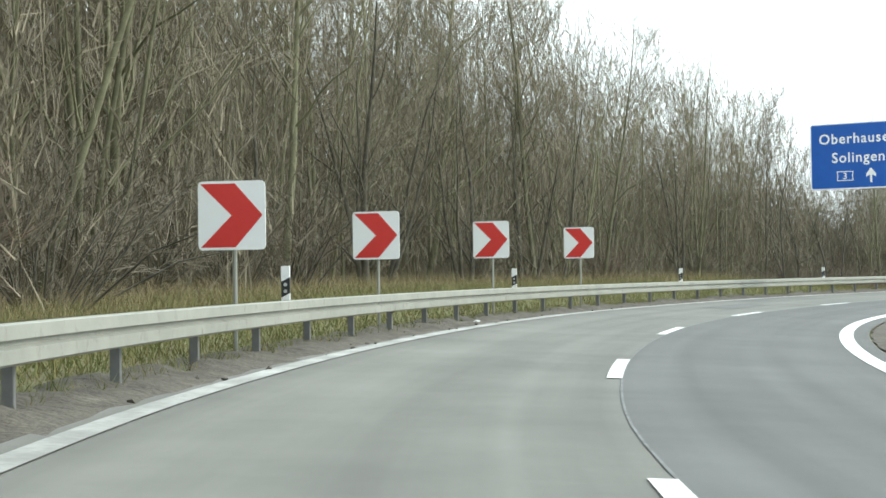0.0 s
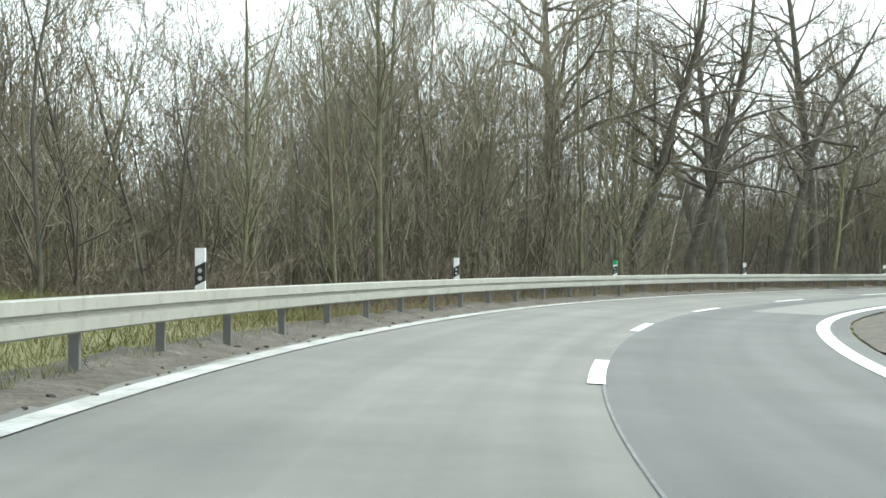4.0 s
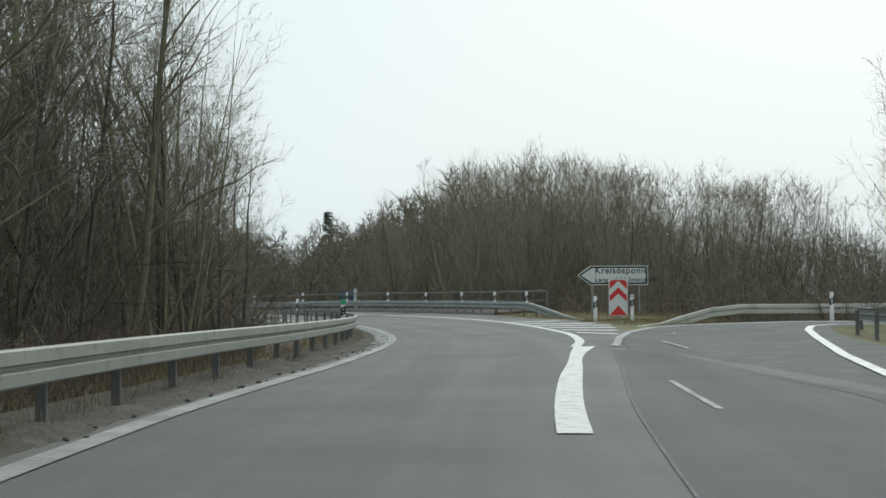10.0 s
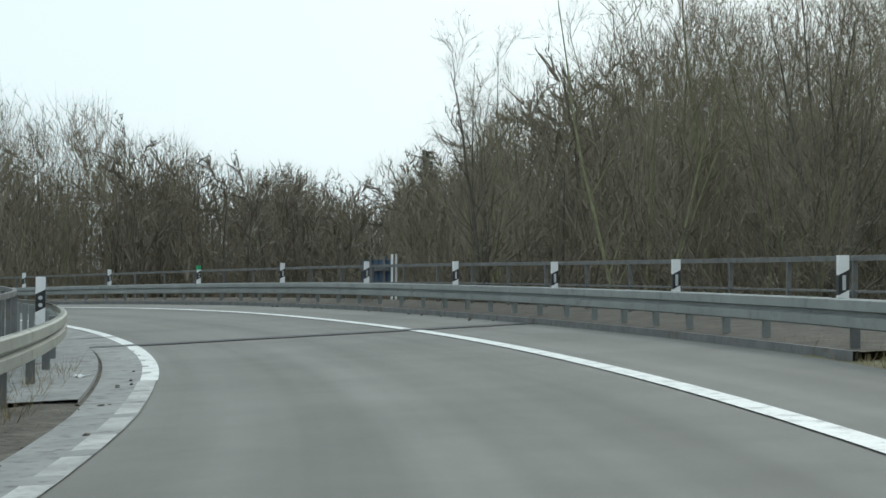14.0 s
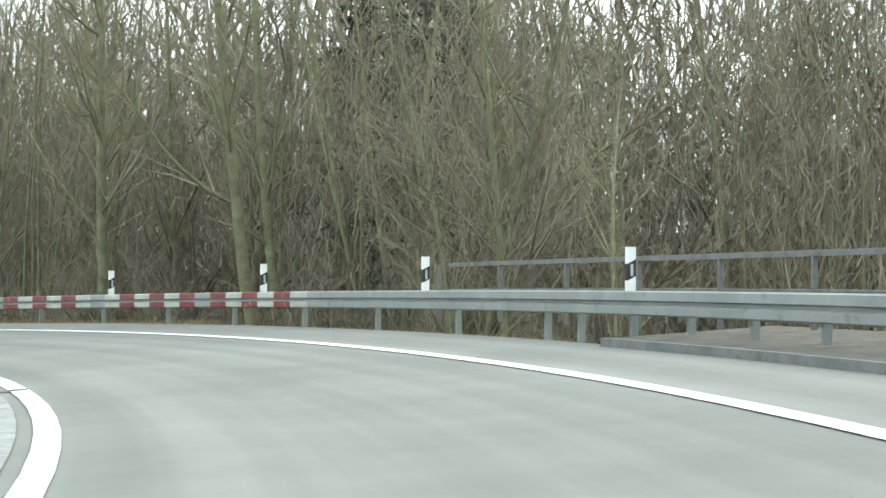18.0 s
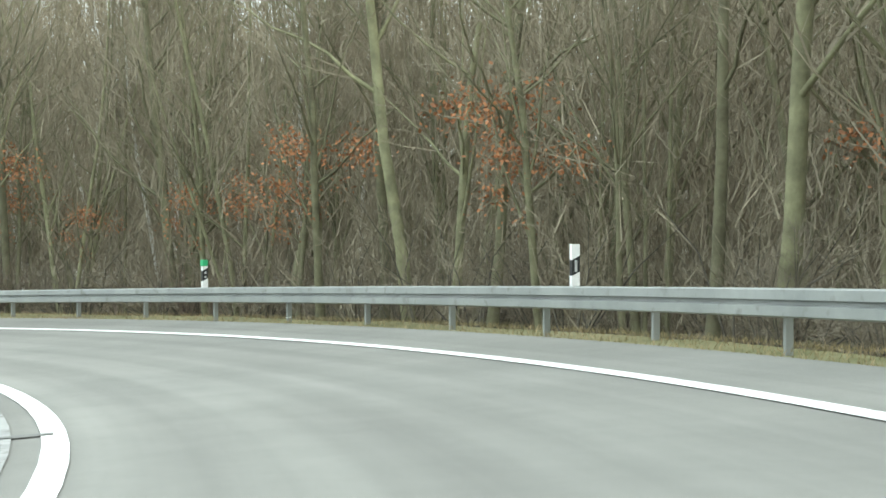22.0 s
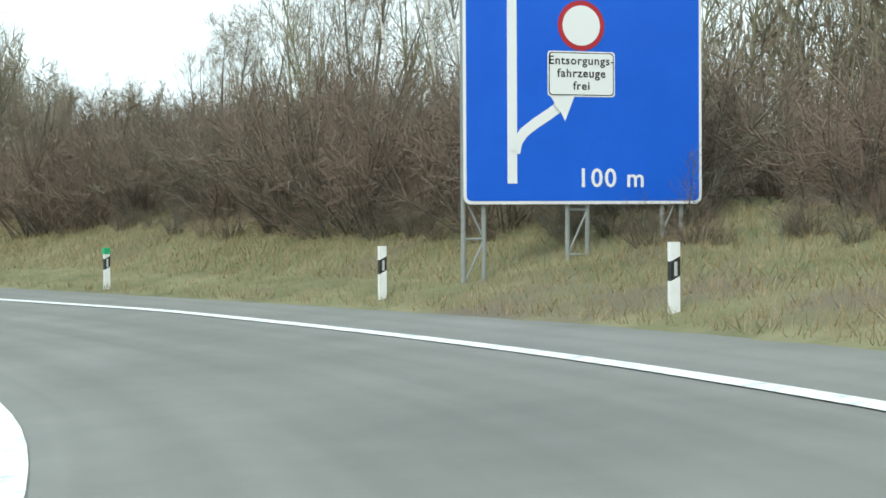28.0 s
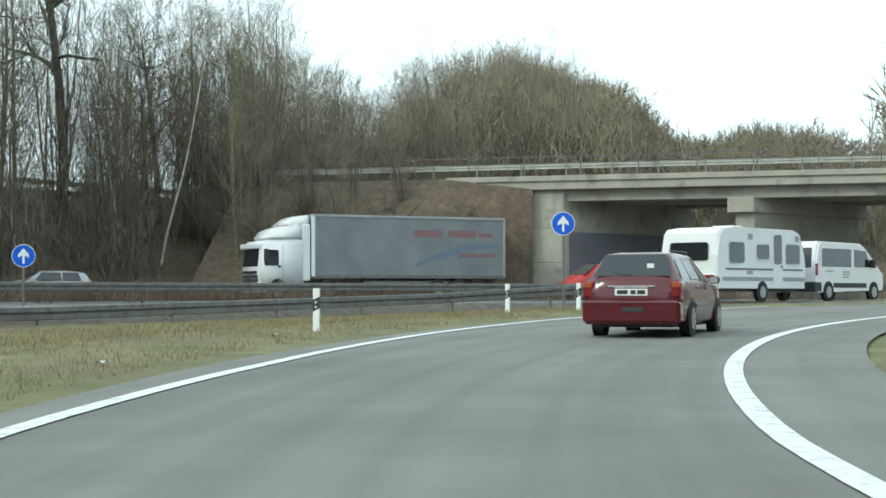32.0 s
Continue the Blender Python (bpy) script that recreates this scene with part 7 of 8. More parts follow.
part("body", bm_mesh("body", car_shell(CAR), M_CARRED, True), car)
bm = box(bmesh.new(), -1.09, -0.72, -0.865, 0.865, 0.22, 0.64, 0.07)
part("rear_bumper", bm_mesh("rear_bumper", bm, M_CARRED), car)
part("bumper_strip", boxm("bumper_strip", (-1.102, -0.9, -0.85, 0.85, 0.57, 0.61), M_CARRED, 0.012), car)
part("lower_valance", boxm("lower_valance", (-1.098, -1.0, -0.24, 0.16, 0.42, 0.53), M_TRIM, 0.02), car, label="dark patch on the bumper")
part("front_bumper", bm_mesh("front_bumper", box(bmesh.new(), 3.3, 3.62, -0.78, 0.78, 0.22, 0.58, 0.06), M_CARRED), car)
part("underbody", boxm("underbody", (-0.9, 3.4, -0.7, 0.7, 0.17, 0.3), M_TRIM), car)
quad_panel("rear_window", [(-0.90, -0.68, 1.045), (-0.90, 0.68, 1.045), (-0.60, 0.545, 1.425), (-0.60, -0.545, 1.425)][::-1], 0.03, M_GLASS, car, "dark tailgate window")


def flank(x, f, s):
    """A place on the car's side between waist (f = 0) and roof (f = 1)."""
    c = np.array(CAR)
    w, zw, zr, wr = (np.interp(x, c[:, 0], c[:, k]) for k in (1, 3, 4, 5))
    return (x, s * (w * 0.95 + (wr * 1.02 - w * 0.95) * f), zw + (zr - 0.10 - zw) * f)


for s in (1, -1):
    for x0, x1, x2, x3 in ((-0.62, 0.1, 0.08, -0.42), (0.16, 1.0, 0.98, 0.14), (1.06, 1.95, 1.62, 1.04)):
        q = [flank(x0, 0.08, s), flank(x1, 0.08, s), flank(x2, 0.94, s), flank(x3, 0.94, s)]
        quad_panel("side_window", q if s < 0 else q[::-1], 0.008, M_GLASS, car)
    part("tail_lamp", boxm("tail_lamp", (-1.0, -0.80, min(s * 0.66, s * 0.86), max(s * 0.66, s * 0.86), 0.68, 0.97), M_TAIL, 0.03), car)
    part("indicator_lamp", boxm("indicator_lamp", (-1.005, -0.83, min(s * 0.70, s * 0.863), max(s * 0.70, s * 0.863), 0.86, 0.95), M_AMBER, 0.01), car)
    part("roof_rail", bm_mesh("roof_rail", rod(bmesh.new(), (-0.3, s * 0.53, 1.515), (1.3, s * 0.535, 1.515), 0.016), M_TRIM), car)
    mi = part("wing_mirror", boxm("wing_mirror", (1.72, 1.86, min(s * 0.87, s * 1.06), max(s * 0.87, s * 1.06), 0.94, 1.08), M_CARRED, 0.03), car)
    part("mirror_glass", boxm("mirror_glass", (1.712, 1.719, min(s * 0.89, s * 1.04), max(s * 0.89, s * 1.04), 0.955, 1.065), M_CHROME), mi)
    part("side_moulding", boxm("side_moulding", (0.35, 2.2, min(s * 0.87, s * 0.895), max(s * 0.87, s * 0.895), 0.52, 0.58), M_CARRED, 0.008), car)
    for x in (0.55, 1.42):
        part("door_handle", boxm("door_handle", (x - 0.09, x + 0.09, min(s * 0.86, s * 0.888), max(s * 0.86, s * 0.888), 0.84, 0.875), M_CARRED, 0.008), car)
    for x in (0.0, 2.67):
        arch(car, x, s * 0.868, 0.31, s)
        wheel(car, x, s * 0.79, 0.31, s)
part("chrome_strip", boxm("chrome_strip", (-1.03, -0.95, -0.42, 0.42, 0.855, 0.89), M_CHROME, 0.008), car)
pl = part("number_plate", boxm("number_plate", (-1.03, -0.96, -0.29, 0.29, 0.72, 0.84), M_PLATE, 0.004), car)
for y0, y1 in ((0.25, 0.06), (0.01, -0.08), (-0.11, -0.25)):
    part("plate_bar", boxm("plate_bar", (-1.034, -1.029, min(y0, y1), max(y0, y1), 0.745, 0.815), M_SIGNK), pl)
part("wiper", bm_mesh("wiper", rod(bmesh.new(), (-0.92, 0.02, 1.075), (-0.87, 0.36, 1.12), 0.012, 6), M_TRIM), car)
part("badge", bm_mesh("badge", disc(bmesh.new(), 0, 0.012, 0.04, 12), M_CHROME), car, pose(-0.985, 0.6, 0.95, 0, 0, -90))
part("window_sticker", boxm("window_sticker", (-0.815, -0.80, -0.36, -0.24, 1.16, 1.28), M_PLATE), car, label="pale sticker in the rear window")
part("exhaust", bm_mesh("exhaust", rod(bmesh.new(), (-1.06, -0.5, 0.27), (-0.7, -0.5, 0.28), 0.03), M_TRIM), car)
part("aerial", bm_mesh("aerial", rod(bmesh.new(), (1.5, 0.0, 1.45), (1.25, 0.0, 1.75), 0.006, 5), M_TRIM), car)

# caravan; x forward, its rear at x = 0, camera side is its right
cdeg = 209.0
CZ = MZ + 0.02
van = thing("caravan", ground_pose(19.9, 102.3, CZ, cdeg), "white caravan with dark windows towed along the motorway", "caravan")
prof = [(0.0, 0.55), (0.0, 1.6), (0.12, 2.35), (0.3, 2.5), (1.0, 2.58), (5.4, 2.58), (5.85, 2.45), (6.2, 1.7), (6.3, 1.2), (6.2, 0.55)]
bm = plate(bmesh.new(), prof, -1.12, 1.12)
bmesh.ops.bevel(bm, geom=[e for e in bm.edges if abs(e.verts[0].co.y - e.verts[1].co.y) < 1e-4], offset=0.06, segments=2, affect="EDGES")
part("body", bm_mesh("body", bm, M_CARWHITE), van)
part("underframe", boxm("underframe", (0.3, 6.0, -0.95, 0.95, 0.35, 0.55), M_TRIM), van)
for x0, x1, z0, z1 in ((0.75, 1.75, 1.35, 2.05), (2.65, 3.5, 1.5, 2.0), (4.75, 5.75, 1.35, 2.05)):
    bm = plate(bmesh.new(), rounded(x1 - x0, z1 - z0, 0.1, 3, (x0 + x1) / 2, (z0 + z1) / 2), -1.15, -1.118)
    wi = part("window", bm_mesh("window", bm, M_GLASS), van)
    bm = plate(bmesh.new(), rounded(x1 - x0 + 0.09, z1 - z0 + 0.09, 0.12, 3, (x0 + x1) / 2, (z0 + z1) / 2), -1.135, -1.117)
    part("window_frame", bm_mesh("window_frame", bm, M_SIGNG), wi)
dr = part("door", boxm("door", (3.78, 4.48, -1.135, -1.117, 0.6, 2.42), M_CARWHITE, 0.01), van)
part("door_window", bm_mesh("door_window", plate(bmesh.new(), rounded(0.55, 1.05, 0.12, 3, 4.13, 1.85), -1.15, -1.136), M_GLASS), dr)
part("door_handle", boxm("door_handle", (4.38, 4.45, -1.16, -1.136, 1.2, 1.28), M_TRIM), dr)
part("waist_stripe", boxm("waist_stripe", (0.5, 6.0, -1.13, -1.117, 1.10, 1.16), M_POST), van, label="thin dark stripe")
part("lower_stripe", boxm("lower_stripe", (0.3, 6.15, -1.132, -1.117, 0.72, 0.86), M_SIGNBACK), van, label="grey stripe")
part("skirt", boxm("skirt", (0.1, 6.15, -1.14, 1.14, 0.45, 0.6), M_CARWHITE, 0.02), van)
for x in (2.05, 5.45):
    part("vent", boxm("vent", (x, x + 0.3, -1.13, -1.117, 2.16, 2.36), M_SIGNBACK), van)
part("hatch", boxm("hatch", (1.95, 2.35, -1.13, -1.117, 0.95, 1.08), M_SIGNBACK), van)
bm = plate(bmesh.new(), rounded(1.5, 0.62, 0.1, 3, 0, 1.72), -0.02, 0.02)
part("rear_window", bm_mesh("rear_window", bm, M_GLASS), van, pose(0.0, 0.0, 0.0, 0, 0, -90) @ pose(0, -0.02, 0))
part("rear_panel", boxm("rear_panel", (-0.06, 0.02, -1.05, 1.05, 0.55, 0.95), M_CARWHITE, 0.03), van)
for s in (1, -1):
    part("tail_lamp", boxm("tail_lamp", (-0.08, -0.02, min(s * 0.62, s * 1.0), max(s * 0.62, s * 1.0), 0.78, 0.92), M_TAIL, 0.01), van)
    arch(van, 3.0, s * 1.13, 0.33, s)
    wheel(van, 3.0, s * 1.05, 0.33, s)
part("roof_hatch", boxm("roof_hatch", (2.2, 3.0, -0.4, 0.4, 2.57, 2.68), M_CARWHITE, 0.03), van)
part("drawbar", bm_mesh("drawbar", rod(bmesh.new(), (6.2, 0, 0.45), (7.3, 0, 0.45), 0.05), M_TRIM), van)
part("jockey_wheel", boxm("jockey_wheel", (6.7, 6.85, -0.06, 0.06, 0.0, 0.5), M_TRIM, 0.03), van)

# white minibus that tows it
bx, by = 19.9 + 7.3 * math.cos(radians(cdeg)), 102.3 + 7.3 * math.sin(radians(cdeg))
bus = thing("minibus", ground_pose(bx, by, CZ, cdeg - 2), "white minibus with dark windows and black lower trim", "van")
prof = [(0.0, 0.45), (0.02, 1.2), (0.2, 2.12), (0.4, 2.25), (3.6, 2.22), (3.95, 2.08), (4.75, 1.35), (5.3, 1.12), (5.45, 0.8), (5.4, 0.4), (0.2, 0.32)]
bm = plate(bmesh.new(), prof, -1.0, 1.0)
bmesh.ops.bevel(bm, geom=[e for e in bm.edges if abs(e.verts[0].co.y - e.verts[1].co.y) < 1e-4 and e.verts[0].co.z > 0.7], offset=0.08, segments=2, affect="EDGES")
part("body", bm_mesh("body", bm, M_CARWHITE), bus)
part("rear_bumper", boxm("rear_bumper", (-0.1, 0.45, -1.02, 1.02, 0.34, 0.72), M_TRIM, 0.04), bus)
part("front_bumper", boxm("front_bumper", (5.0, 5.52, -0.99, 0.99, 0.34, 0.68), M_TRIM, 0.05), bus)
quad_panel("rear_window", [(0.04, -0.8, 1.25), (0.04, 0.8, 1.25), (0.19, 0.76, 2.0), (0.19, -0.76, 2.0)][::-1], 0.02, M_GLASS, bus)
quad_panel("windscreen", [(4.72, -0.85, 1.4), (4.72, 0.85, 1.4), (4.0, 0.8, 2.03), (4.0, -0.8, 2.03)], 0.03, M_GLASS, bus)
for s in (1, -1):
    y0, y1 = (0.999, 1.014) if s > 0 else (-1.014, -0.999)
    part("side_window", boxm("side_window", (0.5, 2.75, y0, y1, 1.3, 1.98), M_GLASS, 0.005), bus)
    bm = plate(bmesh.new(), [(3.0, 1.3), (4.35, 1.3), (3.9, 1.92), (3.0, 1.98)], y0, y1)
    part("door_window", bm_mesh("door_window", bm, M_GLASS), bus)
    part("tail_lamp", boxm("tail_lamp", (-0.02, 0.16, y0 if s > 0 else y0 - 0.008, y1 + 0.008 if s > 0 else y1, 0.95, 1.4), M_TAIL, 0.01), bus)
    part("side_trim", boxm("side_trim", (1.35, 3.95, y0, y1, 0.5, 0.68), M_TRIM, 0.004), bus)
    part("wing_mirror", boxm("wing_mirror", (4.2, 4.4, min(s * 1.0, s * 1.22), max(s * 1.0, s * 1.22), 1.28, 1.6), M_TRIM, 0.03), bus)
    part("headlamp", boxm("headlamp", (5.05, 5.42, min(s * 0.7, s * 0.985), max(s * 0.7, s * 0.985), 0.85, 1.1), M_REFLEX, 0.03), bus)
    for x in (0.95, 4.55):
        arch(bus, x, s * 1.004, 0.34, s)
        wheel(bus, x, s * 0.93, 0.34, s)
for k, (x, z, w) in enumerate(((0.75, 1.1, 0.6), (2.1, 1.08, 0.55), (2.1, 0.98, 0.5), (2.1, 0.88, 0.45))):
    part("lettering_bar", boxm("lettering_bar", (x, x + w, -1.012, -1.0005, z, z + 0.05), M_SIGNBACK), bus)

# lorry with tarpaulin trailer on the far carriageway; x forward, trailer rear at x = 0
ldeg = 5.3
lorry = thing("articulated_lorry", ground_pose(16.2, 75.6, MZ + 0.02, ldeg) @ Matrix.Diagonal((0.885, 1.0, 1.03, 1)), "articulated lorry with white cab and grey tarpaulin trailer", "truck")
part("trailer_body", boxm("trailer_body", (0, 11.6, -1.24, 1.24, 1.15, 3.95), M_TARP, 0.03), lorry, label="grey tarpaulin trailer")
part("roof_edge", boxm("roof_edge", (0, 11.65, 1.2, 1.27, 3.86, 3.98), M_SIGNBACK, 0.01), lorry)
part("corner_post", boxm("corner_post", (11.5, 11.68, 1.1, 1.27, 1.1, 3.97), M_CARWHITE, 0.01), lorry)
part("corner_post", boxm("corner_post", (-0.05, 0.1, 1.15, 1.265, 1.1, 3.97), M_SIGNBACK, 0.01), lorry)
part("side_rail", boxm("side_rail", (0, 11.6, 1.2, 1.26, 1.02, 1.16), M_POST, 0.01), lorry)
part("chassis", boxm("chassis", (0.2, 14.2, -0.5, 0.5, 0.7, 1.0), M_TRIM), lorry)
part("side_guard", boxm("side_guard", (3.6, 8.6, 1.1, 1.16, 0.5, 0.9), M_POST), lorry)
for x0, w, z, h, m in ((4.15, 1.75, 3.0, 0.33, M_FADERED), (2.0, 1.75, 3.0, 0.33, M_FADERED), (1.0, 0.85, 3.02, 0.2, M_FADERED), (0.8, 2.3, 2.05, 0.16, M_FADERED)):
    part("lettering_bar", boxm("lettering_bar", (x0 - 0.2, x0 - 0.2 + w, 1.2405, 1.248, z, z + h), m), lorry, label="faded red lettering")
bm = bmesh.new()
_t = np.linspace(0, 1, 12)
plate(bm, [(0.5 + 5.0 * a, 2.72 - 0.95 * a ** 2.2) for a in _t] + [(0.5 + 5.1 * a, 2.5 - 1.0 * a ** 1.6) for a in _t[::-1]], 1.2405, 1.247)
part("swoosh", bm_mesh("swoosh", bm, M_FADEBLUE), lorry, label="faded blue swoosh")
bm = plate(bmesh.new(), [(12.1, 0.75), (14.5, 0.5), (14.68, 1.35), (14.55, 2.5), (14.4, 2.72), (12.1, 2.8)], -1.22, 1.22)
bmesh.ops.bevel(bm, geom=[e for e in bm.edges if abs(e.verts[0].co.y - e.verts[1].co.y) < 1e-4], offset=0.1, segments=3, affect="EDGES")
part("cab", bm_mesh("cab", bm, M_CARWHITE, True), lorry, label="white cab with a wind deflector")
bm = plate(bmesh.new(), [(12.1, 2.76), (14.15, 2.74), (14.0, 3.05), (13.55, 3.3), (12.6, 3.5), (12.1, 3.52)], -1.16, 1.16)
bmesh.ops.bevel(bm, geom=[e for e in bm.edges], offset=0.12, segments=3, affect="EDGES")
part("high_roof", bm_mesh("high_roof", bm, M_CARWHITE, True), lorry)
bm = plate(bmesh.new(), [(11.75, 3.3), (13.1, 3.4), (12.7, 3.72), (12.2, 3.9), (11.75, 3.95)], -1.1, 1.1)
bmesh.ops.bevel(bm, geom=[e for e in bm.edges], offset=0.08, segments=2, affect="EDGES")
part("wind_deflector", bm_mesh("wind_deflector", bm, M_CARWHITE, True), lorry)
part("door_line", boxm("door_line", (13.3, 13.325, 1.215, 1.226, 0.9, 2.5), M_SIGNBACK), lorry)
part("door_handle", boxm("door_handle", (13.42, 13.6, 1.215, 1.24, 1.5, 1.6), M_TRIM), lorry)
part("side_fairing", boxm("side_fairing", (11.75, 12.2, 1.02, 1.2, 0.9, 3.5), M_CARWHITE, 0.04), lorry)
quad_panel("windscreen", [(14.655, -1.08, 1.55), (14.655, 1.08, 1.55), (14.565, 1.05, 2.38), (14.565, -1.05, 2.38)], 0.02, M_GLASS, lorry)
part("sun_visor", boxm("sun_visor", (14.3, 14.82, -1.15, 1.15, 2.36, 2.6), M_CARWHITE, 0.04), lorry)
bm = plate(bmesh.new(), rounded(0.8, 0.72, 0.08, 3, 13.95, 1.95), 1.21, 1.226)
part("side_window", bm_mesh("side_window", bm, M_GLASS), lorry)
part("wing_mirror", boxm("wing_mirror", (14.15, 14.4, 1.22, 1.45, 1.75, 2.35), M_TRIM, 0.04), lorry)
for k in range(3):
    part("grille_slot", boxm("grille_slot", (14.55, 14.73, -0.95, 0.95, 0.85 + 0.19 * k, 0.97 + 0.19 * k), M_TRIM), lorry)
part("bumper", boxm("bumper", (14.2, 14.68, -1.2, 1.2, 0.35, 0.8), M_CARWHITE, 0.06), lorry)
for s in (1, -1):
    part("headlamp", boxm("headlamp", (14.4, 14.7, min(s * 0.8, s * 1.15), max(s * 0.8, s * 1.15), 0.6, 0.85), M_REFLEX, 0.03), lorry)
    for x in (1.6, 2.9, 4.2, 10.6, 13.6):
        wheel(lorry, x, s * 1.05, 0.5, s, 0.34, M_SIGNBACK)


def small_car(name, x, y, deg, paint, label, high=1.45, est=True):
    root = thing(name, ground_pose(x, y, MZ + 0.02, deg), label, "car")
    k = high / 1.45
    tail = [(-0.9, 0.8, 0.40, 0.9, 0.98, 0.66), (-0.6, 0.86, 0.28, 0.96 * k, 1.36 * k, 0.6)] if est else [(-0.9, 0.8, 0.40, 0.9, 0.94, 0.66), (-0.3, 0.86, 0.28, 0.94, 1.05, 0.62)]
    part("body", bm_mesh("body", car_shell(tail + [(0.3, 0.87, 0.24, 0.95 * k, 1.45 * k, 0.6), (1.5, 0.87, 0.24, 0.93 * k, 1.43 * k, 0.6), (2.4, 0.86, 0.24, 0.9 * k, 0.99 * k, 0.64), (3.2, 0.8, 0.28, 0.7, 0.8, 0.58)]), paint, True), root)
    for s in (1, -1):
        for x0, x1, x2, x3 in ((-0.35, 0.5, 0.5, -0.25), (0.58, 1.85, 1.5, 0.58)):
            q = [(x0, s * 0.84, 0.98 * k), (x1, s * 0.835, 0.965 * k), (x2, s * 0.63, 1.35 * k), (x3, s * 0.63, 1.34 * k)]
            quad_panel("side_window", q if s < 0 else q[::-1], 0.03, M_GLASS, root)
        part("headlamp", boxm("headlamp", (3.0, 3.22, min(s * 0.5, s * 0.76), max(s * 0.5, s * 0.76), 0.6, 0.74), M_REFLEX, 0.02), root)
        part("tail_lamp", boxm("tail_lamp", (-0.93, -0.7, min(s * 0.66, s * 0.84), max(s * 0.66, s * 0.84), 0.7, 0.9), M_TAIL, 0.02), root)
        for xx in (0.0, 2.5):
            wheel(root, xx, s * 0.78, 0.3, s)
    quad_panel("windscreen", [(2.34, -0.72, 1.0 * k), (2.34, 0.72, 1.0 * k), (1.56, 0.56, 1.41 * k), (1.56, -0.56, 1.41 * k)], 0.04, M_GLASS, root)
    if est:
        quad_panel("rear_window", [(-0.86, -0.6, 1.02 * k), (-0.86, 0.6, 1.02 * k), (-0.63, 0.52, 1.32 * k), (-0.63, -0.52, 1.32 * k)][::-1], 0.03, M_GLASS, root)
    part("number_plate", boxm("number_plate", (3.19, 3.24, -0.26, 0.26, 0.42, 0.53), M_PLATE), root)


small_car("silver_car", 36.9, 72.0, ldeg, M_CARGREY, "silver estate car on the far carriageway of the motorway")
small_car("red_car", 11.6, 80.6, ldeg, M_CARRED2, "bright red tall car behind the lorry", 1.75)
small_car("dark_car", 9.6, 83.0, ldeg, M_CARDARK, "dark car beside the red one on the motorway")

# ---- road bridge over the motorway ----
over = thing("road_overpass", pose(12.15, 75.35, 0, 0, 0, math.degrees(math.atan2(0.595, -0.80))), "pale concrete road bridge over the motorway with guard rails", "bridge")
SKEW = 0.54


def skewed(name, dims, material, bevel=0.0):
    """A block whose sides run along the motorway, askew to the deck."""
    me = boxm(name, dims, material, bevel)
    for v in me.vertices:
        v.co.x += SKEW * v.co.y
    return me


part("deck", boxm("deck", (-6.2, 60, -0.3, 10.3, -0.42, 0.25), M_BRIDGE, 0.03), over)
part("girder", boxm("girder", (0, 60, 0.3, 1.3, -1.0, -0.42), M_BRIDGE, 0.02), over)
part("girder", boxm("girder", (0, 60, 8.7, 9.7, -1.0, -0.42), M_BRIDGE, 0.02), over)
part("girder", boxm("girder", (0, 60, 4.2, 5.6, -1.0, -0.42), M_BRIDGE, 0.02), over)
part("coping", boxm("coping", (-6.2, 60, -0.42, 0.15, 0.02, 0.3), M_BRIDGE, 0.02), over)
part("abutment", skewed("abutment", (-6, 0.0, 0.0, 10.0, -7.4, -0.42), M_BRIDGE, 0.03), over)
for k in range(1, 4):
    for j in range(3):
        part("facing_slab", boxm("facing_slab", (-8.85 + 2.2 * k, -6.7 + 2.2 * k, -0.03, 0.0, -6.0 + 1.8 * j, -4.25 + 1.8 * j), M_BRIDGE, 0.015), over)
part("painted_wall", skewed("painted_wall", (0.0, 0.03, 0.4, 9.6, -6.3, -2.6), M_GRAF), over, label="wall covered with faded painted scrawls")
for x in (8.6,):
    part("pier", skewed("pier", (x, x + 0.95, 0.4, 9.6, -6.3, -1.65), M_BRIDGE, 0.05), over)
    part("pier_cap", skewed("pier_cap", (x - 0.2, x + 1.15, 0.05, 9.95, -1.75, -0.95), M_BRIDGE, 0.04), over)
part("abutment", skewed("abutment", (21.0, 27.0, 0.0, 10.0, -7.4, -0.42), M_BRIDGE, 0.03), over, label="dark far abutment")
_xs = np.arange(-18, -1.4, 1.5)
_v = np.array([(x, y, z) for f in (-0.001, 0.0, 0.35, 0.7, 1.0) for x in _xs for y, z in [(9.9 if f < 0 else -0.5 - f * min(7.0, 0.95 * max(0.0, -x - 1.5)), 0.24 - 0.03 * min(0.0, x + 6.2) * 0 - max(0.0, x + 6.4) * 0.13 - f * 6.2 + 0.35 * noise.noise(Vector((x * 0.4, f * 3, 1))) * (0 < f < 1))]])
_m = len(_xs)
earth = part("embankment", mesh_np("embankment", _v, [[r * _m + i, (r + 1) * _m + i, (r + 1) * _m + i + 1, r * _m + i + 1] for r in range(4) for i in range(_m - 1)], M_LITTERGROUND, True), None, over.matrix_basis.copy())
tagged(earth, "earth slope with dead leaves beside the bridge", "embankment", kind="structure")
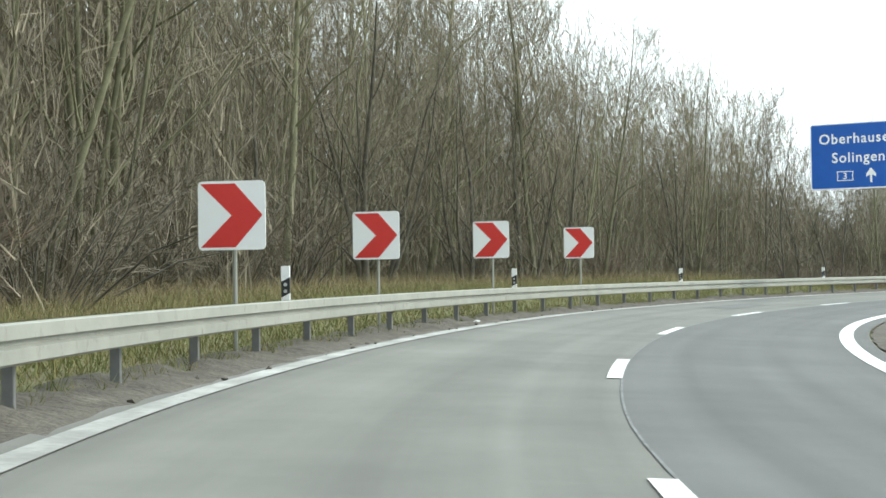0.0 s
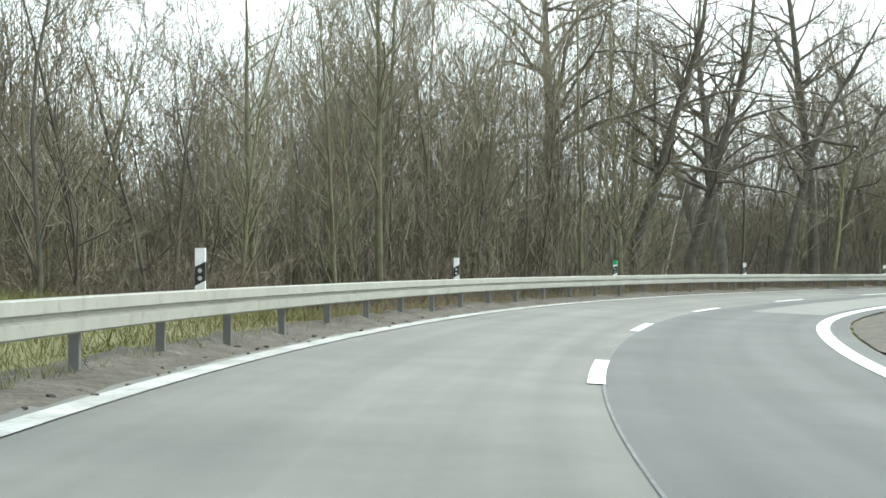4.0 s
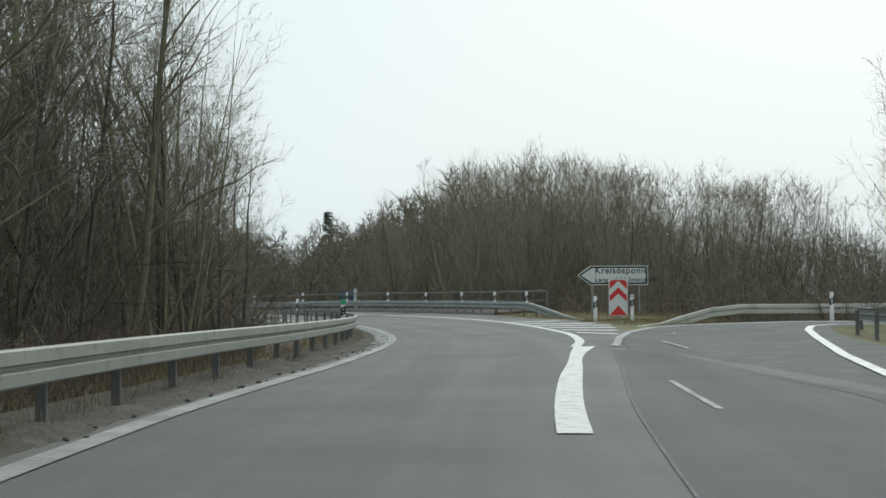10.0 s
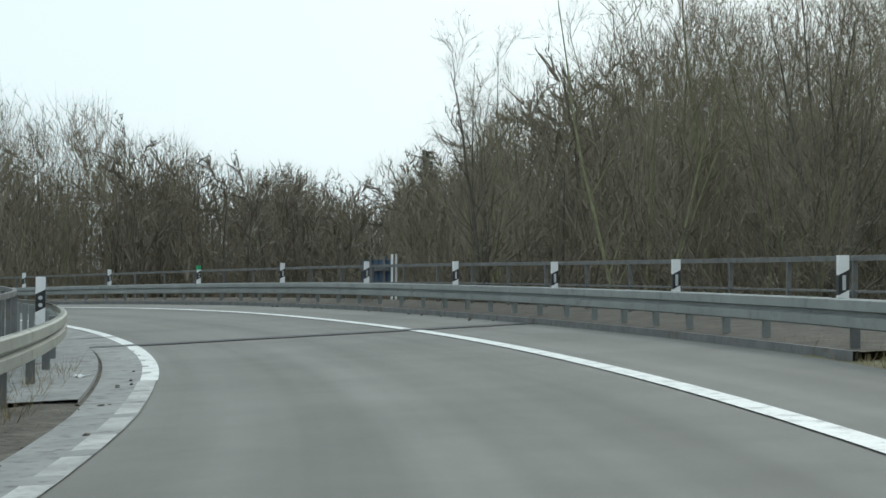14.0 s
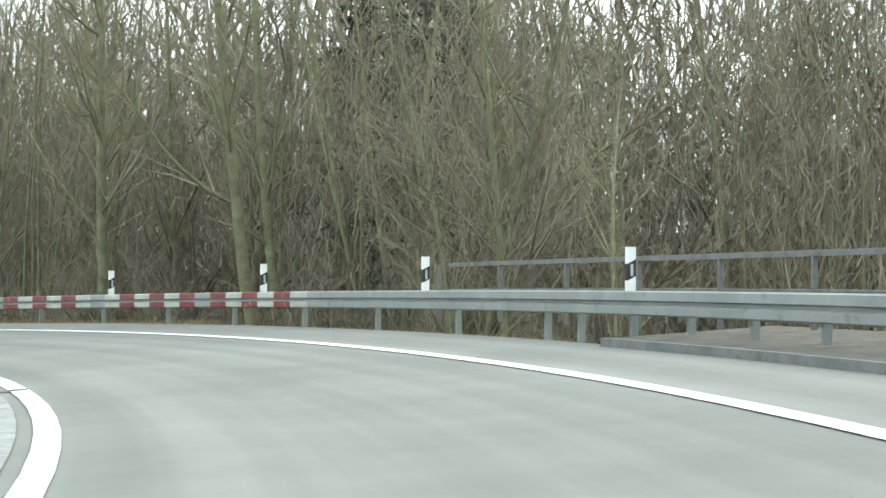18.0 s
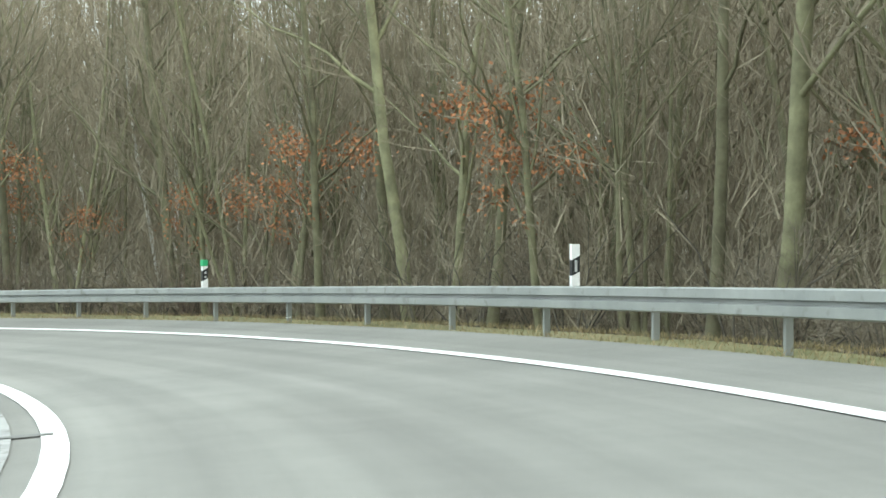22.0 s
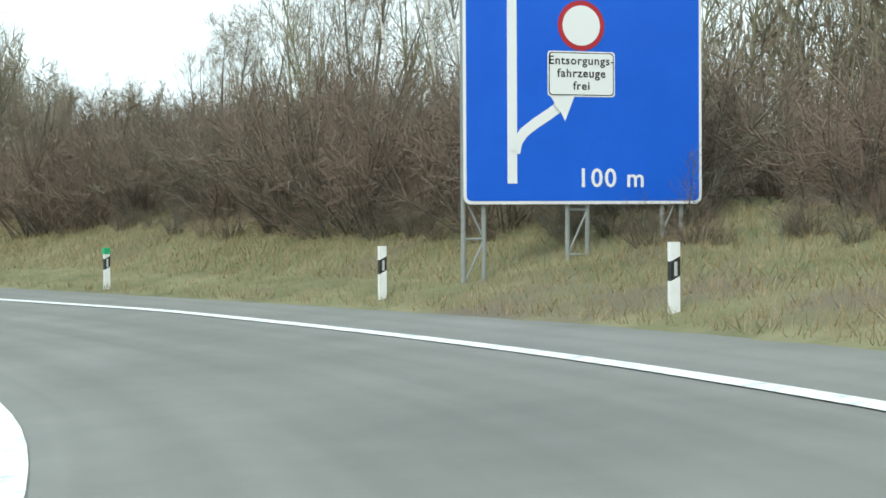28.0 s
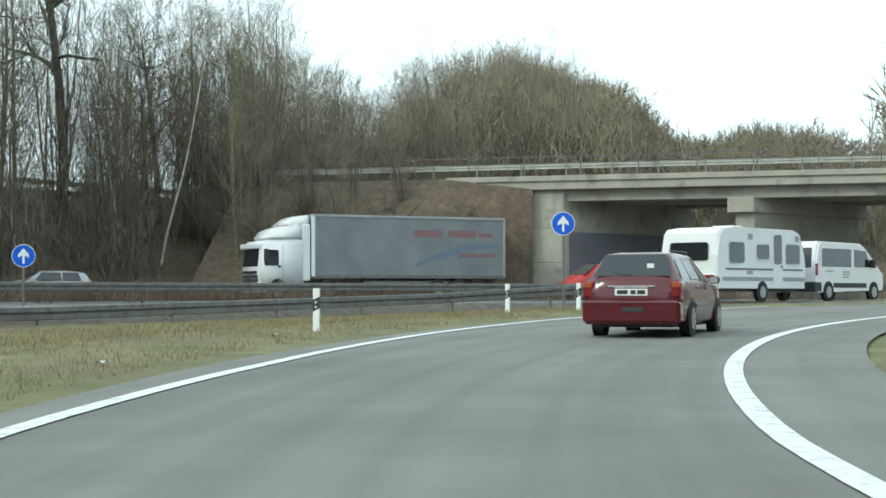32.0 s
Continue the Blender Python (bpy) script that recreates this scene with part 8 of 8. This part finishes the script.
for x, f, kind, s in ((-5, 0.3, "shrub", 0.5), (-7, 0.5, "redshrub", 0.7), (-9, 0.35, "shrub", 0.9), (-11, 0.6, "shrub", 0.8), (-13, 0.3, "redshrub", 0.9), (-15, 0.5, "shrub", 1.0), (-18, 0.4, "shrub", 1.0), (-10, 0.7, "round", 0.75), (-14, 0.75, "round", 0.8), (-17, 0.3, "pole", 0.7), (-16, 0.7, "slim", 0.8), (-6.5, 0.7, "redshrub", 0.5), (-8, 0.25, "round", 0.85), (-11, 0.2, "round", 0.95), (-13, 0.45, "round", 0.9), (-16, 0.2, "round", 1.0), (-9, 0.55, "shrub", 0.8), (-12, 0.8, "redshrub", 0.8), (-7.5, 0.85, "shrub", 0.6)):
    q = over.matrix_basis @ Vector((x, -0.2 - f * min(7.0, 0.95 * max(0.0, -x - 1.5)), -0.3 - f * 6.2))
    plant(kind, q.x, q.y, s, dz=q.z - float(ground_z(q.x, q.y)))

# the round-crowned trees and shrubs inside the bend, past the fork
for kind, x, y, s in (("round", 109.6, 103.2, 1.5), ("round", 105.6, 101.2, 1.4), ("pole", 107.4, 103.4, 1.2), ("redshrub", 111.2, 104.6, 1.0), ("redshrub", 108.2, 102.0, 1.0), ("redshrub", 105.4, 99.6, 0.9), ("redshrub", 109.6, 105.4, 1.2)):
    plant(kind, x, y, s)

for kind_, twig_, word_ in (("shrub", M_TWIGD, "dark brown"), ("redshrub", M_TWIGR, "reddish brown")):
    for k_, mat_, what_ in ((0, M_BARKD, "stems"), (1, twig_, "twigs")):
        vs_, fs_, n_ = [], [], 0
        for arrs_, m_ in BACK[kind_]:
            v_, f_ = arrs_[k_]
            m_ = np.array(m_)
            vs_.append(v_ @ m_[:3, :3].T + m_[:3, 3])
            fs_.append(f_ + n_)
            n_ += len(v_)
        tagged(part("shrubbery", mesh_np("shrubbery", np.concatenate(vs_), np.concatenate(fs_), mat_, k_ == 0)), f"bare {word_} {what_} of the shrubs farther up the bank", "shrubbery", kind="stuff")

for k, y in enumerate((0.0, 9.8)):
    br = guard_rail("guard_rail", (lambda yy: lambda s: np.array((over.matrix_basis @ Vector((-17 + s, yy, 0.28)))))(y), 76, 1 if k else -1, 0.72, "pale guard rail along the edge of the road bridge", pitch=2.4, beam_m=M_STEEL_PALE, post=POSTP)
for s in (1,):
    hr = thing("handrail", over.matrix_basis.copy(), "thin steel handrail on the edge of the road bridge", "railing")
    part("top_bar", boxm("top_bar", (-17, 60, -0.33, -0.28, 1.28, 1.33), M_POST), hr)
    for x in np.arange(-17, 60, 3.0):
        part("post", boxm("post", (x - 0.025, x + 0.025, -0.33, -0.28, 0.25, 1.3), M_POST), hr)

# ---- litter and small things ----
rng1 = np.random.default_rng(3)


def scrap(x, y, z, s=0.12):
    bm = bmesh.new()
    g = [[bm.verts.new(((i - 1.5) * s / 3, (j - 1.5) * s / 3, rng1.uniform(0, 0.4) * s)) for j in range(4)] for i in range(4)]
    for i in range(3):
        for j in range(3):
            bm.faces.new((g[i][j], g[i + 1][j], g[i + 1][j + 1], g[i][j + 1]))
    me = bm_mesh("paper_scrap", bm, M_LITTER)
    ob = part("paper_scrap", me, None, pose(x, y, z + 0.01, 0, 0, rng1.uniform(0, 360)))
    tagged(ob, "crumpled scrap of white paper on the verge", "litter", "paper scraps")


for u, r, s in ((12.75, 4.9, 0.14), (31.45, 6.3, 0.14), (31.2, -3.0, 0.16), (33.6, -5.2, 0.14), (34.3, -6.0, 0.12), (15.35, -2.4, 0.16), (9.6, -3.15, 0.1), (21.3, 6.0, 0.1), (24.2, 6.1, 0.1), (2.4, -3.1, 0.1), (17.2, 6.3, 0.1)):
    p = at(u, r)
    scrap(p[0], p[1], max(p[2] + 0.03, float(ground_z(p[0], p[1])) + 0.03), s)
clods = []
for k in range(260):
    u = rng1.uniform(0, 18.5)
    r = float(ll(u)) - 0.12 - abs(rng1.normal()) * 0.22
    if u > 15.5:
        r = 5.32 - abs(rng1.normal()) * 0.12
    p = at(u, r, 0.015)
    s = rng1.uniform(0.012, 0.04)
    bm = bmesh.new()
    bmesh.ops.create_icosphere(bm, subdivisions=1, radius=s)
    vv = np.array([v.co[:] for v in bm.verts]) * (1 + 0.3 * rng1.normal(size=(len(bm.verts), 1))) * np.array([1, 1, 0.6]) + p
    bm.verts.index_update()
    clods.append((vv, np.array([[v.index for v in f.verts] for f in bm.faces])))
    bm.free()
_off = np.cumsum([0] + [len(c[0]) for c in clods[:-1]])
tagged(part("road_grit", mesh_np("road_grit", np.concatenate([c[0] for c in clods]), np.concatenate([c[1] + o for c, o in zip(clods, _off)]), M_DIRT)), "crumbs of soil and grit along the road edge", "grit", kind="stuff")
